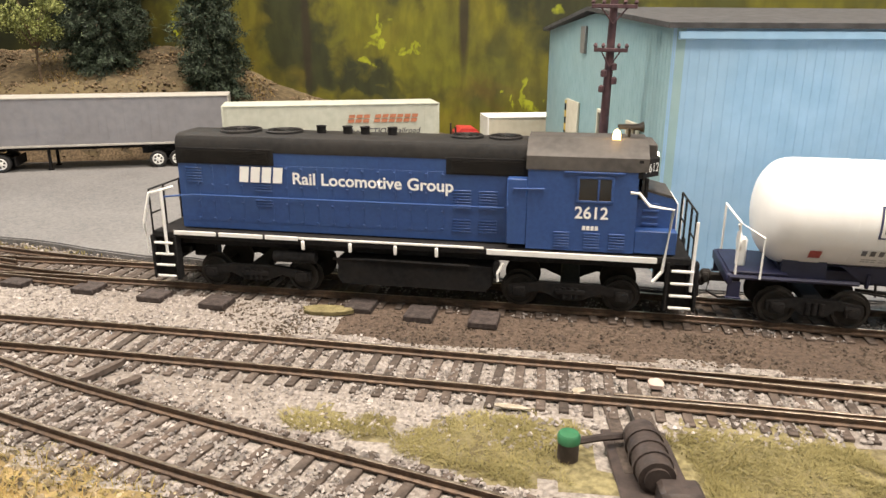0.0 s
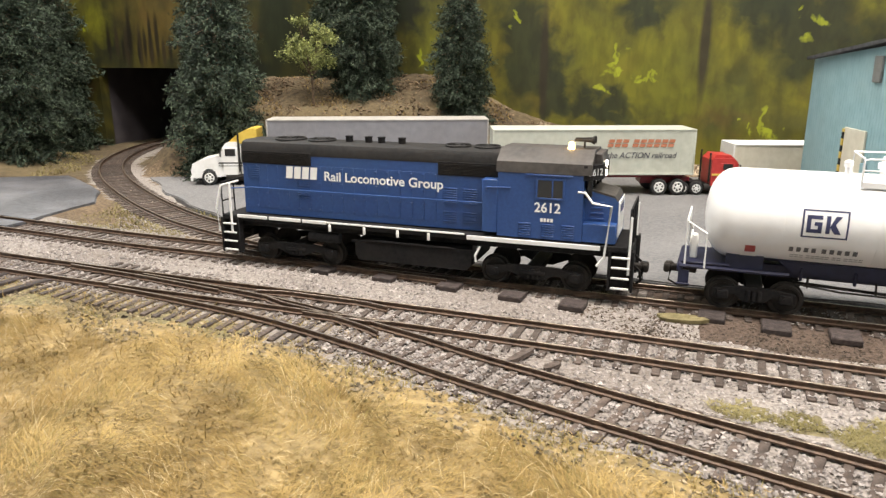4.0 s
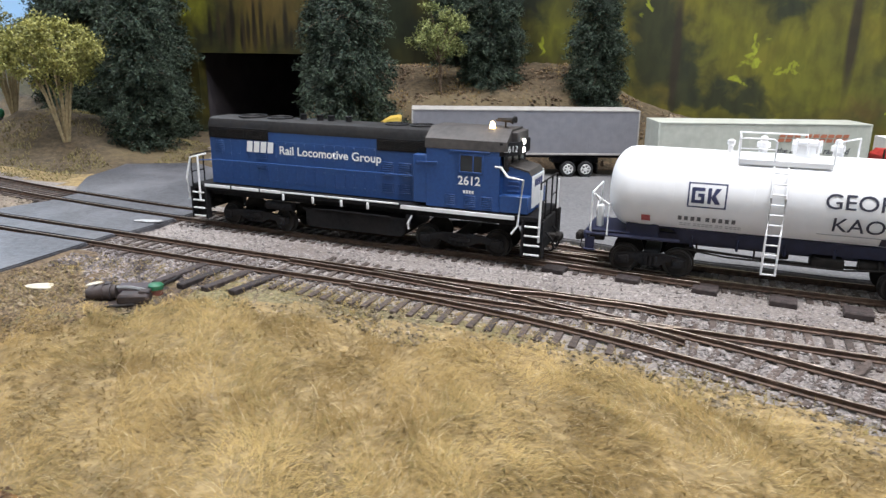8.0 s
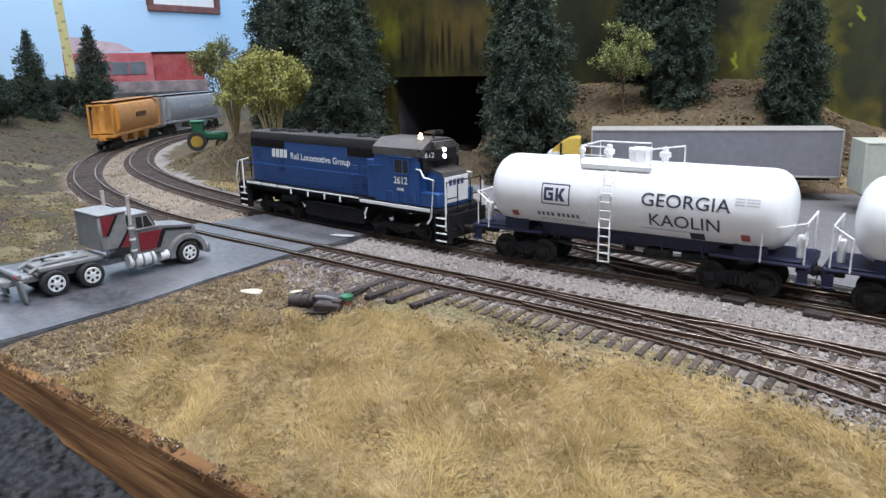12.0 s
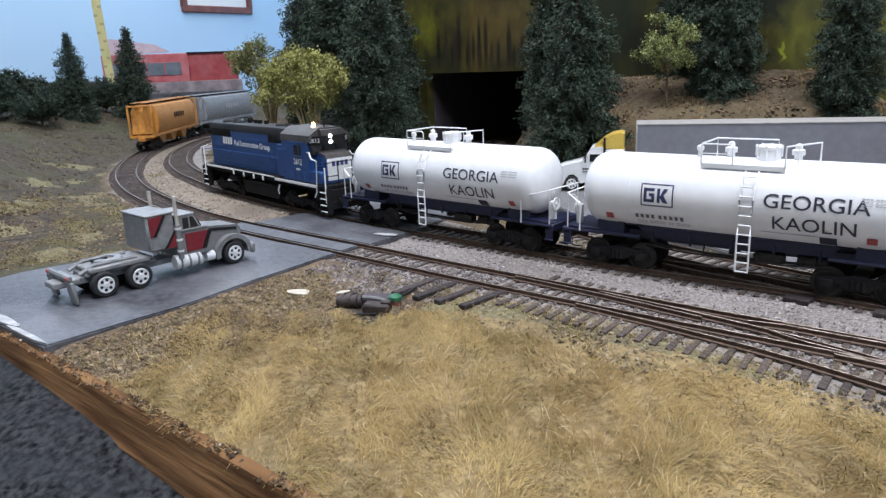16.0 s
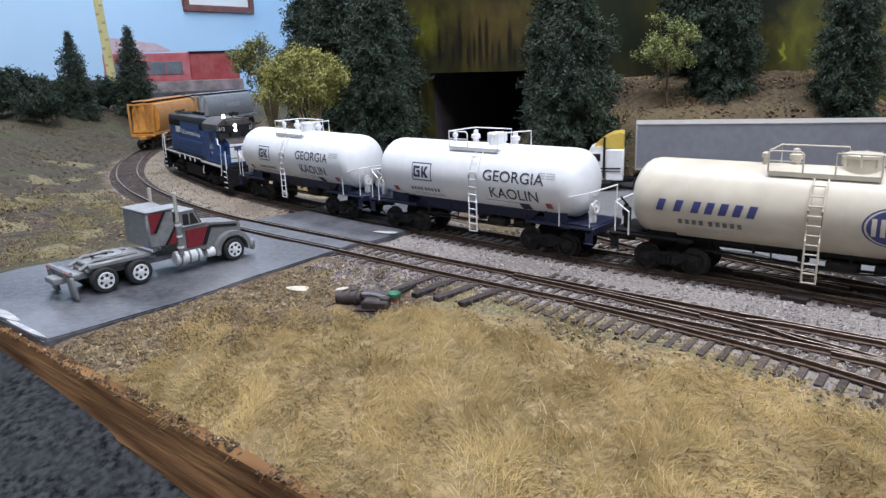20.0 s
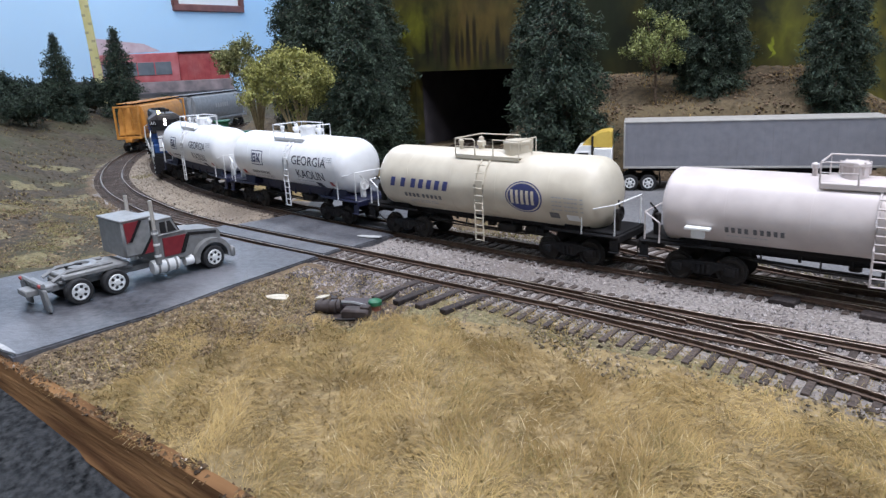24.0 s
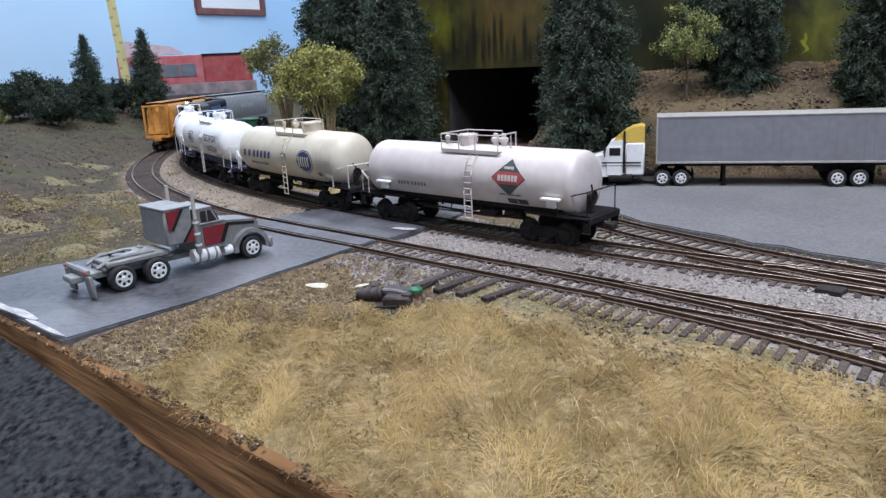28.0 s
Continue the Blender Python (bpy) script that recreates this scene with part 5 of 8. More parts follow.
    part("air_reservoir", air, BLACK, loco)
    part("fuel_filler", Geo().tube([(30.5, -14.3, 15), (28.8, -14.6, 11.5), (29, -14.4, 9)], 0.5), WHITE, loco, "bright filler pipe")
    # end platforms, steps, handrails
    for sx in (-1, 1):
        for sy in (-1, 1):
            st = Geo()
            reach = 1.6 if sx > 0 else 0.0
            st.box((sx * 77.2, sy * 13.4, 10.6), (0.8, 3.4, 15), 0.1).box((sx * 85.4, sy * 13.4, 10.6), (0.8, 3.4, 15), 0.1)
            st.box((sx * 81.3, sy * 11.4, 10.6), (8, 0.6, 15))
            st.v = [(x + reach, y, z) for x, y, z in st.v]
            well = part("step_well", st, BLACK, loco, "black stepwell")
            for z in (4.2, 8.0, 11.8, 15.6):
                part("step_edge", Geo().box((sx * 81.3 + reach, sy * 15.0, z), (6.4, 0.9, 0.7), 0.15), WHITE, well, "white step edge")
            r1 = Geo()
            if sx > 0:
                r1.tube([(74.5, sy * 15.4, 12.0), (77.0, sy * 15.4, 15.5), (78.6, sy * 15.2, 34.0), (72, sy * 14.6, 34.6), (69, sy * 13.8, 38.0), (66.5, sy * 13.8, 38.2)], 0.5)
                r1.tube([(85.6, sy * 14.6, 9.5), (85.8, sy * 14.6, 30.5)], 0.5)
            else:
                r1.tube([(-86.6, sy * 15.0, 12), (-87.4, sy * 15.0, 22), (-84.8, sy * 14.6, 32.0), (-77.5, sy * 12, 34)], 0.5)
                r1.tube([(-80.2, sy * 15.0, 12), (-80.4, sy * 14.6, 33.0)], 0.5)
            part("grab_rail", r1, WHITE, loco, "white grab rail by the steps")
        end = Geo().box((sx * 85.2, 0, 13.2), (1.6, 29, 7.6), 0.4).box((sx * 85.6, 0, 7.4), (1.4, 24, 5), 0.4)
        part("pilot", end, BLACK, loco, "black pilot plate")
        top_rail = part("end_railing", Geo().tube([(sx * 85.4, -13.5, 17), (sx * 85.4, -13.5, 33), (sx * 85.4, 13.5, 33), (sx * 85.4, 13.5, 17)], 0.35), BLACK, loco, "thin black end railing")
        for y in (-5, 5):
            part("railing_post", Geo().tube([(sx * 85.4, y, 17), (sx * 85.4, y, 33)], 0.35), BLACK, top_rail)
            part("middle_bar", Geo().tube([(sx * 85.4, y * 2.7, 25), (sx * 85.4, y, 25)], 0.3), BLACK, top_rail)
        coupler(loco, sx * 88, sx)
        hose = Geo()
        for y in (-6, 6):
            hose.tube([(sx * 86.2, y, 12), (sx * 89, y, 9), (sx * 89.5, y * 0.8, 5), (sx * 88, y * 0.6, 3.6)], 0.5)
        part("brake_hose", hose, BLACK, loco)
    side = Geo()
    for sy in (-1, 1):
        side.tube([(-80, sy * 14.2, 31), (-72, sy * 10.4, 31.2), (30, sy * 10.4, 31.2), (33, sy * 14.4, 38.2), (42, sy * 14.4, 38.4)], 0.3)
    part("side_handrail", side, BLUE, loco, "thin blue handrail along the hood")
    # lights and horn
    for z in (43.9, 47.2):
        part("headlight", Geo().lathe([(74.0, 1.0), (74.6, 1.15), (74.8, 0.9), (74.9, 0.1)], (0, -1.5, z), "x", 14), HEADLIGHT, loco, "lit headlight")
    part("roof_beacon", Geo().lathe([(51.8, 1.0), (52.8, 1.2), (54.4, 0.9), (55.0, 0.2)], (62, -5, 0), "z", 12), BEACON, loco, "glowing amber roof beacon")
    horn = Geo().tube([(66, 0, 52), (66, 0, 55)], 0.4)
    for y in (-2.4, 0, 2.4):
        horn.lathe([(-3.4, 0.4), (0, 0.5), (2.6, 0.7), (3.8, 1.4), (3.9, 1.2)], (66, y, 55.2 + 0.4 * (y == 0)), "x", 10)
    horn.tube([(66, -2.6, 55), (66, 2.6, 55)], 0.35)
    part("horn", horn, GUN, loco, "triple air horn on the cab roof")
    # lettering
    for body, size, w, x, z, rot in (("Rail Locomotive Group", 5.2, 51.5, -11.5, 37.3, 0),):
        o = new("side_lettering", text_mesh("side_lettering", body, size, LETTERWHITE, w, bold=0.11))
        o.parent = loco
        o.matrix_basis = mpose(x, -10.15, z, 0, 0.6, rot)
    marks("company_mark", "bbbb", 3.1, 5.0, 0.75, LETTERWHITE, -47.4, 38.5, loco, y=-10.15, label="bold white block marks", slant=0.12)
    o = new("cab_number", text_mesh("cab_number", "2612", 5.0, LETTERWHITE, 9.6, bold=0.1))
    o.parent = loco
    o.matrix_basis = mpose(55.8, -14.35, 31.6)
    marks("cab_mark", "bbbb", 0.95, 1.3, 0.3, WHITE, 55.8, 27.2, loco, y=-14.35)
    out = []
    for sx in (-1, 1):
        out.append(bogie(loco, sx * 51, 31, True))
    MOVERS.append((loco, 0, 51, out))
    return loco


loco = locomotive()
TRAIN = [(loco, -165.8)]
for name, label, paint, length, shift, style, plat, at, spots, radius, low in (
    ("tank_car", "white tank car with navy belly, next to the locomotive", TANKWHITE, 128.5, 5.2, "kaolin", 3, 0.0, (-23, 31.5), 15.6, 15.4),
    ("tank_car", "second white tank car with navy belly and dark marks", TANKWHITE, 126, -6.8, "kaolin", -2, 157.8, (-34.0, 22.6), 15.6, 15.4),
    ("tank_car", "cream tank car with blue marks and blue roundel", TANKCREAM, 132, -5, "cream", -1, 305.6, (-37, 24), 16.0, 12.6),
    ("tank_car", "pale pinkish tank car with dark diamond, last in the train", TANKPINK, 136, -8.5, "plain", -4, 464.6, (-39.5, 24), 15.0, 11.8),
):
    TRAIN.append((tank_car(name, label, paint, length, shift, style, plat, spots, radius, low), at))

# seconds and the first tank car's ladder along the train's track
TRAVEL = [(0, 296), (1, 326), (2, 356), (3, 387), (4, 419), (5, 451), (6, 483), (7, 516), (8, 549), (9, 582), (10, 614), (11, 647), (12, 678.5), (13, 711), (14, 742), (15, 773), (16, 804), (17, 835), (18, 865), (19, 896), (20, 928), (21, 959), (22, 991), (23, 1025), (24, 1062), (25, 1104), (26, 1149), (27, 1197), (28, 1251)]

# ---------------------------------------------------------------- turnout rails
def loose_rail(points, name="guard_rail", label="short brown guard rail"):
    """A short extra rail lying on the ties, its head rubbed bright."""
    line, length = curve(points, 3.0)
    pts = [tuple(p) for p in line]
    ob = part(name, sweep(Geo(), pts, RAIL_OUTLINE), RAIL)
    part("rail_head", sweep(Geo(), pts, HEAD_OUTLINE), RAILTOP, ob)
    return tagged(ob, label, "rail", "turnout rails")


def beside(track, off, x0, x1, flare):
    """A line beside a track between two x, its ends bent away by flare."""
    pts = beside_track(track, off, x0, x1, 6)
    out = []
    for k, (x, y) in enumerate(pts):
        out.append((x, y + (flare if k in (0, 5) else 0.0)))
    return out


loose_rail(beside(TRACK_A, -6.2, -214, -160, -2.2))
loose_rail(beside(TRACK_D, 6.2, -206, -160, 2.0))
loose_rail([(-186, 188.4), (-172, 185.0), (-160, 180.6), (-154, 177.6)], "wing_rail", "bent brown wing rail at the frog")
loose_rail([(-186, 186.2), (-172, 185.6), (-158, 186.0), (-150, 187.4)], "wing_rail", "bent brown wing rail at the frog")
loose_rail([(-308, 207.0), (-270, 203.4), (-228, 197.6)], "point_rail", "thin brown point rail")
loose_rail([(22, 178.4), (60, 176.8), (110, 173.2), (170, 168)], "point_rail", "thin brown point rail")
loose_rail([(24, 192.2), (60, 188.6), (110, 182.6), (170, 174)], "point_rail", "thin brown point rail")
loose_rail(beside(TRACK_B, -6.2, -232, -190, -2.0))
loose_rail([(-150, 236), (-190, 240), (-232, 247), (-262, 254)], "point_rail", "thin brown point rail")

# long switch ties standing out towards the front
for x, y, ln in ((-148, 236, 16), (-122, 232, 16), (-99, 229, 17), (-52, 232, 18), (-32, 228, 20), (-12, 226, 20), (-176, 238, 14), (-205, 240, 14)):
    ob = new("switch_tie", mesh_of("switch_tie", Geo().box((0, 0, -2.0), (9.0, ln * 0.5, 2.2), 0.35), DARKTIE))
    ob.matrix_basis = mpose(x, y - 2, 0, 0, 0, -4 + x * 0.02)
    tagged(ob, "weathered dark tie block beside the train's track", "tie", "loose tie blocks")


# headblock ties standing out towards the switch machine by the road
for k, x in enumerate((-340, -329, -318, -306)):
    y = float(np.interp(x, TRACK_A[0][A_ORDER, 0], TRACK_A[0][A_ORDER, 1]))
    ob = new("headblock_tie", mesh_of("headblock_tie", Geo().box((0, 0, -2.6), (3.6, 30, 2.0), 0.3), DARKTIE))
    ob.matrix_basis = mpose(x, y - 20 + k, 0, 0, 0, -6 - k * 2)
    tagged(ob, "long dark tie reaching out beside the track", "tie", "headblock ties")


# ---------------------------------------------------------------- switch machines
def switch_machine(m, label, cap=(-15.5, 3.5), cap_r=2.4, drum=3.6):
    root = tagged(empty("switch_machine", m), label, "switch machine", "switch machines")
    part("base_plate", Geo().box((0, 0, 0.4), (14, 30, 0.9), 0.3), BROWNPAINT, root)
    part("long_tie", Geo().box((-3.4, 16, 0.2), (3, 36, 1.6), 0.2), TIE, root)
    part("long_tie", Geo().box((4.4, 16, 0.2), (3, 36, 1.6), 0.2), TIE, root)
    part("motor_drum", Geo().cyl((0, -8, 4.0), (0, 8, 4.0), drum, 18).cyl((0, -8.6, 4.0), (0, -8, 4.0), drum * 0.7, 18).cyl((0, 8, 4.0), (0, 8.8, 4.0), drum * 0.8, 18), BROWNPAINT, root, "ribbed brown motor drum")
    for y in (-4, 0, 4):
        part("clamp_band", Geo().lathe([(y - 0.6, drum + 0.1), (y - 0.6, drum + 0.4), (y + 0.6, drum + 0.4), (y + 0.6, drum + 0.1)], (0, 0, 4.0), "y", 18), BROWNPAINT, root)
    part("throw_lever", Geo().tube([(-2 if cap[0] < 0 else 2, 9, 3), (cap[0] * 0.55, cap[1] + 3.5, 3.4), (cap[0], cap[1] + 0.5, 3.8)], 0.8), BROWNPAINT, root)
    part("stub_post", Geo().cyl((*cap, 0), (*cap, 4.6), cap_r - 0.2, 14), BROWNPAINT, root)
    part("green_cap", Geo().lathe([(4.5, cap_r), (6.0, cap_r), (6.5, cap_r - 0.4), (6.7, 0.4)], (*cap, 0), "z", 14), GREENPAINT, root, "bright green cap")
    part("gear_box", Geo().box((3.6, -11, 2.4), (8, 6, 4.6), 0.8), BROWNPAINT, root)
    part("throw_rod", Geo().tube([(0.5, 10, 2.2), (0.8, 22, 1.4), (0.8, 34, 1.0)], 0.5), GUN, root)
    return root


switch_machine(mpose(26, 152, -3.4, 0, 0, 4), "brown switch machine with green cap in the grass")


def ground_throw(m, label):
    """A low switch machine: drum, gear box, link arm and a capped post on a plate."""
    root = tagged(empty("switch_machine", m), label, "switch machine", "switch machines")
    purple = surface("purplish_plastic", (0.035, 0.026, 0.03), (0.07, 0.052, 0.056), 400, 0.6, 0.3, 700)
    part("base_plate", Geo().box((0, 0, 0.3), (20, 9, 0.9), 0.3).box((2, 7, 0.3), (13, 8, 0.8), 0.3), BROWNPAINT, root)
    part("motor_drum", Geo().cyl((-9.5, -0.5, 2.7), (-2.5, 0.6, 2.7), 2.1, 16).cyl((-10.2, -0.6, 2.7), (-9.5, -0.5, 2.7), 1.4, 16), BROWNPAINT, root, "dark brown motor drum")
    for x in (-8.2, -6, -3.8):
        part("clamp_band", Geo().lathe([(x - 0.4, 2.1), (x - 0.4, 2.4), (x + 0.4, 2.4), (x + 0.4, 2.1)], (0, 0.1, 2.7), "x", 16), BROWNPAINT, root)
    part("gear_box", Geo().box((3.4, -2.4, 1.9), (8.5, 4.4, 3.0), 0.6).box((6.2, -2.0, 3.6), (3, 2.6, 1.0), 0.3), BROWNPAINT, root)
    part("cover_slab", Geo().box((1.5, 6.2, 1.7), (12, 5.6, 2.2), 0.7), purple, root, "purplish cover slab")
    part("wire", Geo().tube([(-10, -1, 1.2), (-13, -4, 0.6), (-9, -7, 0.5), (-2, -6, 0.8), (4, -5.4, 1.0)], 0.35), GUN, root, "loose dark wire")
    part("side_lug", Geo().box((-6, 4.4, 1.6), (5.5, 3.4, 2.6), 0.5).cyl((-6, 4.4, 2.8), (-6, 4.4, 4.2), 1.1, 12), BROWNPAINT, root)
    part("link_arm", Geo().tube([(-3, 1.6, 3.6), (1.5, 0.6, 3.9), (5.8, -0.4, 3.4)], 0.55), GREYMETAL, root, "grey link arm")
    part("throw_rod", Geo().tube([(6, 6, 1.4), (9, 16, 1.2), (11, 30, 1.0)], 0.5), GUN, root)
    part("stub_post", Geo().cyl((7.4, 3.6, 0), (7.4, 3.6, 2.6), 1.8, 14), surface("rust_red_plastic", (0.16, 0.05, 0.035), (0.22, 0.075, 0.05), 400, 0.6), root, "rust-red post")
    part("green_cap", Geo().lathe([(2.5, 2.1), (3.6, 2.1), (4.0, 1.7), (4.2, 0.3)], (7.4, 3.6, 0), "z", 14), GREENPAINT, root, "bright green cap")
    return root


ground_throw(mpose(-340, 151, -3.8, 0, 0, 24) @ Matrix.Scale(1.25, 4), "dark brown switch machine with green cap near the road")


# ---------------------------------------------------------------- wheels and road vehicles
def road_wheel(parent, x, y, r, side, spoke=RIMSILVER, width=3.6):
    """A wheel whose outer face looks towards side (-1 or 1 along y)."""
    tyre = part("wheel", Geo().lathe([(y - width / 2, r * 0.62), (y - width / 2, r * 0.9), (y - width / 2 + 0.5, r), (y + width / 2 - 0.5, r), (y + width / 2, r * 0.9), (y + width / 2, r * 0.62)], (x, 0, r), "y", 26), TYRE, parent, "black tyre")
    f = y + side * width / 2
    part("rim", Geo().lathe([(f - side * 1.2, r * 0.66), (f + side * 0.05, r * 0.66), (f + side * 0.3, r * 0.6), (f + side * 0.15, r * 0.56), (f + side * 0.15, r * 0.24), (f + side * 0.6, r * 0.2), (f + side * 0.65, r * 0.04)], (x, 0, r), "y", 24), spoke, tyre, "bright wheel rim")
    for k in range(6):
        a = k * math.pi / 3 + 0.3
        part("rim_hole", Geo().cyl((x + math.cos(a) * r * 0.4, f - side * 0.4, r + math.sin(a) * r * 0.4), (x + math.cos(a) * r * 0.4, f + side * 0.22, r + math.sin(a) * r * 0.4), r * 0.125, 10), TYRE, tyre)
    return tyre


def semi_tractor(m, label, paint, fairing, name="semi_truck"):
    """A conventional tractor facing -x; -y is its near side; x = 0 at the fifth wheel's front."""
    t = tagged(empty(name, m), label, "truck", "parked trucks")
    w = 12.0
    part("chassis", Geo().box((-8, 0, 6.6), (66, 11, 2.4), 0.3).box((12, 0, 8.4), (16, 12, 1.2), 0.3), BLACK, t)
    hood = Geo().prism([(-50, 5), (-51, 10), (-49.5, 15), (-44, 17.6), (-31, 20.6), (-31, 5.6), (-33.6, 5.6), (-34.5, 9.4), (-37, 11.4), (-40, 11.4), (-42.5, 9.4), (-43.4, 5.0)], -w, w, "y")
    part("hood", hood, paint, t)
    cab = Geo().prism([(-31, 6), (-31, 21), (-26.5, 28.6), (-24, 29.8), (-17, 29.8), (-17, 6)], -w, w, "y")
    part("cab", cab, paint, t)
    part("windscreen", Geo().prism([(-31.3, 21.4), (-27.0, 28.4), (-26.6, 28.2), (-30.8, 21.2)], -w + 1.2, w - 1.2, "y"), DARKGLASS, t, "dark windscreen")
    part("sleeper", Geo().box((-10.5, 0, 17.6), (12, 2 * w, 21), 0.8), paint, t)
    part("roof_fairing", Geo().prism([(-25, 28.6), (-22, 31.6), (-17, 35.6), (-12, 38.0), (-7, 38.8), (-4.8, 38.2), (-4.6, 28.0), (-17, 28.8)], -w + 1, w - 1, "y"), fairing, t, "tall wind fairing")
    for sy in (-1, 1):
        door = part("cab_door", Geo().box((-23.5, sy * (w + 0.15), 16.6), (10, 0.5, 19), 0.15), paint, t)
        part("door_window", Geo().box((-23.2, sy * (w + 0.5), 22.6), (7, 0.3, 5), 0.1), DARKGLASS, door, "dark door window")
        part("side_stripe", Geo().box((-19, sy * (w + 0.32), 15.4), (25, 0.3, 0.9), 0.1), BLACK, t, "thin dark side stripe")
        part("side_stripe", Geo().box((-19, sy * (w + 0.32), 13.4), (25, 0.3, 0.5), 0.1), BLACK, t, "thin dark side stripe")
        part("fuel_tank", Geo().cyl((-27, sy * (w - 2), 5.4), (-12, sy * (w - 2), 5.4), 3.0, 16), GUN, t)
        part("exhaust_stack", Geo().cyl((-17.2, sy * (w + 0.6), 9), (-17.2, sy * (w + 0.6), 36), 0.7, 10), GUN, t, "slim exhaust stack")
        part("mirror", Geo().box((-29.5, sy * (w + 2.2), 22), (0.8, 1.6, 4.6), 0.2).tube([(-28.6, sy * w, 24), (-29.5, sy * (w + 2), 24)], 0.25), GUN, t)
        part("headlight", Geo().box((-50.4, sy * 9, 10.4), (0.8, 3.6, 2.2), 0.3), CHROME, t)
        part("roof_marker", Geo().box((-23, sy * 8, 30.2), (1.2, 1.4, 0.9), 0.2), YELLOW, t)
        for x, wide in ((-38.5, 3.4), (7, 4.6), (18.5, 4.6)):
            road_wheel(t, x, sy * (w - wide / 2 + 0.6), 5.2, sy, width=wide)
    part("grille", Geo().box((-50.9, 0, 11), (0.8, 12, 6.4), 0.2), GUN, t)
    part("bumper", Geo().box((-50.8, 0, 4.6), (2.0, 24, 3.6), 0.5), paint, t)
    part("mudflap", Geo().box((26, 0, 6), (0.6, 22, 6), 0.1), BLACK, t)
    return t


def trailer(m, label, paint, length, z0, z1, axles, wheel_paint, legs, ribs=0, roof=None, frame_paint=None):
    """A box trailer with its front at x = 0, near side at y = 0."""
    t = tagged(empty("box_trailer", m), label, "trailer", "parked trailers")
    part("box_body", Geo().box((length / 2, 14, (z0 + z1) / 2), (length, 28, z1 - z0), 0.5), paint, t)
    part("roof_edge", Geo().box((length / 2, 14, z1 + 0.1), (length + 0.6, 28.8, 0.9), 0.2), roof or paint, t, "pale roof edge")
    for sy in (-0.05, 28.05):
        part("lower_rail", Geo().box((length / 2, sy, z0 + 0.8), (length, 0.7, 1.3), 0.15), roof or paint, t, "pale lower rail")
        for k in range(ribs):
            part("side_rib", Geo().box(((k + 0.5) * length / ribs, sy, (z0 + z1) / 2), (0.5, 0.12, z1 - z0 - 3), 0.03), paint, t)
    for sx in (0.2, length - 0.2):
        part("corner_post", Geo().box((sx, 14, (z0 + z1) / 2), (0.9, 28.8, z1 - z0), 0.2), roof or paint, t)
    part("subframe", Geo().box((length / 2, 14, z0 - 1.4), (length - 6, 12, 2.6), 0.3).box((sum(axles) / len(axles), 14, z0 - 4.4), (32, 12, 4), 0.4), frame_paint or BLACK, t)
    if legs:
        for y in (5, 23):
            part("landing_leg", Geo().box((legs, y, z0 / 2), (1.6, 1.6, z0), 0.2).box((legs, y, 0.4), (3.2, 3, 0.8), 0.2), BLACK, t)
    for x in axles:
        for y, side in ((2.4, -1), (25.6, 1)):
            road_wheel(t, x, y, 5.2, side, wheel_paint, 4.6)
    part("mudflap", Geo().box((max(axles) + 8, 14, 5), (0.5, 26, 7), 0.1), BLACK, t)
    return t


GROUND = -0.75
semi_tractor(mpose(-338 - 4.3, 408 + 10.2, GROUND, 0, 0, 21), "white semi tractor with yellow roof fairing, hitched to a grey trailer", WHITE, YELLOW)
trailer(mpose(-335, 407, GROUND, 0, 0, 21), "long plain grey box trailer parked on gravel", TRAILERGREY, 152, 14.6, 44.2, (106, 118), RIMSILVER, 42, 30, TRAILERROOF)
rio = trailer(mpose(-178, 417, GROUND, 0, 0, 19), "pale green box trailer with orange and dark lettering bars", TRAILERPALE, 128, 13, 41.5, (107, 119), RIMSILVER, 38, 22, None, DARKRED)
marks("trailer_mark", "sss ssssss", 3.6, 4.8, 1.0, REDORANGE := surface("orange_red_marking", (0.42, 0.15, 0.08), (0.48, 0.18, 0.1), 500, 0.6), 94, 33.4, rio, y=-0.6, label="orange row of slanting block marks", slant=0.25)
slogan = new("slogan", text_mesh("slogan", "the ACTION railroad", 5.2, LETTER, 44, bold=0.05, shear=0.25))
slogan.parent = rio
slogan.matrix_basis = mpose(94, -0.6, 25.6)


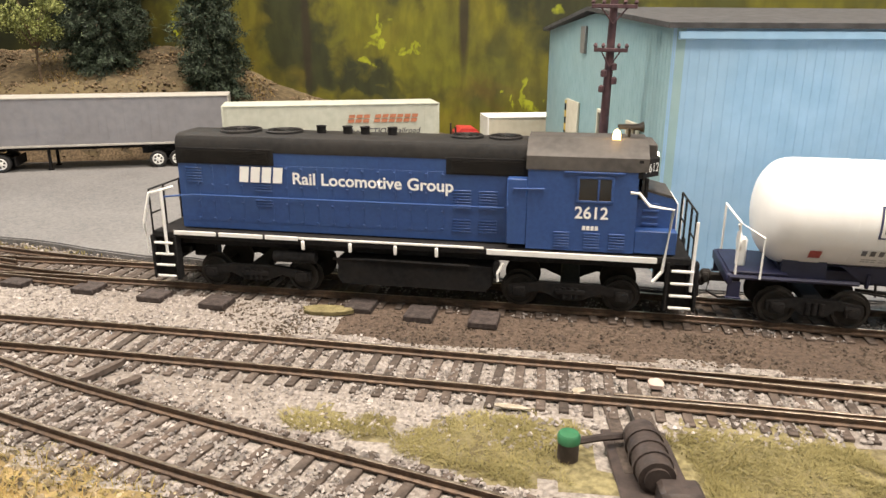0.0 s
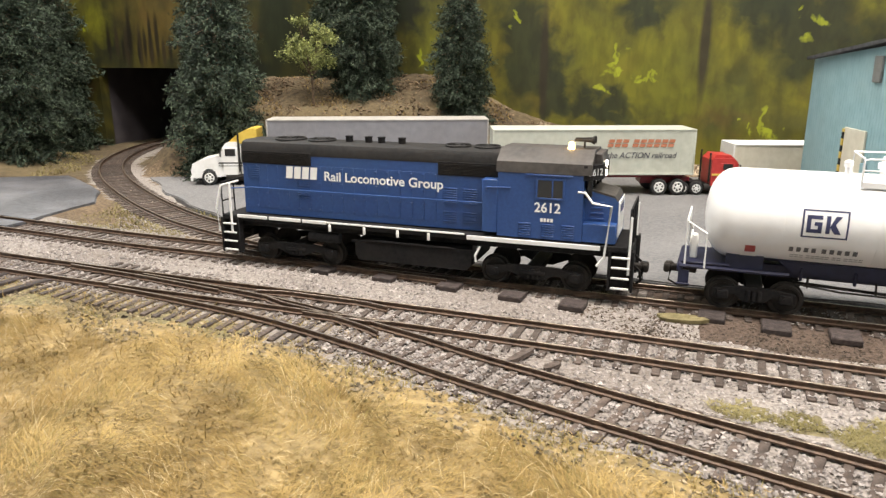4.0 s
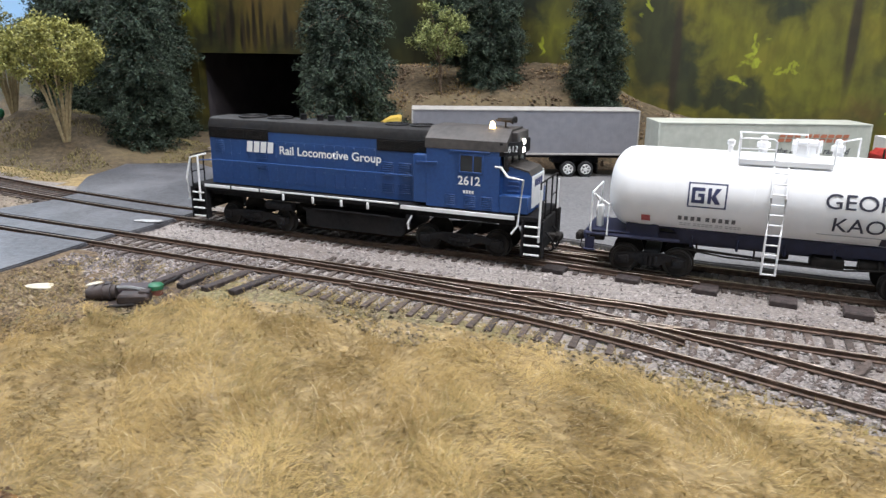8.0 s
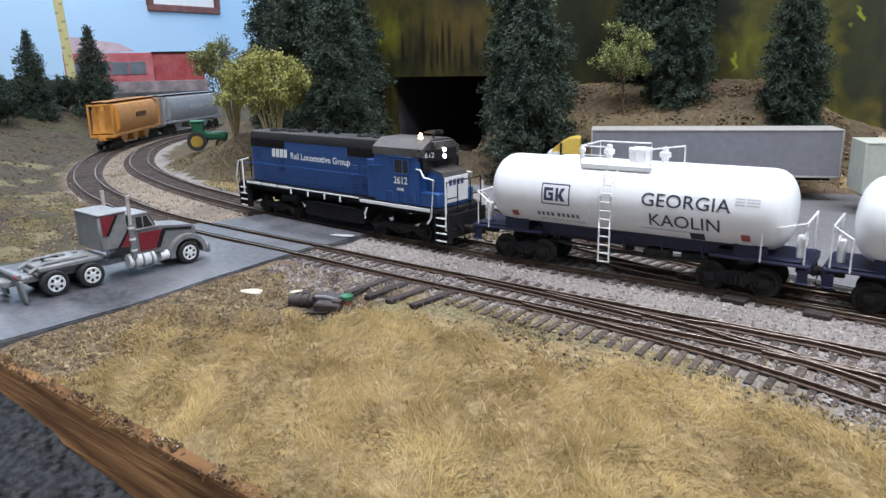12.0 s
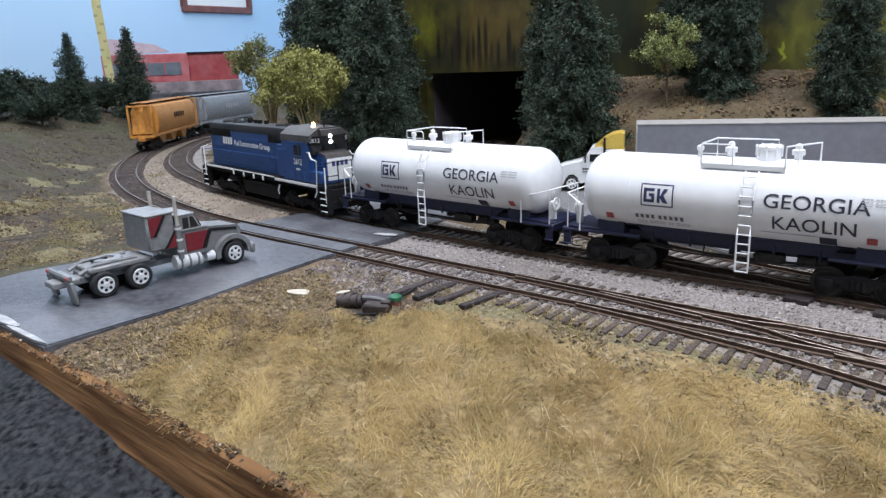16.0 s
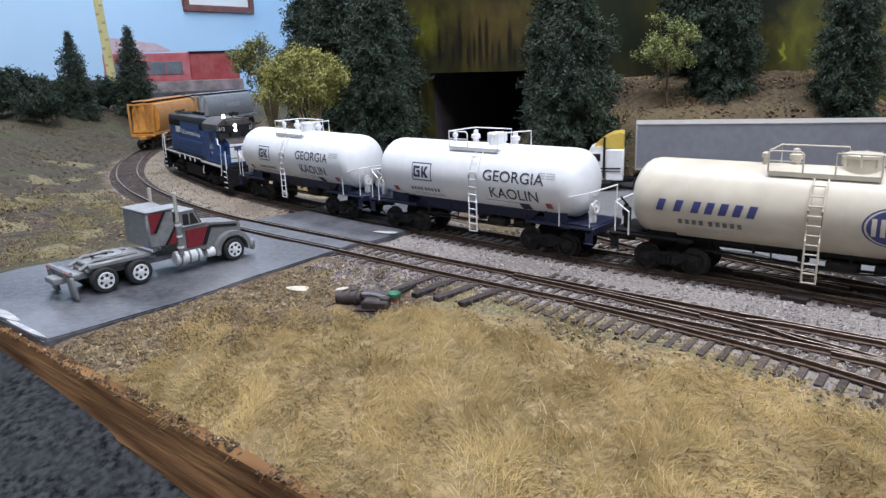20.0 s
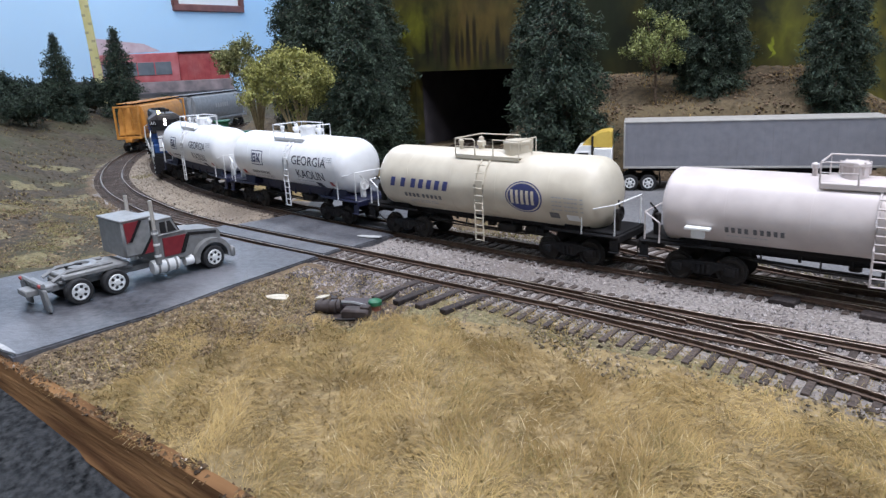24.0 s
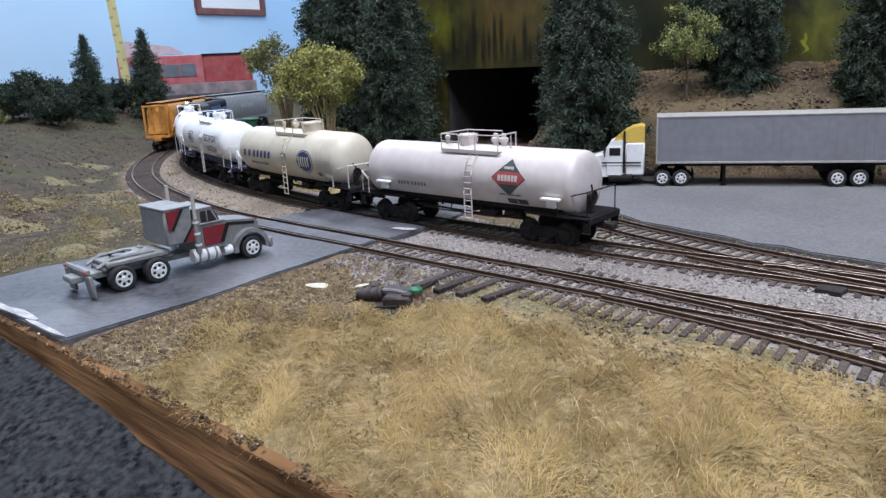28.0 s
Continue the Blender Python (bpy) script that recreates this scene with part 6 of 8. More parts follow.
def cabover_tractor(m):
    """A short flat-fronted tractor facing -x; x = 0 at its front."""
    t = tagged(empty("semi_truck", m), "small red cab-over tractor with orange stripe beside a white trailer", "truck", "parked trucks")
    w = 10.2
    part("chassis", Geo().box((21, 0, 5.4), (40, 9, 2.2), 0.3).box((30, 0, 7.0), (13, 10, 1.2), 0.3), BLACK, t)
    part("cab", Geo().prism([(1.0, 4), (0, 8), (0.3, 14), (2.2, 21.4), (4.6, 23.6), (17, 23.6), (18.4, 22.4), (18.4, 5), (12.4, 5), (11.4, 8.8), (9, 10), (6.6, 8.8), (5.6, 4)], -w, w, "y"), RED, t)
    part("roof_cap", Geo().prism([(4.0, 23.2), (6.4, 25.4), (15.6, 25.8), (17.6, 23.2)], -w + 1.2, w - 1.2, "y"), RED, t, "rounded red roof cap")
    for y in (-4.6, 4.6):
        part("windscreen", Geo().prism([(0.2, 14.6), (1.9, 20.8), (2.4, 20.6), (0.8, 14.4)], y - 4.1, y + 4.1, "y"), DARKGLASS, t, "dark windscreen half")
    part("grille", Geo().box((0.0, 0, 9.6), (0.6, 11, 4.6), 0.2), GUN, t)
    part("bumper", Geo().box((0.2, 0, 4.4), (2.0, 20.8, 2.6), 0.5), CHROME, t)
    for sy in (-1, 1):
        door = part("cab_door", Geo().box((8.4, sy * (w + 0.12), 15.2), (8.4, 0.4, 10.6), 0.12), RED, t)
        part("door_window", Geo().box((8.2, sy * (w + 0.4), 18.2), (6.0, 0.3, 3.8), 0.1), DARKGLASS, door, "dark door window")
        part("side_stripe", Geo().box((9.4, sy * (w + 0.36), 13.2), (17.4, 0.25, 1.3), 0.08), YELLOW, t, "orange side stripe")
        part("headlight", Geo().box((0.1, sy * 8, 7.6), (0.8, 2.4, 1.8), 0.3), CHROME, t)
        part("mirror", Geo().box((1.0, sy * (w + 1.8), 18), (0.7, 1.2, 3.6), 0.2).tube([(1.8, sy * w, 19.6), (1.0, sy * (w + 1.6), 19.6)], 0.22), GUN, t)
        part("fuel_tank", Geo().cyl((14.5, sy * (w - 2), 4.8), (22, sy * (w - 2), 4.8), 2.3, 14), GUN, t)
        part("exhaust_stack", Geo().cyl((19.4, sy * (w - 1), 7), (19.4, sy * (w - 1), 27), 0.6, 10), GUN, t, "slim exhaust stack")
        for x in (9, 27, 36):
            road_wheel(t, x, sy * (w - 1.6), 4.2, sy, width=3.6)
    return t


cabover_tractor(mpose(-31, 478, GROUND, 0, 0, 196))
trailer(mpose(-30, 514, GROUND, 0, 0, 15), "white box trailer behind a red truck", CREAM, 96, 7.2, 27, (70, 82), GUN, None, 14, WHITE)


def silver_truck(m):
    """A toy tractor facing +x; -y is its near side; x = 0 at its rear axle."""
    t = tagged(empty("toy_truck", m), "silver-grey toy semi tractor with red and black stripes on the road", "truck", "parked trucks")
    g = GREYMETAL
    part("chassis", Geo().box((24, 12, 7.6), (84, 9, 2.6), 0.4).box((9, 12, 9.6), (30, 13, 1.6), 0.4), g, t)
    part("deck_plate", Geo().box((8, 12, 11.4), (26, 17, 2.2), 0.5), g, t)
    part("fifth_wheel", Geo().lathe([(12.4, 6.2), (13.8, 6.2), (14.1, 5.6), (14.1, 3.0), (13.2, 2.8)], (6, 12, 0), "z", 24), g, t, "round fifth wheel plate")
    part("wheel_slot", Geo().prism([(-0.5, 11), (6, 11.2), (6, 12.8), (-0.5, 13)], 13.4, 14.2, "z"), BLACK, t, "dark slot in the fifth wheel")
    for y in (6.5, 17.5):
        part("deck_rail", Geo().tube([(-8, y, 10.6), (-2, y, 13.2), (16, y, 13.0)], 0.8), g, t)
    part("catwalk", Geo().box((18.5, 12, 11.6), (7, 16, 1.4), 0.4), g, t, "stepped catwalk behind the sleeper")
    part("tail_frame", Geo().box((-11.5, 12, 9.4), (4, 20, 2.2), 0.5).tube([(-13.4, 1, 11.2), (-13.4, 23, 11.2)], 1.0), g, t)
    for y in (2.0, 22.0):
        part("mudflap", Geo().box((-13.0, y, 5.2), (1.4, 6.0, 9.4), 0.4, Matrix.Rotation(-0.12, 3, "Y")), g, t)
        part("tail_light", Geo().box((-14.4, y, 11.2), (1, 2, 1.4), 0.3), REDMARK, t)
    part("sleeper_box", Geo().box((25.8, 12, 22), (12.4, 22.4, 15.6), 0.8), g, t)
    part("sleeper_roof", Geo().box((25.8, 12, 29.9), (13.2, 23.2, 0.8), 0.3), g, t)
    part("cab", Geo().prism([(33.5, 9), (33.5, 27.4), (41.8, 27.4), (44.8, 20.8), (48, 20.2), (48, 9)], 1.6, 22.4, "y"), g, t)
    part("cab_roof", Geo().box((37.6, 12, 27.6), (9.4, 21.4, 0.9), 0.4), g, t)
    part("windscreen", Geo().prism([(42.2, 26.8), (45.2, 20.9), (45.7, 21.3), (42.7, 27.0)], 2.8, 21.2, "y"), DARKGLASS, t, "dark windscreen")
    part("hood", Geo().prism([(47.5, 8), (47.5, 20.2), (64.5, 17.8), (66, 16.2), (66, 8)], 4.6, 19.4, "y"), g, t)
    for y, s in ((1.3, -1), (22.7, 1)):
        outer = 0.6 if s < 0 else 23.4
        part("door_window", Geo().prism([(36.2, 21.6), (36.2, 26.4), (41.0, 26.4), (43.4, 21.6)], y - 0.2, y + 0.2, "y"), DARKGLASS, t, "dark side window")
        part("window_bar", Geo().box((39.0, y + s * 0.3, 24), (0.6, 0.4, 5), 0.1), g, t)
        part("door_ledge", Geo().box((40.2, y + s * 0.3, 20.9), (14, 0.6, 0.7), 0.2), g, t)
        part("red_panel", Geo().prism([(36.6, 11), (36.6, 19.2), (47.4, 19.0), (43.8, 11)], y - 0.25, y + 0.25, "y"), DARKRED, t, "dark red stripe panel")
        part("dark_stripe", Geo().prism([(44.2, 11), (47.8, 19.0), (49.6, 19.0), (45.9, 11)], y - 0.3, y + 0.3, "y"), BLACK, t)
        part("red_panel", Geo().prism([(20.6, 29.0), (27.0, 29.2), (22.6, 21.4), (21.0, 20.4)], outer - 0.2, outer + 0.2, "y"), DARKRED, t, "dark red stripe panel")
        part("dark_stripe", Geo().prism([(27.0, 29.2), (28.4, 29.2), (23.2, 20.6), (22.0, 20.8)], outer - 0.25, outer + 0.25, "y"), BLACK, t)
        part("red_panel", Geo().prism([(31.8, 20.6), (31.8, 14.6), (27.6, 14.6)], outer - 0.2, outer + 0.2, "y"), DARKRED, t, "dark red stripe panel")
        part("dark_stripe", Geo().prism([(31.8, 22.2), (31.8, 20.6), (27.6, 14.6), (26.4, 14.6)], outer - 0.25, outer + 0.25, "y"), BLACK, t)
        arc = [(60 + 9.4 * math.cos(a), 5.4 + 8.8 * math.sin(a)) for a in np.linspace(radians(-8), radians(188), 15)]
        inner = [(60 + 7.2 * math.cos(a), 5.4 + 6.8 * math.sin(a)) for a in np.linspace(radians(188), radians(-8), 15)]
        part("fender", Geo().prism(arc + inner, min(y, y - s * 6.5), max(y, y - s * 6.5), "y"), g, t, "rounded wheel arch")
        part("hood_stripe", Geo().prism([(50, 17.4), (50, 18.8), (64, 16.8), (64, 15.6)], (4.5 if s < 0 else 19.5) - 0.2, (4.5 if s < 0 else 19.5) + 0.2, "y"), BLACK, t)
        part("fuel_tank", Geo().lathe([(31, 0.4), (31, 2.8), (31.6, 3.3), (42.4, 3.3), (43, 2.8), (43, 0.4)], (0, y - s * 2, 7), "x", 18), RIMSILVER, t, "silver fuel tank")
        for x in (33, 37, 41):
            part("tank_strap", Geo().lathe([(x - 0.4, 3.3), (x - 0.4, 3.6), (x + 0.4, 3.6), (x + 0.4, 3.3)], (0, y - s * 2, 7), "x", 18), g, t)
        part("air_cylinder", Geo().cyl((46, y - s * 2, 6.4), (50, y - s * 2, 6.4), 2.2, 14), RIMSILVER, t)
        pipe = part("exhaust_pipe", Geo().cyl((33.2, y + s * 0.8, 9), (33.2, y + s * 0.8, 24), 1.25, 14), g, t, "upright exhaust pipe")
        for z in (12, 17, 22):
            part("pipe_clamp", Geo().cyl((33.2, y + s * 0.8, z), (33.2, y + s * 0.8, z + 0.9), 1.5, 14), RIMSILVER, pipe)
        part("exhaust_tip", Geo().cyl((33.2, y + s * 0.8, 24), (33.2, y + s * 0.8, 36.6), 0.8, 12), STACKPALE, pipe, "pale straight exhaust tip")
        for x in (0, 14.6, 60):
            road_wheel(t, x, y - s * 2.2, 5.3, s, RIMSILVER, 4.4)
    part("bumper", Geo().box((69.4, 12, 6), (2.4, 24, 5), 0.8), g, t)
    part("grille", Geo().box((66.3, 12, 12), (0.8, 12, 8), 0.2), CHROME, t)
    return t


silver_truck(mpose(-437.2, 100.6, -0.5, 0, 0, 84.3))


# ---------------------------------------------------------------- building and pole
def siding(p0, p1, pitch):
    """Places of upright battens along a wall from p0 to p1 in plan, and its direction."""
    a, b = Vector((*p0, 0)), Vector((*p1, 0))
    ln = (b - a).length
    d = (b - a).normalized()
    n = int(ln / pitch)
    return [(a + d * (k + 0.5) * ln / n, (k + 0.5) * ln / n) for k in range(n)], math.atan2(d.y, d.x)


def warehouse():
    b = tagged(empty("warehouse"), "teal and sky-blue corrugated warehouse with dark gable roof", "building")
    c0, c1 = Vector((9, 487)), Vector((46, 272))
    long_dir = Vector((0.974, 0.226))
    c2 = c1 + long_dir * 420
    c3 = c0 + long_dir * 420
    eave, peak = 84.0, 91.0
    mid = (c0 + c1) / 2

    def wall(name, poly3, mat, out):
        pts = [Vector(p) for p in poly3]
        back = [p - Vector((*out, 0)) * 3 for p in pts]
        n = len(pts)
        g = Geo().add(pts + back, [tuple(range(n)), tuple(range(n, 2 * n))[::-1]] + [(k, (k + 1) % n, n + (k + 1) % n, n + k) for k in range(n)])
        return part(name, g, mat, b)

    gd = (c1 - c0).normalized()
    out_w = Vector((gd.y, -gd.x))
    out_s = Vector((long_dir.y, -long_dir.x))
    wall("gable_wall", [(*c0, -1), (*c1, -1), (*c1, eave), (*mid, peak), (*c0, eave)], TEAL, out_w)
    wall("front_wall", [(*c1, -1), (*c2, -1), (*c2, eave), (*c1, eave)], SKYSIDE, out_s)
    wall("back_wall", [(*c0, -1), (*c3, -1), (*c3, eave), (*c0, eave)], TEAL, -out_s)
    wall("end_wall", [(*c2, -1), (*c3, -1), (*c3, eave), (*((c2 + c3) / 2), peak), (*c2, eave)], TEAL, -out_w)
    spots, ang = siding(c0, c1, 3.4)
    w = (c1 - c0).length
    for p, u in spots:
        h = eave + (peak - eave) * (1 - abs(u / w - 0.5) * 2) - 1.5
        part("batten", Geo().box((p.x - out_w.x * 0.05, p.y - out_w.y * 0.05, h / 2 - 0.5), (0.35, 0.3, h), 0, Matrix.Rotation(ang, 3, "Z")), TEAL, b)
    spots, ang = siding(c1, c2, 3.4)
    for p, u in spots:
        part("batten", Geo().box((p.x - out_s.x * 0.07, p.y - out_s.y * 0.07, eave / 2 - 0.5), (0.35, 0.3, eave - 1), 0, Matrix.Rotation(ang, 3, "Z")), SKYSIDE, b)
    for side, (a0, a1) in enumerate(((c1, c2), (c0, c3))):
        o = out_s if side == 0 else -out_s
        lo0, lo1 = a0 + o * 2.4 - long_dir * 4, a1 + o * 2.4 + long_dir * 6
        r0, r1 = mid - long_dir * 4, (c2 + c3) / 2 + long_dir * 6
        z_lo = eave - 0.4
        g = Geo().add([(*lo0, z_lo), (*lo1, z_lo), (*r1, peak + 1.2), (*r0, peak + 1.2), (*lo0, z_lo + 1.8), (*lo1, z_lo + 1.8), (*r1, peak + 3), (*r0, peak + 3)], [(0, 1, 2, 3), (4, 7, 6, 5), (0, 4, 5, 1), (1, 5, 6, 2), (2, 6, 7, 3), (3, 7, 4, 0)])
        roof = part("roof", g, ROOFDARK, b, "dark grey roof slope")
    part("eave_trim", Geo().box((*((c1 + c2) / 2 + out_s * 1.4), eave - 2.6), (420, 1.4, 2.6), 0.3, Matrix.Rotation(math.atan2(long_dir.y, long_dir.x), 3, "Z")), SKYSIDE, b, "pale eave trim")
    rot = Matrix.Rotation(math.atan2(gd.y, gd.x), 3, "Z")

    def on_gable(u, z, depth):
        p = c0 + gd * u + out_w * depth
        return (p.x, p.y, z)

    door = part("loading_door", Geo().box(on_gable(77, 31, 0.9), (27, 1.2, 34), 0.2, rot), CREAM, b, "cream door with yellow and black edge")
    for k in range(9):
        part("hazard_block", Geo().box(on_gable(63.5, 15.5 + k * 3.6, 1.7), (2.6, 0.6, 1.8), 0.1, rot), YELLOW if k % 2 else BLACK, door)
        part("hazard_block", Geo().box(on_gable(63.5, 17.3 + k * 3.6, 1.7), (2.6, 0.6, 1.8), 0.1, rot), BLACK if k % 2 else YELLOW, door)
    part("door_stop", Geo().box(on_gable(93, 25, 1.2), (4.5, 1.4, 14), 0.2, rot), TEAL, b)
    part("dock_step", Geo().box(on_gable(77, 5, 5), (30, 10, 11), 0.5, rot), surface("tan_concrete", (0.27, 0.22, 0.16), (0.36, 0.30, 0.22), 200, 0.8), b, "concrete dock step")
    for u in (138, 183):
        win = part("window", Geo().box(on_gable(u, 40, 0.5), (13, 0.8, 16), 0.2, rot), DARKGLASS, b, "tall dark window with white frame")
        for du, dz, su, sz in ((0, 8.4, 15, 1.6), (0, -8.4, 16, 1.8), (-6.6, 0, 1.5, 17), (6.6, 0, 1.5, 17), (0, 0, 1.1, 16)):
            part("window_frame", Geo().box(on_gable(u + du, 40 + dz, 1.3), (su, 1.2, sz), 0.2, rot), CREAM, win, "white window frame")
    part("vent", Geo().box(on_gable(93, 79, 0.8), (9, 1.4, 13), 0.3, rot), GREYMETAL, b, "small grey gable vent")
    return b


ROOFDARK = surface("dark_roofing", (0.035, 0.035, 0.038), (0.07, 0.07, 0.075), 200, 0.8, 0.3, 600)
warehouse()

pole = tagged(empty("utility_pole", mpose(26, 296, -0.8, 0, 1, 0)), "maroon wooden utility pole with crossarms beside the building", "pole")
part("post", Geo().cyl((0, 0, 0), (0, 0, 95), 1.9, 14, 1.4), POLE, pole)
for z, half in ((77, 5.5), (92, 7.5)):
    arm = part("crossarm", Geo().box((0, -1.9, z), (half * 2 + 1, 1.2, 1.4), 0.2), POLE, pole)
    for x in (-half, -half * 0.5, half * 0.5, half):
        part("insulator", Geo().lathe([(z + 0.6, 0.4), (z + 1.4, 0.8), (z + 2.2, 0.5), (z + 2.5, 0.1)], (x, -1.9, 0), "z", 8), POLE, arm)
    for sx in (-1, 1):
        part("arm_brace", Geo().tube([(sx * half * 0.6, -1.9, z - 0.5), (0, -1.8, z - 6)], 0.3), POLE, pole)
for z, x in ((63.5, -2.2), (66.5, 2.0), (69, -1.8), (71.5, 1.6)):
    part("line_fitting", Geo().lathe([(z - 1.6, 0.3), (z - 1.4, 1.1), (z + 0.6, 1.1), (z + 1.0, 0.6), (z + 1.2, 0.1)], (x, -1.4, 0), "z", 8), POLE, pole)


# ---------------------------------------------------------------- hopper cars on the curve
def hopper_car(s_front, paint, label, length=168):
    """A covered hopper standing on the curving track; its near end at s_front along it."""
    half = length / 2
    (pa, _), (pb, _) = along(TRACK_A, s_front + 20), along(TRACK_A, s_front + length - 20)
    mid, ang = (pa + pb) / 2, math.degrees(math.atan2(pb[1] - pa[1], pb[0] - pa[0]))
    c = tagged(empty("hopper_car", mpose(mid[0], mid[1], 0, 0, 0, ang)), label, "hopper car", "standing hopper cars")
    prof = [(-9, 14), (-15, 24), (-15.6, 34), (-15, 44), (-12, 50), (-6, 52.4), (6, 52.4), (12, 50), (15, 44), (15.6, 34), (15, 24), (9, 14)]
    part("hopper_body", Geo().prism(prof, -half + 17, half - 17, "x"), paint, c)
    for sx in (-1, 1):
        part("slope_sheet", Geo().prism([(sx * (half - 17), 20), (sx * (half - 17), 50), (sx * (half - 4), 22), (sx * (half - 4), 19)], -11, 11, "y"), paint, c)
        part("end_frame", Geo().box((sx * (half - 3), 0, 16), (3, 28, 3), 0.3).box((sx * (half - 3), -13, 33), (2.4, 2, 34), 0.3).box((sx * (half - 3), 13, 33), (2.4, 2, 34), 0.3).box((sx * (half - 3), 0, 50.6), (2.6, 28, 2), 0.3), paint, c)
        for z in np.linspace(20, 48, 8):
            part("ladder_rung", Geo().tube([(sx * (half - 1.4), -13, z), (sx * (half - 1.4), -5, z)], 0.4), paint, c)
        for y in (-5, 5):
            part("end_post", Geo().box((sx * (half - 5), y, 33), (1.6, 1.6, 34), 0.2), paint, c)
        part("sill_end", Geo().box((sx * (half - 8), 0, 13), (18, 8, 4), 0.4), paint, c)
        coupler(c, sx * (half + 2), sx)
        bogie(c, sx * (half - 22), 20)
    part("running_board", Geo().box((0, -6, 54.2), (length - 4, 5, 0.8), 0.2).box((0, 6, 54.2), (length - 4, 5, 0.8), 0.2), paint, c)
    for x in np.linspace(-half + 8, half - 8, 14):
        part("board_bracket", Geo().box((x, 0, 53.2), (1.2, 20, 1.6), 0.1), BLACK, c)
    for k in range(3):
        part("discharge_chute", Geo().prism([(-12, 15), (12, 15), (5, 5), (-5, 5)], -8, 8, "y"), paint, c, place=mpose((k - 1) * 38, 0, 0))
    part("side_sill", Geo().box((0, -13.6, 17), (length - 10, 1.4, 3), 0.2).box((0, 13.6, 17), (length - 10, 1.4, 3), 0.2), paint, c)
    marks("side_mark", "bbbbbb", 4.5, 6, 2, GREYMARK if paint is HOPPERGREY else BLACK, 6, 36, c, y=-15.75)
    return c


s_orange = float(np.interp(924, -TRACK_A[0][:, 0], TRACK_A[1]))
hopper_car(s_orange, ORANGE, "orange covered hopper car standing on the curve")
hopper_car(s_orange + 178, HOPPERGREY, "grey covered hopper car standing behind the orange one")


# ---------------------------------------------------------------- trees
def foliage_mesh(name, centres, normals, size, material, rng, n_each, spread):
    """Many small pointed leaves round clump centres, in one mesh."""
    c = np.repeat(centres, n_each, axis=0) + rng.normal(0, 1, (len(centres) * n_each, 3)) * np.repeat(spread, n_each)[:, None] if np.ndim(spread) else np.repeat(centres, n_each, axis=0) + rng.normal(0, spread, (len(centres) * n_each, 3))
    k = len(c)
    d = rng.normal(0, 1, (k, 3)) + 0.9 * np.repeat(normals, n_each, axis=0)
    d /= np.linalg.norm(d, axis=1)[:, None]
    side = np.cross(d, rng.normal(0, 1, (k, 3)))
    side /= np.linalg.norm(side, axis=1)[:, None] + 1e-9
    ln, wd = size[0] * rng.uniform(0.6, 1.4, k)[:, None], size[1] * rng.uniform(0.6, 1.4, k)[:, None]
    v = np.stack([c - d * ln * 0.5, c + side * wd, c + d * ln * 0.5, c - side * wd], 1).reshape(-1, 3)
    f = np.arange(4 * k).reshape(-1, 4)
    return raw_mesh(name, v, f, material)


def strand_mesh(name, starts, ways, length, width, material, rng):
    """Thin bent strands, each a tapering strip of two pieces."""
    k = len(starts)
    d = ways / (np.linalg.norm(ways, axis=1)[:, None] + 1e-9)
    side = np.cross(d, rng.normal(0, 1, (k, 3)))
    side /= np.linalg.norm(side, axis=1)[:, None] + 1e-9
    ln = rng.uniform(*length, k)[:, None]
    mid = starts + d * ln * 0.5
    tip = mid + (d + side * rng.uniform(-0.9, 0.9, k)[:, None] + np.array([0, 0, -0.25])) * ln * 0.5
    v = np.stack([starts - side * width, starts + side * width, mid + side * width, mid - side * width, tip], 1).reshape(-1, 3)
    n = np.arange(k)[:, None] * 5
    return raw_mesh(name, v, [tuple(q) for q in (n + np.array([[0, 1, 2, 3]])).tolist()] + [tuple(q) for q in (n + np.array([[3, 2, 4]])).tolist()], material)


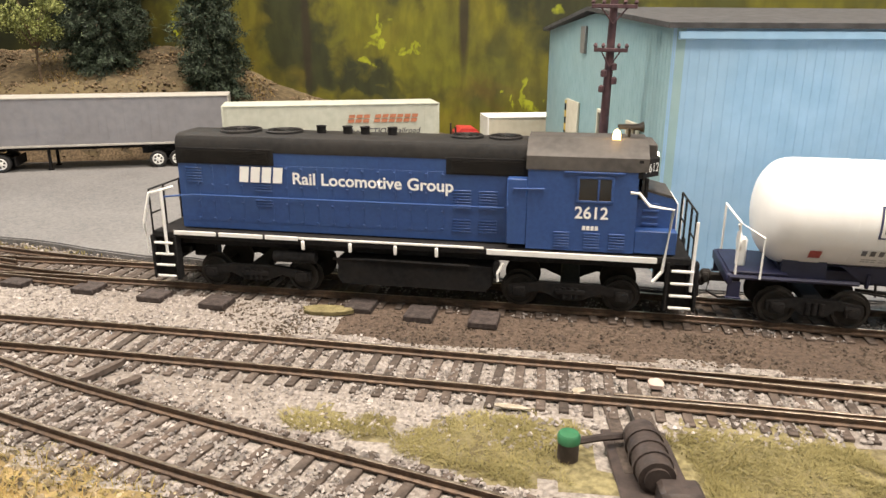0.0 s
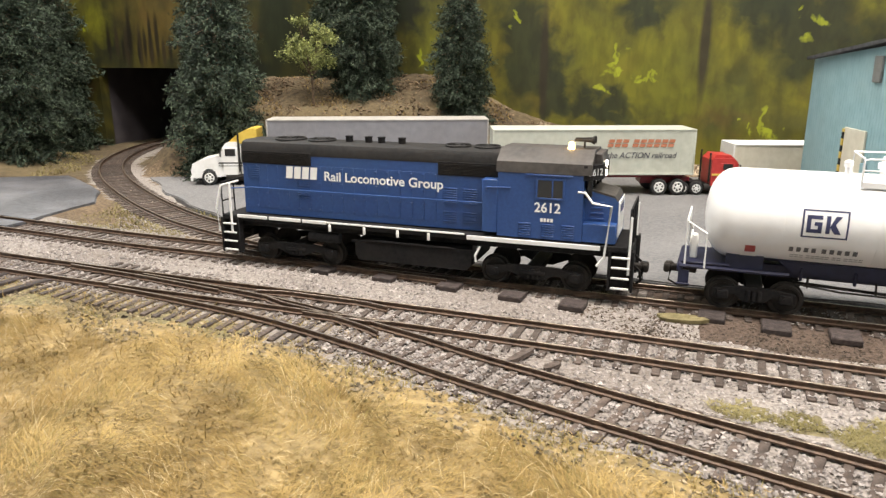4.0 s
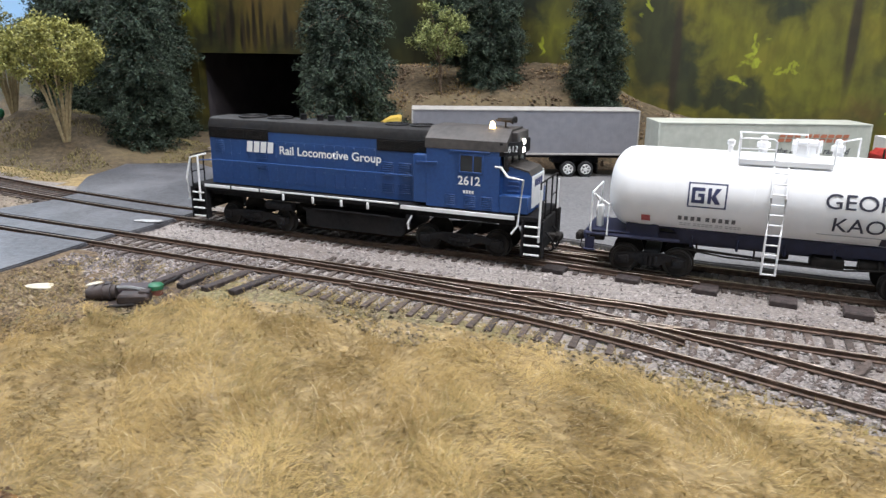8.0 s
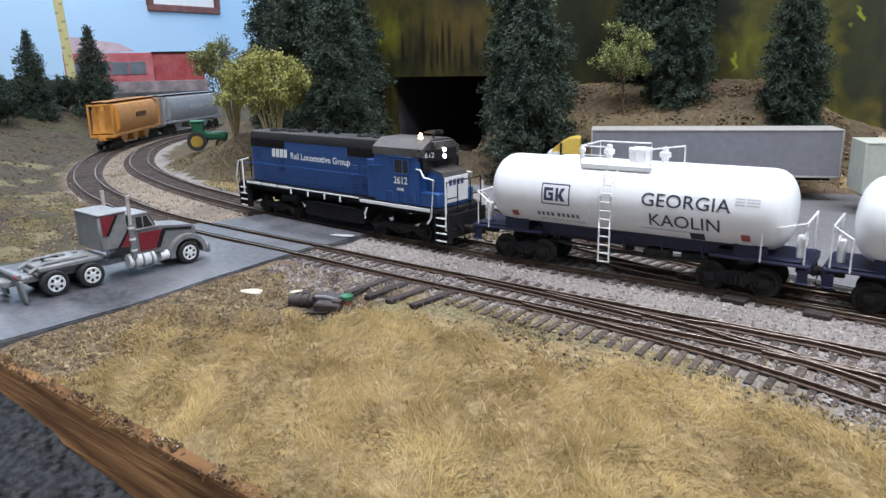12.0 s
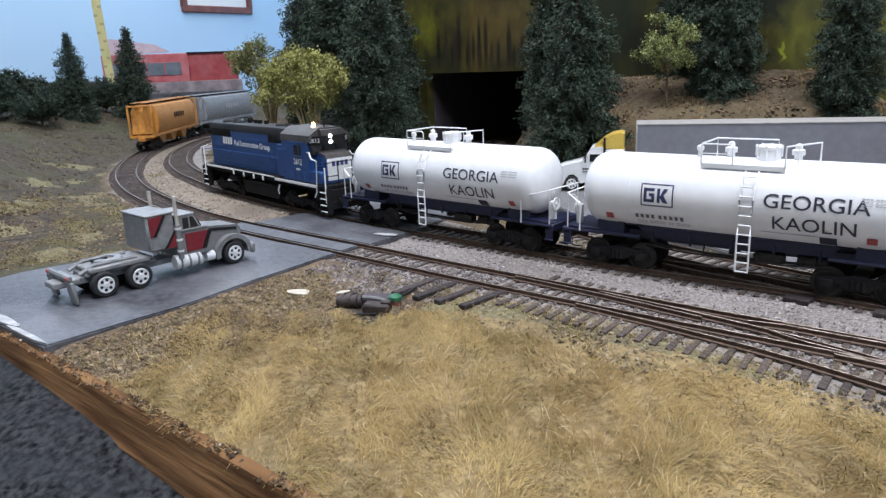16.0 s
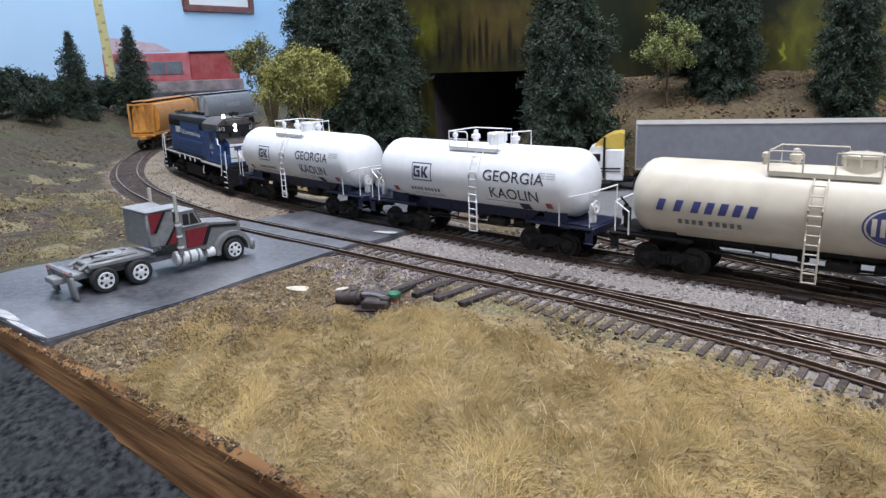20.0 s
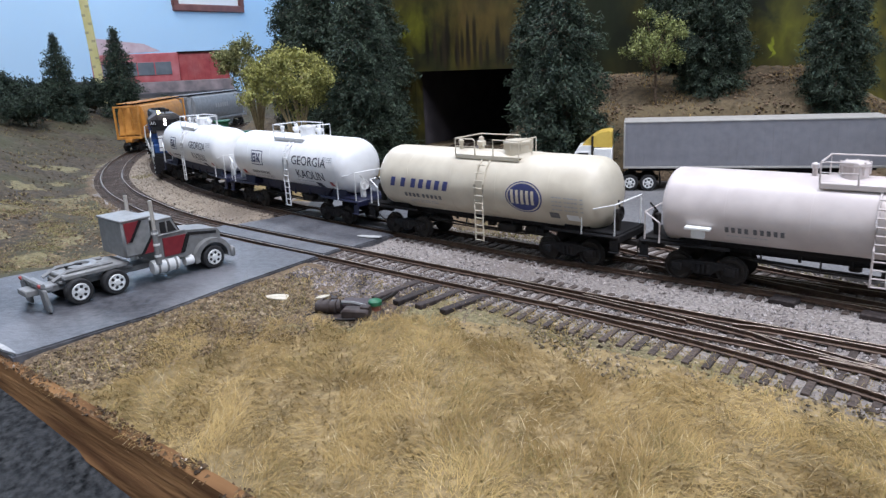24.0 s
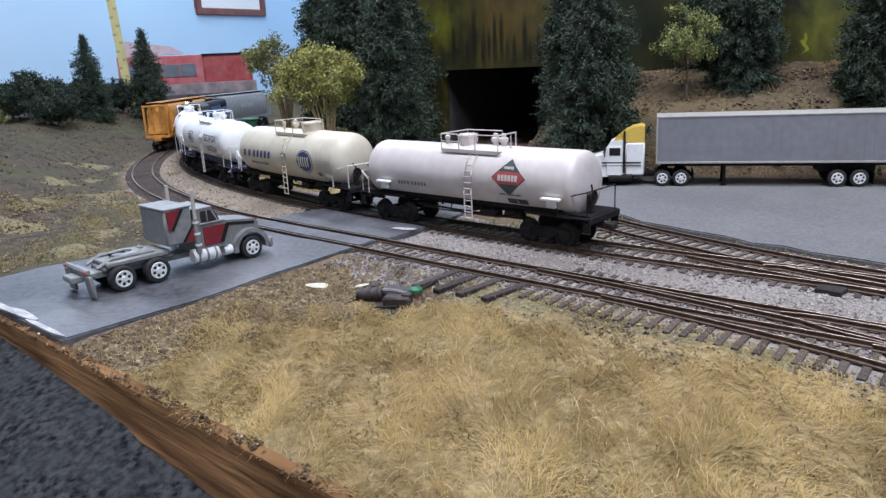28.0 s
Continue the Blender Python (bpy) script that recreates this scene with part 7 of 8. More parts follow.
def conifer_meshes(seed, height, radius):
    """Trunk, dense dark needle clumps and paler twig ends of a bushy model conifer."""
    rng = np.random.default_rng(seed)
    g = Geo()
    g.tube([(0, 0, -3), (0.4, 0, height * 0.35), (-0.3, 0.3, height * 0.7), (0, 0, height * 0.99)], [2.2, 1.7, 1.0, 0.2], 8)
    cs, ns = [], []
    lobes = rng.uniform(0, 2 * math.pi, 4)
    levels = int(height / 3.6)
    for k in range(levels):
        u = k / (levels - 1)
        z = height * (0.02 + 0.95 * u)
        reach = radius * min(1.0, 1.12 * (1 - u ** 2.1)) ** 0.85 * (0.86 + 0.14 * math.sin(z * 0.21 + lobes[0])) + 1.0
        n = max(5, int(15 * reach / radius) + 3)
        for b in range(n):
            a = 2 * math.pi * (b + rng.uniform(-0.4, 0.4)) / n + k
            r = reach * rng.uniform(0.62, 1.12) * (1 + 0.14 * math.sin(3 * a + lobes[1] + z * 0.09))
            droop = rng.uniform(0.1, 0.5)
            bend = rng.uniform(-0.5, 0.5)
            for q in np.linspace(0.42, 1.0, max(2, int(r / 4.2))):
                aa = a + bend * q * 0.35
                cs.append((math.cos(aa) * r * q, math.sin(aa) * r * q, z - r * q * droop + rng.normal(0, 0.8)))
                ns.append((math.cos(aa), math.sin(aa), -droop + rng.normal(0, 0.3)))
            if b % 2 == 0:
                g.tube([(0, 0, z), (math.cos(a) * r * 0.9, math.sin(a) * r * 0.9, z - r * 0.9 * droop)], [0.4, 0.14], 3)
    cs += [(0, 0, height), (0, 0, height * 0.975)]
    ns += [(0, 0, 1), (0, 0, 1)]
    cs, ns = np.array(cs), np.array(ns)
    outer = np.hypot(cs[:, 0], cs[:, 1]) > 0.55 * radius * (1 - (cs[:, 2] / height).clip(0, 1) ** 2.1).clip(0.02) ** 0.85
    tips = np.repeat(cs[outer], 3, axis=0) + rng.normal(0, 1.6, (3 * outer.sum(), 3))
    ways = np.repeat(ns[outer], 3, axis=0) + rng.normal(0, 0.75, (3 * outer.sum(), 3))
    return mesh_of("trunk", g, BARK), foliage_mesh("needles", cs, ns, (3.0, 0.5), NEEDLE, rng, 17, 1.7), strand_mesh("twigs", tips, ways, (2.5, 6.5), 0.17, TWIG, rng)


def leafy_meshes(seed, height, radius, material, density=1.0, bark=PALEBARK, stems=1, low=0.34):
    """A broad crown of small leaves in clumps on one trunk, or on several stems from the ground."""
    rng = np.random.default_rng(seed)
    g = Geo()
    fork = height * low
    cs, ns, sp = [], [], []
    if stems == 1:
        g.tube([(0, 0, -3), (0.5, 0.2, fork * 0.5), (0.2, -0.4, fork)], [1.5, 1.2, 1.0], 8)
    limbs = 15
    for k in range(limbs):
        a = 2.4 * k + rng.uniform(-0.3, 0.3)
        rise = rng.uniform(0.3, 1.0)
        out = radius * math.sqrt(max(0.05, 1 - (rise * 1.05 - 0.25) ** 2)) * rng.uniform(0.5, 0.95)
        tip = Vector((math.cos(a) * out, math.sin(a) * out, fork + (height - fork) * rise * 0.92))
        midp = Vector((tip.x * 0.5, tip.y * 0.5, fork + (tip.z - fork) * 0.55))
        if stems > 1:
            q = 2 * math.pi * (k % stems) / stems
            g.tube([(0.8 * math.cos(q), 0.8 * math.sin(q), -3), (midp.x * 0.55 + math.cos(q), midp.y * 0.55 + math.sin(q), fork * 0.8), tuple(midp), tuple(tip)], [0.85, 0.62, 0.4, 0.14], 6)
        else:
            g.tube([(0.2, -0.4, fork * 0.94), tuple(midp), tuple(tip)], [0.75, 0.45, 0.15], 6)
        for _ in range(int(9 * density)):
            o = Vector(rng.normal(0, 1, 3)).normalized() * rng.uniform(0.06, 0.36) * radius
            p = tip + o if rng.random() < 0.75 else midp + o
            cs.append(tuple(p))
            ns.append((p.x / radius * 0.4, p.y / radius * 0.4, 0.5))
            sp.append(rng.uniform(1.3, 2.6))
    return mesh_of("trunk", g, bark), foliage_mesh("leaves", np.array(cs), np.array(ns), (1.7, 0.6), material, rng, 75, np.array(sp))


CONIFERS = [conifer_meshes(11, 150, 29), conifer_meshes(12, 165, 26), conifer_meshes(13, 145, 32), conifer_meshes(14, 100, 22)]
LEAFY = [leafy_meshes(21, 76, 31, LEAF, 1.5, PALEBARK, 4, 0.47), leafy_meshes(22, 74, 28, LEAFDULL, 1.35, PALEBARK, 3, 0.43), leafy_meshes(23, 80, 26, LEAFMID, 0.85, BARK, 1, 0.34), leafy_meshes(24, 46, 26, NEEDLE, 1.4, BARK), leafy_meshes(25, 60, 20, LEAFDULL, 0.8)]


def plant(name, meshes, x, y, z, size, spin, label, group, category="tree"):
    root = tagged(empty(name, mpose(x, y, z, 0, 0, spin) @ Matrix.Diagonal((size, size, size, 1))), label, category, group)
    for part_name, me in zip(("trunk", "crown", "bristle"), meshes):
        ob = new(part_name, me)
        ob.parent = root
    return root


def plant_on(name, meshes, x, y, size, spin, label, group, category="tree", sink=1.0):
    z = float(ground_height(np.array([x]), np.array([y]))[0]) - sink
    return plant(name, meshes, x, y, z, size, spin, label, group, category)


for x, y, kind, size, spin in ((-392, 436, 2, 1.08, 20), (-426, 480, 1, 1.1, 80), (-234, 530, 0, 0.84, 10), (-318, 532, 2, 0.85, 140), (-326, 560, 0, 1.0, 200), (-575, 424, 1, 1.1, 50), (-628, 480, 0, 1.25, 5), (-690, 500, 1, 1.35, 300), (-664, 545, 0, 1.4, 100), (-740, 540, 2, 1.35, 190), (-795, 560, 1, 1.35, 30), (-650, 515, 2, 1.25, 250), (-356, 562, 1, 0.95, 90), (-455, 535, 2, 1.0, 44)):
    plant_on("conifer", CONIFERS[kind], x, y, size, spin, "dark green bushy model conifer on the bank", "conifers by the tunnel")
for x, y, size, spin in ((-1140, 452, 1.12, 0), (-1160, 548, 1.3, 60)):
    plant_on("conifer", CONIFERS[3], x, y, size, spin, "slim dark conifer on the brown hillside", "conifers on the hill")
for x, y, kind, size, label in ((-612, 384, 0, 1.25, "yellow-green leafy tree with pale branching trunk"), (-704, 418, 1, 1.25, "olive-green leafy tree on the mound"), (-349, 500, 2, 0.9, "young yellow-green leafy tree on the bank"), (-1190, 330, 4, 0.9, "thin olive tree at the hill's edge"), (-900, 230, 4, 0.75, "thin olive tree with pale trunk on the turf")):
    plant_on("leafy_tree", LEAFY[kind], x, y, size, x % 360, label, "leafy trees")
for x, y, size in ((-1085, 378, 1.25), (-1130, 345, 1.4), (-1130, 580, 1.2), (-1175, 390, 1.5), (-1160, 440, 1.3), (-1190, 520, 1.3), (-1230, 420, 1.5), (-1240, 350, 1.4), (-1150, 300, 1.2)):
    plant_on("bush", LEAFY[3], x, y, size, x % 360, "dark green rounded bush on the hill", "bushes on the hill", "bush", 13.0)


# ---------------------------------------------------------------- far end of the room
far = tagged(empty("red_depot", mpose(-1603, 896, 13, 0, 0, 55)), "red model depot with wide window and pinkish roof, far off", "building")
part("container_wall", Geo().box((97, 0, 78), (104, 30, 66), 1), FARRED := surface("faded_red", (0.36, 0.05, 0.06), (0.46, 0.09, 0.09), 60, 0.6, stain=(0.5, 0.2, 0.2), stain_scale=25, stain_amount=0.5), far)
part("depot_front", Geo().box((-42, -10, 82), (174, 20, 60), 1), surface("bright_red", (0.50, 0.10, 0.11), (0.60, 0.17, 0.18), 60, 0.5, stain=(0.62, 0.34, 0.36), stain_scale=14, stain_amount=0.6), far, "bright red front")
part("depot_window", Geo().box((-40, -21, 80), (138, 2, 27), 0.5), surface("grey_window", (0.12, 0.15, 0.18), (0.2, 0.23, 0.26), 40, 0.3), far, "wide grey window")
part("depot_base", Geo().box((10, -12, 40), (290, 22, 24), 1), surface("grey_pink_base", (0.20, 0.18, 0.19), (0.42, 0.34, 0.35), 40, 0.7), far)
part("sheet_roof", Geo().prism([(-118, 112), (-112, 146), (-20, 132), (10, 116)], -16, 10, "y"), surface("pinkish_film", (0.62, 0.46, 0.52), (0.74, 0.62, 0.68), 50, 0.35), far, "crumpled pinkish plastic sheet")
part("roof_edge", Geo().box((97, -2, 112), (108, 36, 3), 0.5), BLACK, far)
for k in range(9):
    part("wall_rib", Geo().box((50 + k * 12, -16, 78), (2.6, 2, 62), 0.3), FARRED, far)
for k in range(3):
    part("window_bar", Geo().box((-75 + k * 35, -22.4, 80), (2.4, 1.2, 27), 0.2), bpy.data.materials["bright_red"], far)
base = Geo().box((0, 0, 2), (320, 60, 52), 1)
part("depot_footing", base, surface("dark_footing", (0.05, 0.055, 0.06), (0.1, 0.1, 0.11), 60, 0.8), far)

stick = tagged(empty("measuring_staff", mpose(-1378, 640, 0, 2, -1.4, 40)), "yellow measuring staff with dark ticks standing upright", "staff")
part("staff_body", Geo().box((0, 0, 200), (14, 4, 400), 0.6), surface("pale_yellow_paint", (0.62, 0.56, 0.24), (0.7, 0.64, 0.32), 60, 0.5), stick)
for k in range(24):
    part("tick", Geo().box((4 * (-1) ** k, -2.2, 30 + k * 14), (6, 0.5, 4), 0), surface("tick_grey", (0.4, 0.36, 0.2), (0.45, 0.4, 0.22), 60, 0.6) if k == 0 else bpy.data.materials["tick_grey"], stick)

pic = tagged(empty("framed_picture", mpose(-2396, 1645, 425, 0, 0, 90)), "framed picture with brown frame on the blue wall", "picture")
part("picture_frame", Geo().box((0, 0, 130), (300, 16, 24), 3).box((0, 0, -130), (300, 16, 24), 3).box((-140, 0, 0), (24, 16, 250), 3).box((140, 0, 0), (24, 16, 250), 3), surface("brown_frame", (0.16, 0.06, 0.05), (0.22, 0.09, 0.07), 30, 0.4), pic)
part("picture_mount", Geo().box((0, 3, 0), (262, 6, 242), 0.5), WHITE, pic, "white mount board")
part("picture_print", Geo().box((0, -0.6, 0), (190, 1.4, 170), 0.2), surface("faded_print", (0.3, 0.32, 0.36), (0.5, 0.5, 0.48), 12, 0.5), pic, "faded grey print")
dark_sheds = tagged(part("far_shed", Geo().box((-1500, 640, 45), (120, 40, 60), 2, Matrix.Rotation(0.9, 3, "Z")), surface("dark_far_shed", (0.03, 0.035, 0.04), (0.07, 0.075, 0.08), 40, 0.8)), "dark low shed beyond the hill", "building")


# the green farm tractor on the mound
ft = tagged(empty("farm_tractor", mpose(-735, 408, float(ground_height(np.array([-735.0]), np.array([408.0]))[0]) - 0.3, 0, 0, 48) @ Matrix.Diagonal((1.4, 1.4, 1.4, 1))), "small green farm tractor with yellow wheels on the mound", "tractor")
part("tractor_body", Geo().box((6, 0, 9.5), (17, 7, 5.5), 1.4).box((-5, 0, 10), (9, 8, 7), 1).box((-5, 0, 16.5), (8, 8, 7), 0.6), GREENPAINT, ft)
part("tractor_roof", Geo().box((-5, 0, 19.6), (11, 11, 1.4), 0.5), GREENPAINT, ft)
for y in (-6, 6):
    for x, r in ((-6, 6.5), (10, 4)):
        w = part("wheel", Geo().lathe([(y - 1.8, r * 0.6), (y - 1.8, r), (y + 1.8, r), (y + 1.8, r * 0.6)], (x, 0, r), "y", 20), TYRE, ft)
        part("rim", Geo().lathe([(y - 1.9, r * 0.62), (y - 1.9, 0.3), (y + 1.9, 0.3), (y + 1.9, r * 0.62)], (x, 0, r), "y", 16), YELLOW, w)


# ---------------------------------------------------------------- loose bits
def scrap(name, x, y, w, d, rz, mat, label, lift=0.3, thick=0.4):
    rng = random.Random(x)
    poly = [(w / 2 * math.cos(a) * rng.uniform(0.75, 1.1), d / 2 * math.sin(a) * rng.uniform(0.75, 1.1)) for a in np.linspace(0, 2 * math.pi, 13)[:-1]]
    z = float(ground_height(np.array([x]), np.array([y]))[0]) + lift
    ob = part(name, Geo().prism(poly, 0, thick, "z"), mat, None, "", mpose(x, y, z, rng.uniform(-5, 5), rng.uniform(-5, 5), rz))
    return tagged(ob, label, "scrap", "scraps on the ground")


PAPER = surface("dirty_white_plaster", (0.45, 0.40, 0.31), (0.58, 0.53, 0.43), 400, 0.8)
DULLCHIP = surface("dusty_chip", (0.26, 0.22, 0.17), (0.40, 0.345, 0.28), 500, 0.85, 0.5, 900)
scrap("plaster_chip", -381, 153, 13, 7, 20, PAPER, "flat dirty white chip lying by the road", 0.9)
scrap("plaster_chip", -363, 160, 6, 3, 60, PAPER, "small dirty white chip", 0.9)
scrap("plaster_chip", -405, 236, 17, 4, 10, surface("chalky_white", (0.30, 0.30, 0.30), (0.42, 0.42, 0.41), 500, 0.8), "chalky white smear beside the crossing", 3.2)
scrap("plaster_chip", 33, 186, 4, 4.4, 10, surface("pinkish_chip", (0.42, 0.31, 0.27), (0.5, 0.39, 0.35), 400, 0.7), "small pinkish chip between the rails", 1.6, 1.0)
scrap("plaster_chip", -2, 172, 9, 2.4, 0, DULLCHIP, "pale chalky blot by the rail", 0.9)
scrap("plaster_chip", 14, 181, 4, 3, 30, DULLCHIP, "small pale chip between the rails", 1.4)
scrap("moss_strip", -62, 225, 17, 6, -3, surface("yellow_moss", (0.12, 0.10, 0.045), (0.21, 0.175, 0.085), 500, 0.9, 0.8, 900), "yellow-green moss strip beside the track", 0.3, 1.2)
scrap("wood_chip", -97, 172, 7, 3, 50, TIE, "loose bit of dark tie", 0.6, 1.2)
scrap("wood_chip", -107, 176, 15, 3, 62, TIE, "loose dark tie end", 0.6, 1.4)
EDGECHIP = surface("chalky_edge", (0.30, 0.31, 0.32), (0.50, 0.50, 0.50), 300, 0.85, 0.6, 700, stain=(0.14, 0.14, 0.15), stain_scale=70, stain_amount=0.6)
for x, y, w, d in ((-470, 64.0, 52, 3.0), (-424, 61.8, 38, 2.4), (-446, 64.4, 24, 4.6), (-496, 66.2, 34, 5.0)):
    scrap("curb_chip", x, y, w, d, -3, EDGECHIP, "broken pale edge of the road board", 3.1, 0.85)


# ---------------------------------------------------------------- ballast stones, grass and turf
from mathutils.bvhtree import BVHTree

GROUND_TREE = BVHTree.FromPolygons([tuple(v.co * 1000) for v in ground.data.vertices], [p.vertices[:] for p in ground.data.polygons])


def resting_height(x, y):
    """The ground's height, with the raised fringe along the road's edge."""
    z = ground_height(x, y)
    for k in np.flatnonzero((x > -402) & (x < -374) & (y < 185)):
        hit = GROUND_TREE.ray_cast(Vector((x[k], y[k], 60.0)), Vector((0, 0, -1)))[0]
        if hit is not None:
            z[k] = max(z[k], hit.z)
    return z


def scatter_stones(name, n, rng, pick, size, material, label, lift=0.0):
    """Faceted stones at places chosen by pick(x, y)."""
    x, y = pick(n)
    z = resting_height(x, y) + rng.uniform(-0.4, 0.3, len(x)) + lift
    k = len(x)
    s = size[0] + (size[1] - size[0]) * rng.random(k) ** 2
    base = np.array([(1, 0, 0), (-1, 0, 0), (0, 1, 0), (0, -1, 0), (0, 0, 1), (0, 0, -1)], float)
    v = base[None] * rng.uniform(0.55, 1.2, (k, 6, 3)) + rng.normal(0, 0.22, (k, 6, 3))
    a = rng.uniform(0, 2 * math.pi, k)
    ca, sa = np.cos(a)[:, None], np.sin(a)[:, None]
    v = np.stack([v[..., 0] * ca - v[..., 1] * sa, v[..., 0] * sa + v[..., 1] * ca, v[..., 2] * 0.8], -1) * s[:, None, None]
    v += np.stack([x, y, z], -1)[:, None]
    f = np.array([(0, 2, 4), (2, 1, 4), (1, 3, 4), (3, 0, 4), (2, 0, 5), (1, 2, 5), (3, 1, 5), (0, 3, 5)])
    faces = (np.arange(k)[:, None, None] * 6 + f[None]).reshape(-1, 3)
    return tagged(new(name, raw_mesh(name, v.reshape(-1, 3), faces, material)), label, "gravel", kind="stuff")


def picker(rng, x0, x1, y0, y1, want):
    def pick(n):
        x, y = rng.uniform(x0, x1, n * 3), rng.uniform(y0, y1, n * 3)
        keep = want(x, y)
        return x[keep][:n], y[keep][:n]
    return pick


order_b = np.argsort(TRACK_B[0][:, 0])


def y_a(x):
    return np.interp(x, TRACK_A[0][A_ORDER, 0], TRACK_A[0][A_ORDER, 1])


def y_b(x):
    return np.interp(x, TRACK_B[0][order_b, 0], TRACK_B[0][order_b, 1])


def wobble(x, y, f=0.03, seed=0.0):
    return np.sin(x * f + seed) * np.cos(y * f * 1.3 - seed) + 0.6 * np.sin(x * f * 2.7 + y * f * 2.1 + seed)


g1 = np.random.default_rng(5)
scatter_stones("ballast", 26000, g1, picker(g1, -402, 70, 150, 262, lambda x, y: (((y > y_a(x) - 17) & (y < y_b(x) + 16)) | ((x > -150) & (x < 60) & (y > 158 + 4 * wobble(x, y)) & (y < y_a(x)))) & ~((x > -78 + 22 * wobble(x, y, 0.05) + 9 * wobble(x, y, 0.21, 2.0)) & (y > y_a(x) + 17 + 2.5 * wobble(x, y, 0.12, 1.0)))), (0.35, 0.95), STONE, "grey stone ballast between the tracks")
scatter_stones("ballast", 9000, g1, picker(g1, -398, -325, 155, 204, lambda x, y: y > 166 + 8 * wobble(x, y, 0.1)), (0.35, 0.95), surface("mixed_dark_ballast", (0.05, 0.038, 0.038), (0.30, 0.265, 0.26), 120, 0.9, per_island=0.65), "mixed dark and pale ballast by the road")
scatter_stones("ballast", 6000, g1, picker(g1, -330, 120, 90, 186, lambda x, y: (np.abs(y - np.interp(x, TRACK_D[0][:, 0], TRACK_D[0][:, 1])) < 15 + 5 * wobble(x, y, 0.06)) & (x > -170)), (0.35, 0.9), STONE, "grey ballast round the front siding")
scatter_stones("gravel", 6000, g1, picker(g1, -480, 70, 258, 330, lambda x, y: (y > y_b(x) + 10) & (y < y_b(x) + 34 + 10 * wobble(x, y, 0.05)) & ((x > -398) | (x < -505))), (0.3, 0.8), STONE, "loose gravel behind the train's track")
scatter_stones("gravel", 7000, g1, picker(g1, -700, -510, 60, 250, lambda x, y: y < y_a(x) - 14), (0.4, 1.3), surface("brown_grit", (0.085, 0.057, 0.032), (0.25, 0.185, 0.11), 300, 0.9, per_island=0.5), "coarse brown grit beside the road")
scatter_stones("gravel", 13000, g1, picker(g1, -420, -300, 60, 170, lambda x, y: (x > -402) & (y < 165) & (x < -326 - (165 - y) * 0.4)), (0.3, 1.0), bpy.data.materials["brown_grit"], "coarse brown grit beside the road")
scatter_stones("gravel", 9000, g1, picker(g1, -470, 0, 440, 580, lambda x, y: y > bank_foot(x) + 4), (0.5, 1.9), surface("bank_grit", (0.08, 0.053, 0.033), (0.19, 0.135, 0.08), 300, 0.9, per_island=0.5), "brown rubble on the bank")
scatter_stones("gravel", 5000, g1, picker(g1, -180, -40, 470, 575, lambda x, y: y > bank_foot(x) + 8), (0.5, 1.6), surface("pale_rubble", (0.34, 0.27, 0.19), (0.5, 0.41, 0.3), 300, 0.9, per_island=0.4), "pale rubble on the bank's low end")
scatter_stones("dirt", 7000, g1, picker(g1, -105, 150, 190, 236, lambda x, y: (x > -88 + 22 * wobble(x, y, 0.05) + 9 * wobble(x, y, 0.21, 2.0)) & (y > y_a(x) + 17 + 2 * wobble(x, y, 0.12, 1.0)) & (y < y_b(x) - 15.5)), (0.25, 0.7), surface("dark_grit", (0.05, 0.036, 0.026), (0.12, 0.088, 0.066), 300, 0.9, per_island=0.5), "dark brown dirt under the train's track")


def scatter_blades(name, n, rng, pick, length, width, material, label, flat=0.55, swirl=0.0):
    """Bent straw blades rooted in the ground; with swirl, neighbours lie the same way."""
    x, y = pick(n)
    k = len(x)
    z = resting_height(x, y) - 0.4
    a = rng.uniform(0, 2 * math.pi, k)
    if swirl:
        flow = 2.2 * wobble(x, y, 0.035, 0.9) + 1.4 * wobble(x, y, 0.11, 2.1) + 0.4
        a = flow + rng.normal(0, 1, k) * (1.6 - swirl)
    lean = np.clip(rng.normal(flat, 0.25, k), 0.05, 1.35)
    ln = length[0] + (length[1] - length[0]) * rng.random(k) ** 1.5
    d = np.stack([np.cos(a) * np.sin(lean), np.sin(a) * np.sin(lean), np.cos(lean)], -1)
    d2 = np.stack([np.cos(a) * np.sin(lean + 0.5), np.sin(a) * np.sin(lean + 0.5), np.cos(lean + 0.5)], -1)
    side = np.stack([-np.sin(a), np.cos(a), np.zeros(k)], -1) * width * rng.uniform(0.6, 1.4, k)[:, None]
    root = np.stack([x, y, z], -1)
    mid = root + d * ln[:, None] * 0.55
    tip = mid + d2 * ln[:, None] * 0.45
    v = np.stack([root - side, root + side, mid + side * 0.8, mid - side * 0.8, tip], 1).reshape(-1, 3)
    i = np.arange(k)[:, None] * 5
    faces = [tuple(q) for q in (i + np.array([[0, 1, 2, 3]])).tolist()] + [tuple(q) for q in (i + np.array([[3, 2, 4]])).tolist()]
    return tagged(new(name, raw_mesh(name, v, faces, material)), label, "grass", kind="stuff")


def front_grass(x, y):
    limit = np.minimum(y_a(x) - 22, np.interp(x, TRACK_D[0][:, 0], TRACK_D[0][:, 1]) - 27 + 4 * wobble(x, y, 0.09, 1.3))
    edge = np.interp(x, [-400, -360, -330, -300, -220, -150, 0], [100, 128, 146, 160, 162, 150, 122])
    return (y < np.minimum(limit, edge + 9 * wobble(x, y, 0.045))) & (x > -398 + 26 * (wobble(x, y, 0.06, 2.0) + 1) * 0.6)


def field(x, y):
    return front_grass(x, y) & (y > front_edge(x) + 1.5)


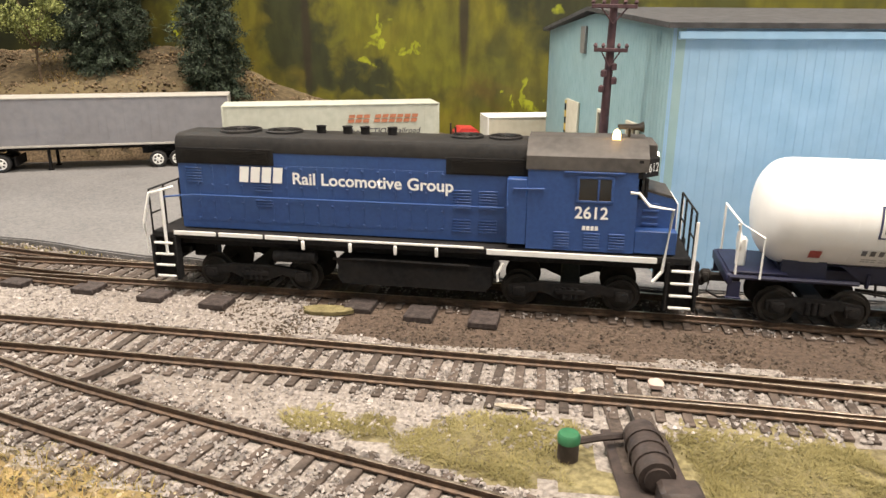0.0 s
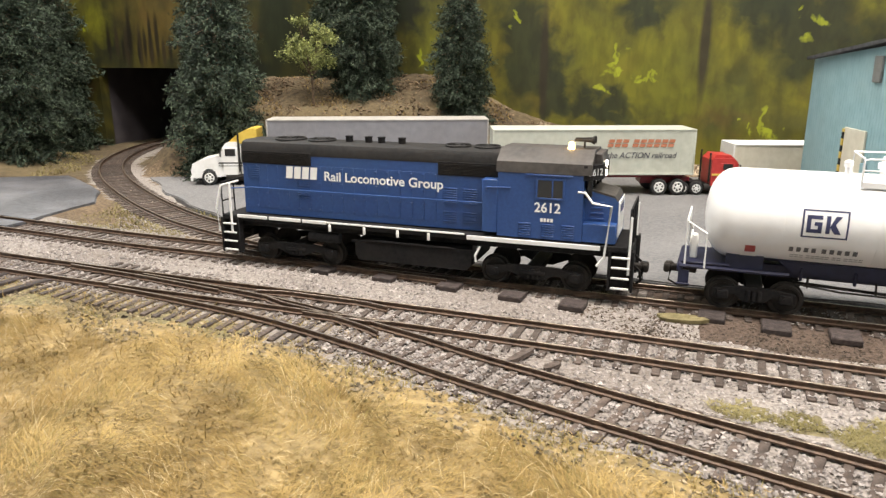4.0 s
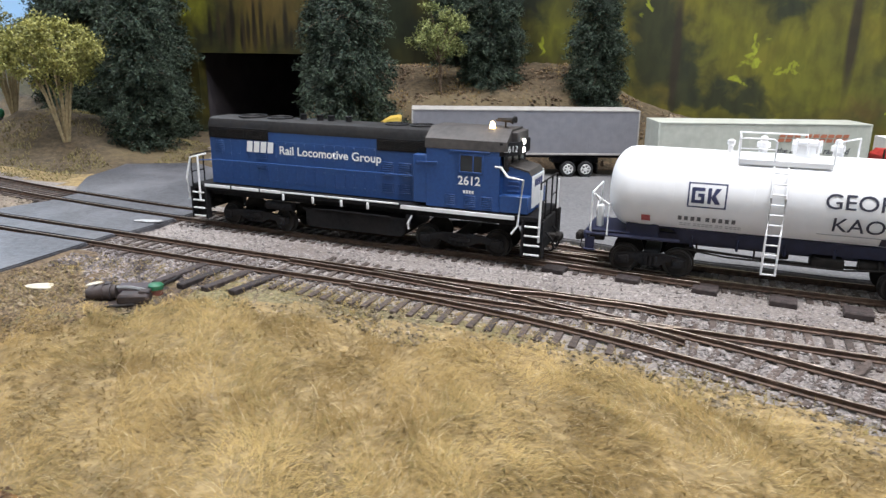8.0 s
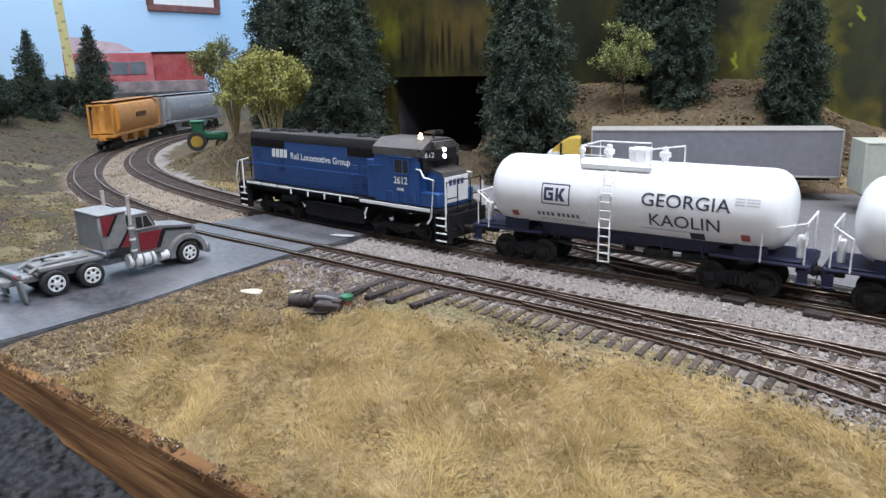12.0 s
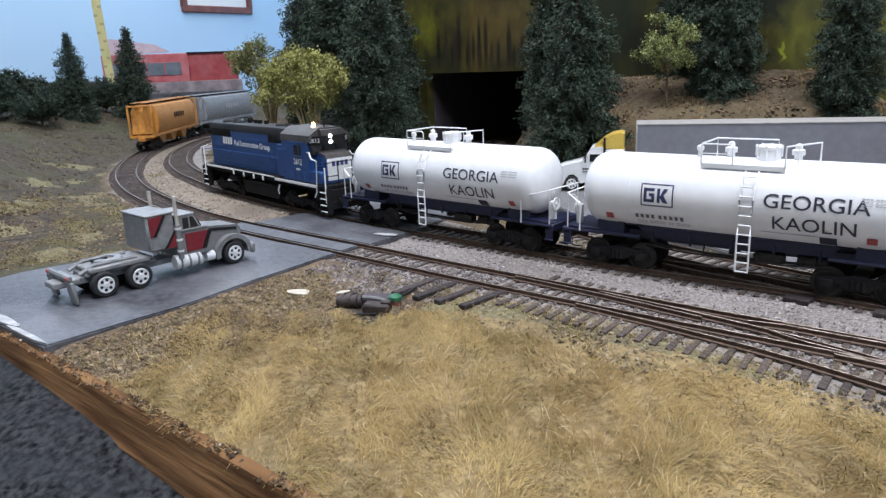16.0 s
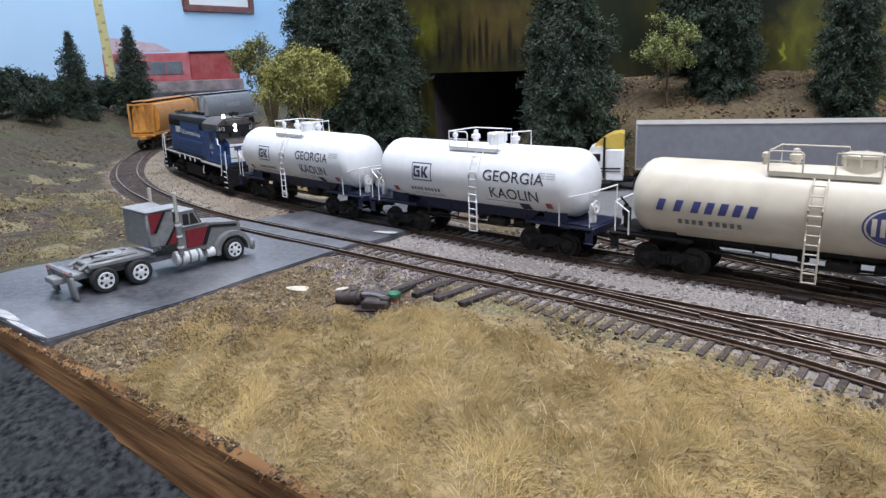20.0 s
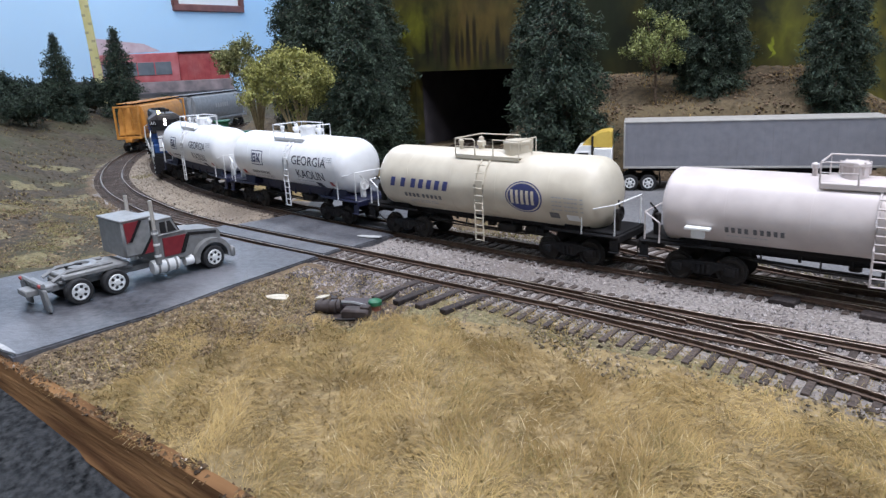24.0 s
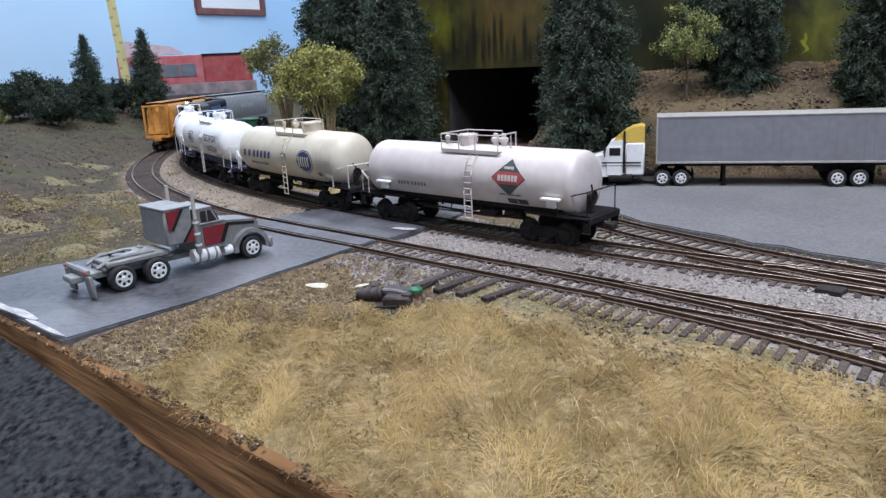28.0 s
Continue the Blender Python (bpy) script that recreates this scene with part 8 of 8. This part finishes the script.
def border(x, y):
    return ~front_grass(x, y) & (y > front_edge(x) + 1.5) & (y < y_a(x) - 15) & (y < np.interp(x, TRACK_D[0][:, 0], TRACK_D[0][:, 1]) - 13) & (x > -398)


scatter_blades("grass", 135000, g1, picker(g1, -400, 60, 36, 180, field), (2.2, 6.8), 0.075, GRASS, "dry straw-coloured grass in the foreground", 1.12, 0.75)
scatter_blades("grass", 26000, g1, picker(g1, -400, 60, 36, 180, lambda x, y: field(x, y) & (wobble(x, y, 0.04, 1.0) > -0.1)), (1.6, 4.6), 0.07, GREEN, "olive tufts in the dry grass", 1.0, 0.5)
scatter_blades("grass", 5000, g1, picker(g1, -400, 60, 36, 180, field), (4.0, 9.5), 0.06, surface("pale_straw", (0.42, 0.32, 0.16), (0.56, 0.45, 0.26), 60, 0.8, per_island=0.2), "pale straws lying over the grass", 1.15, 0.8)
scatter_blades("grass", 17000, g1, picker(g1, -400, 60, 36, 200, lambda x, y: border(x, y) & (wobble(x, y, 0.09, 0.7) > -0.6)), (1.2, 4.0), 0.11, GREEN, "scrubby olive turf at the field's edge", 0.8)
scatter_blades("grass", 14000, g1, picker(g1, -400, 60, 36, 200, lambda x, y: border(x, y) & (wobble(x, y, 0.11, 2.7) > -0.3)), (1.2, 4.5), 0.09, GRASS, "thin straw at the field's edge", 0.9)
scatter_stones("gravel", 20000, g1, picker(g1, -400, 60, 36, 200, border), (0.3, 1.05), surface("mixed_grit", (0.06, 0.046, 0.028), (0.34, 0.27, 0.175), 300, 0.9, per_island=0.6), "mixed grit at the field's edge")
scatter_stones("gravel", 9000, g1, picker(g1, -500, 60, 30, 80, lambda x, y: np.abs(y - front_edge(x) - 1.0) < 2.0), (0.3, 1.0), surface("lip_crumbs", (0.05, 0.029, 0.014), (0.19, 0.115, 0.055), 300, 0.95, per_island=0.5), "dark brown crumbs along the board's lip", 0.9)
scatter_stones("gravel", 260, g1, picker(g1, -500, 60, 30, 80, lambda x, y: np.abs(y - front_edge(x) - 0.8) < 1.0), (0.3, 0.8), surface("plaster_crumbs", (0.5, 0.42, 0.34), (0.65, 0.58, 0.5), 300, 0.9, per_island=0.4), "pale plaster crumbs along the board's edge", 1.4)
scatter_stones("gravel", 12000, g1, picker(g1, -1010, -505, 200, 600, lambda x, y: (y > y_a(x) - 6) & (y < y_b(x) + 6) & (distance_to(TRACK_A, x, y) > 13) & (distance_to(TRACK_B, x, y) > 13)), (0.4, 1.1), surface("tan_gravel", (0.13, 0.105, 0.08), (0.28, 0.23, 0.175), 300, 0.9, per_island=0.45), "tan gravel between the curving tracks")

scatter_blades("grass", 120000, g1, picker(g1, -60, 150, 105, 176, lambda x, y: (y < y_a(x) - 17) & (y > np.interp(x, TRACK_D[0][:, 0], TRACK_D[0][:, 1]) + 17) & (turf_mats(x, y) < 1 + 0.45 * wobble(x, y, 0.25, 0.5)) & (np.hypot(x - 24, y - 152) > 13)), (1.0, 3.0), 0.075, surface("yellow_turf", (0.15, 0.125, 0.045), (0.27, 0.23, 0.10), 40, 0.9, per_island=0.2), "yellow-green turf by the switch machine", 1.0)
scatter_blades("grass", 45000, g1, picker(g1, -720, -520, 90, 240, lambda x, y: (y < y_a(x) - 22) & (wobble(x, y, 0.03, 1.5) + 0.35 * wobble(x, y, 0.2, 0.3) > 0.15)), (0.8, 2.6), 0.12, bpy.data.materials["yellow_turf"], "yellow-green turf patch beside the road", 1.0)
scatter_blades("grass", 9000, g1, picker(g1, -760, -520, 310, 500, lambda x, y: (distance_to(TRACK_B, x, y) > 18) & (distance_to(TRACK_C, x, y) > 18) & (wobble(x, y, 0.03) > -0.2)), (1.2, 3.4), 0.3, bpy.data.materials["yellow_turf"], "yellow-green turf on the mound", 0.45)
scatter_blades("grass", 2500, g1, picker(g1, -470, -300, 265, 330, lambda x, y: (distance_to(TRACK_C, x, y) > 15) & (distance_to(TRACK_B, x, y) > 16) & ((x > -396) | (y > 330))), (1.0, 2.8), 0.25, bpy.data.materials["yellow_turf"], "green turf between the tracks", 0.5)
scatter_blades("grass", 2500, g1, picker(g1, -350, 20, 262, 330, lambda x, y: (y > y_b(x) + 22) & (y < y_b(x) + 42) & (distance_to(TRACK_C, x, y) > 15)), (1.0, 2.8), 0.25, bpy.data.materials["yellow_turf"], "thin turf along the gravel lot", 0.5)
scatter_blades("grass", 6000, g1, picker(g1, -450, -60, 440, 578, lambda x, y: (y > bank_foot(x) + 12) & (wobble(x, y, 0.04, 2.2) > 0.0)), (1.2, 3.6), 0.25, GRASS, "dry grass on the bank", 0.5)
scatter_stones("gravel", 9000, g1, picker(g1, -1250, -520, 70, 600, lambda x, y: outside_curve(x, y) & (distance_to(TRACK_A, x, y) > 20)), (0.5, 1.6), surface("hill_grit", (0.05, 0.038, 0.025), (0.17, 0.13, 0.085), 300, 0.9, per_island=0.6), "brown grit over the hillside")
scatter_blades("grass", 9000, g1, picker(g1, -1200, -520, 70, 560, lambda x, y: outside_curve(x, y) & (distance_to(TRACK_A, x, y) > 22) & (wobble(x, y, 0.02, 0.4) > 0.2)), (1.2, 3.6), 0.2, GREEN, "dull olive turf over the hillside", 0.7)
scatter_stones("gravel", 9000, g1, picker(g1, -600, -290, 290, 620, lambda x, y: distance_to(TRACK_C, x, y) < 15), (0.3, 0.85), surface("dusty_gravel", (0.13, 0.105, 0.08), (0.27, 0.225, 0.18), 300, 0.9, per_island=0.45), "dusty gravel in the tunnel siding")
scatter_stones("gravel", 14000, g1, picker(g1, -1010, -505, 200, 600, lambda x, y: (distance_to(TRACK_A, x, y) < 15) | (distance_to(TRACK_B, x, y) < 15)), (0.35, 0.9), bpy.data.materials["dusty_gravel"], "dusty gravel in the curving tracks")


def beside_rails(track, x, y, reach=15.0):
    """Within the ties' reach of a track, but clear of its rails."""
    q = distance_to(track, x, y)
    return (q < reach) & ((q < 6.6) | (q > 10.8))


scatter_stones("ballast", 9000, g1, picker(g1, -170, 120, 85, 190, lambda x, y: beside_rails(TRACK_D, x, y) & (y < y_a(x) - 13)), (0.3, 0.8), STONE, "grey ballast spilt over the front siding's ties", 0.75)
scatter_stones("ballast", 9000, g1, picker(g1, -400, 110, 140, 235, lambda x, y: beside_rails(TRACK_A, x, y) & (wobble(x, y, 0.07, 3.0) > -0.5)), (0.3, 0.75), STONE, "grey ballast spilt over the ties", 0.7)
scatter_stones("ballast", 5000, g1, picker(g1, -395, 110, 205, 275, lambda x, y: beside_rails(TRACK_B, x, y) & (wobble(x, y, 0.09, 1.0) > 0.0)), (0.3, 0.7), STONE, "grey ballast spilt over the train's ties", 0.6)
scatter_blades("grass", 9000, g1, picker(g1, -330, 60, 90, 200, lambda x, y: ((distance_to(TRACK_A, x, y) < 21) & (distance_to(TRACK_A, x, y) > 11.5) & (y < y_a(x)) & (x < -150)) | ((distance_to(TRACK_D, x, y) < 21) & (distance_to(TRACK_D, x, y) > 11.5) & (y < np.interp(x, TRACK_D[0][:, 0], TRACK_D[0][:, 1])) & (x > -160))), (1.0, 3.6), 0.07, GREEN, "olive turf creeping over the tie ends", 0.8)
scatter_blades("grass", 6000, g1, picker(g1, -330, 60, 90, 200, lambda x, y: ((distance_to(TRACK_A, x, y) < 24) & (distance_to(TRACK_A, x, y) > 13) & (y < y_a(x)) & (x < -150))), (1.5, 5.0), 0.06, GRASS, "straw creeping over the tie ends", 0.9)


# ---------------------------------------------------------------- motion of the train
def motions():
    times = [round(0.1 * k, 1) for k in range(281)]
    at = np.array(TRAVEL, float)
    fine = np.interp(np.arange(-2, 30.01, 0.05), at[:, 0], at[:, 1])
    grid = np.arange(-2, 30.01, 0.05)
    low, high = grid < 0, grid > 28
    fine[low] = at[0, 1] + grid[low] * 31
    fine[high] = at[-1, 1] + (grid[high] - 28) * 52
    kernel = np.ones(15) / 15
    soft = np.convolve(fine, kernel, "same")
    place = {t: float(np.interp(t, grid, soft)) for t in times}

    def bogie_pose(s):
        p, d = along(TRACK_B, s)
        return p, math.degrees(math.atan2(-d[1], -d[0]))

    for (thing, local), (_, shift, reach, pairs) in zip(TRAIN, MOVERS):
        body_rows, swing, spin = [], [[], []], []
        ride = 0.0 if thing is loco else RIDE
        for t in times:
            # the couplers draw out at first and close again on the curve
            gain = float(-3.6 * (1 - smooth(0.8, 2.2, t)) + 3.0 * smooth(2.2, 4.2, t) - 2.6 * smooth(9, 12.5, t) - 5.0 * smooth(12.5, 17, t)) if thing is loco else 0.0
            s = place[t] - local + gain
            s_mid = s - shift
            (pa, aa), (pb, ab) = bogie_pose(s_mid + reach), bogie_pose(s_mid - reach)
            ang = math.degrees(math.atan2(pb[1] - pa[1], pb[0] - pa[0]))
            mid = (pa + pb) / 2
            c, sn = math.cos(radians(ang)), math.sin(radians(ang))
            body_rows.append((t, mpose(mid[0] - shift * c, mid[1] - shift * sn, ride, 0, 0, ang)))
            swing[0].append((t, mpose(shift - reach, 0, -ride, 0, 0, aa - ang)))
            swing[1].append((t, mpose(shift + reach, 0, -ride, 0, 0, ab - ang)))
            spin.append((t, -math.degrees((s - (place[0] - local)) / 5.15)))
        walk(thing, body_rows)
        for (root, sets), rows in zip(pairs, swing):
            walk(root, rows)
            for ob in sets:
                x = ob.matrix_basis.translation.x / MM
                rolled, last = [], None
                for t, a in spin:
                    rolled.append((t, mpose(x, 0, 5.15, 0, a, 0)))
                walk(ob, rolled)


motions()
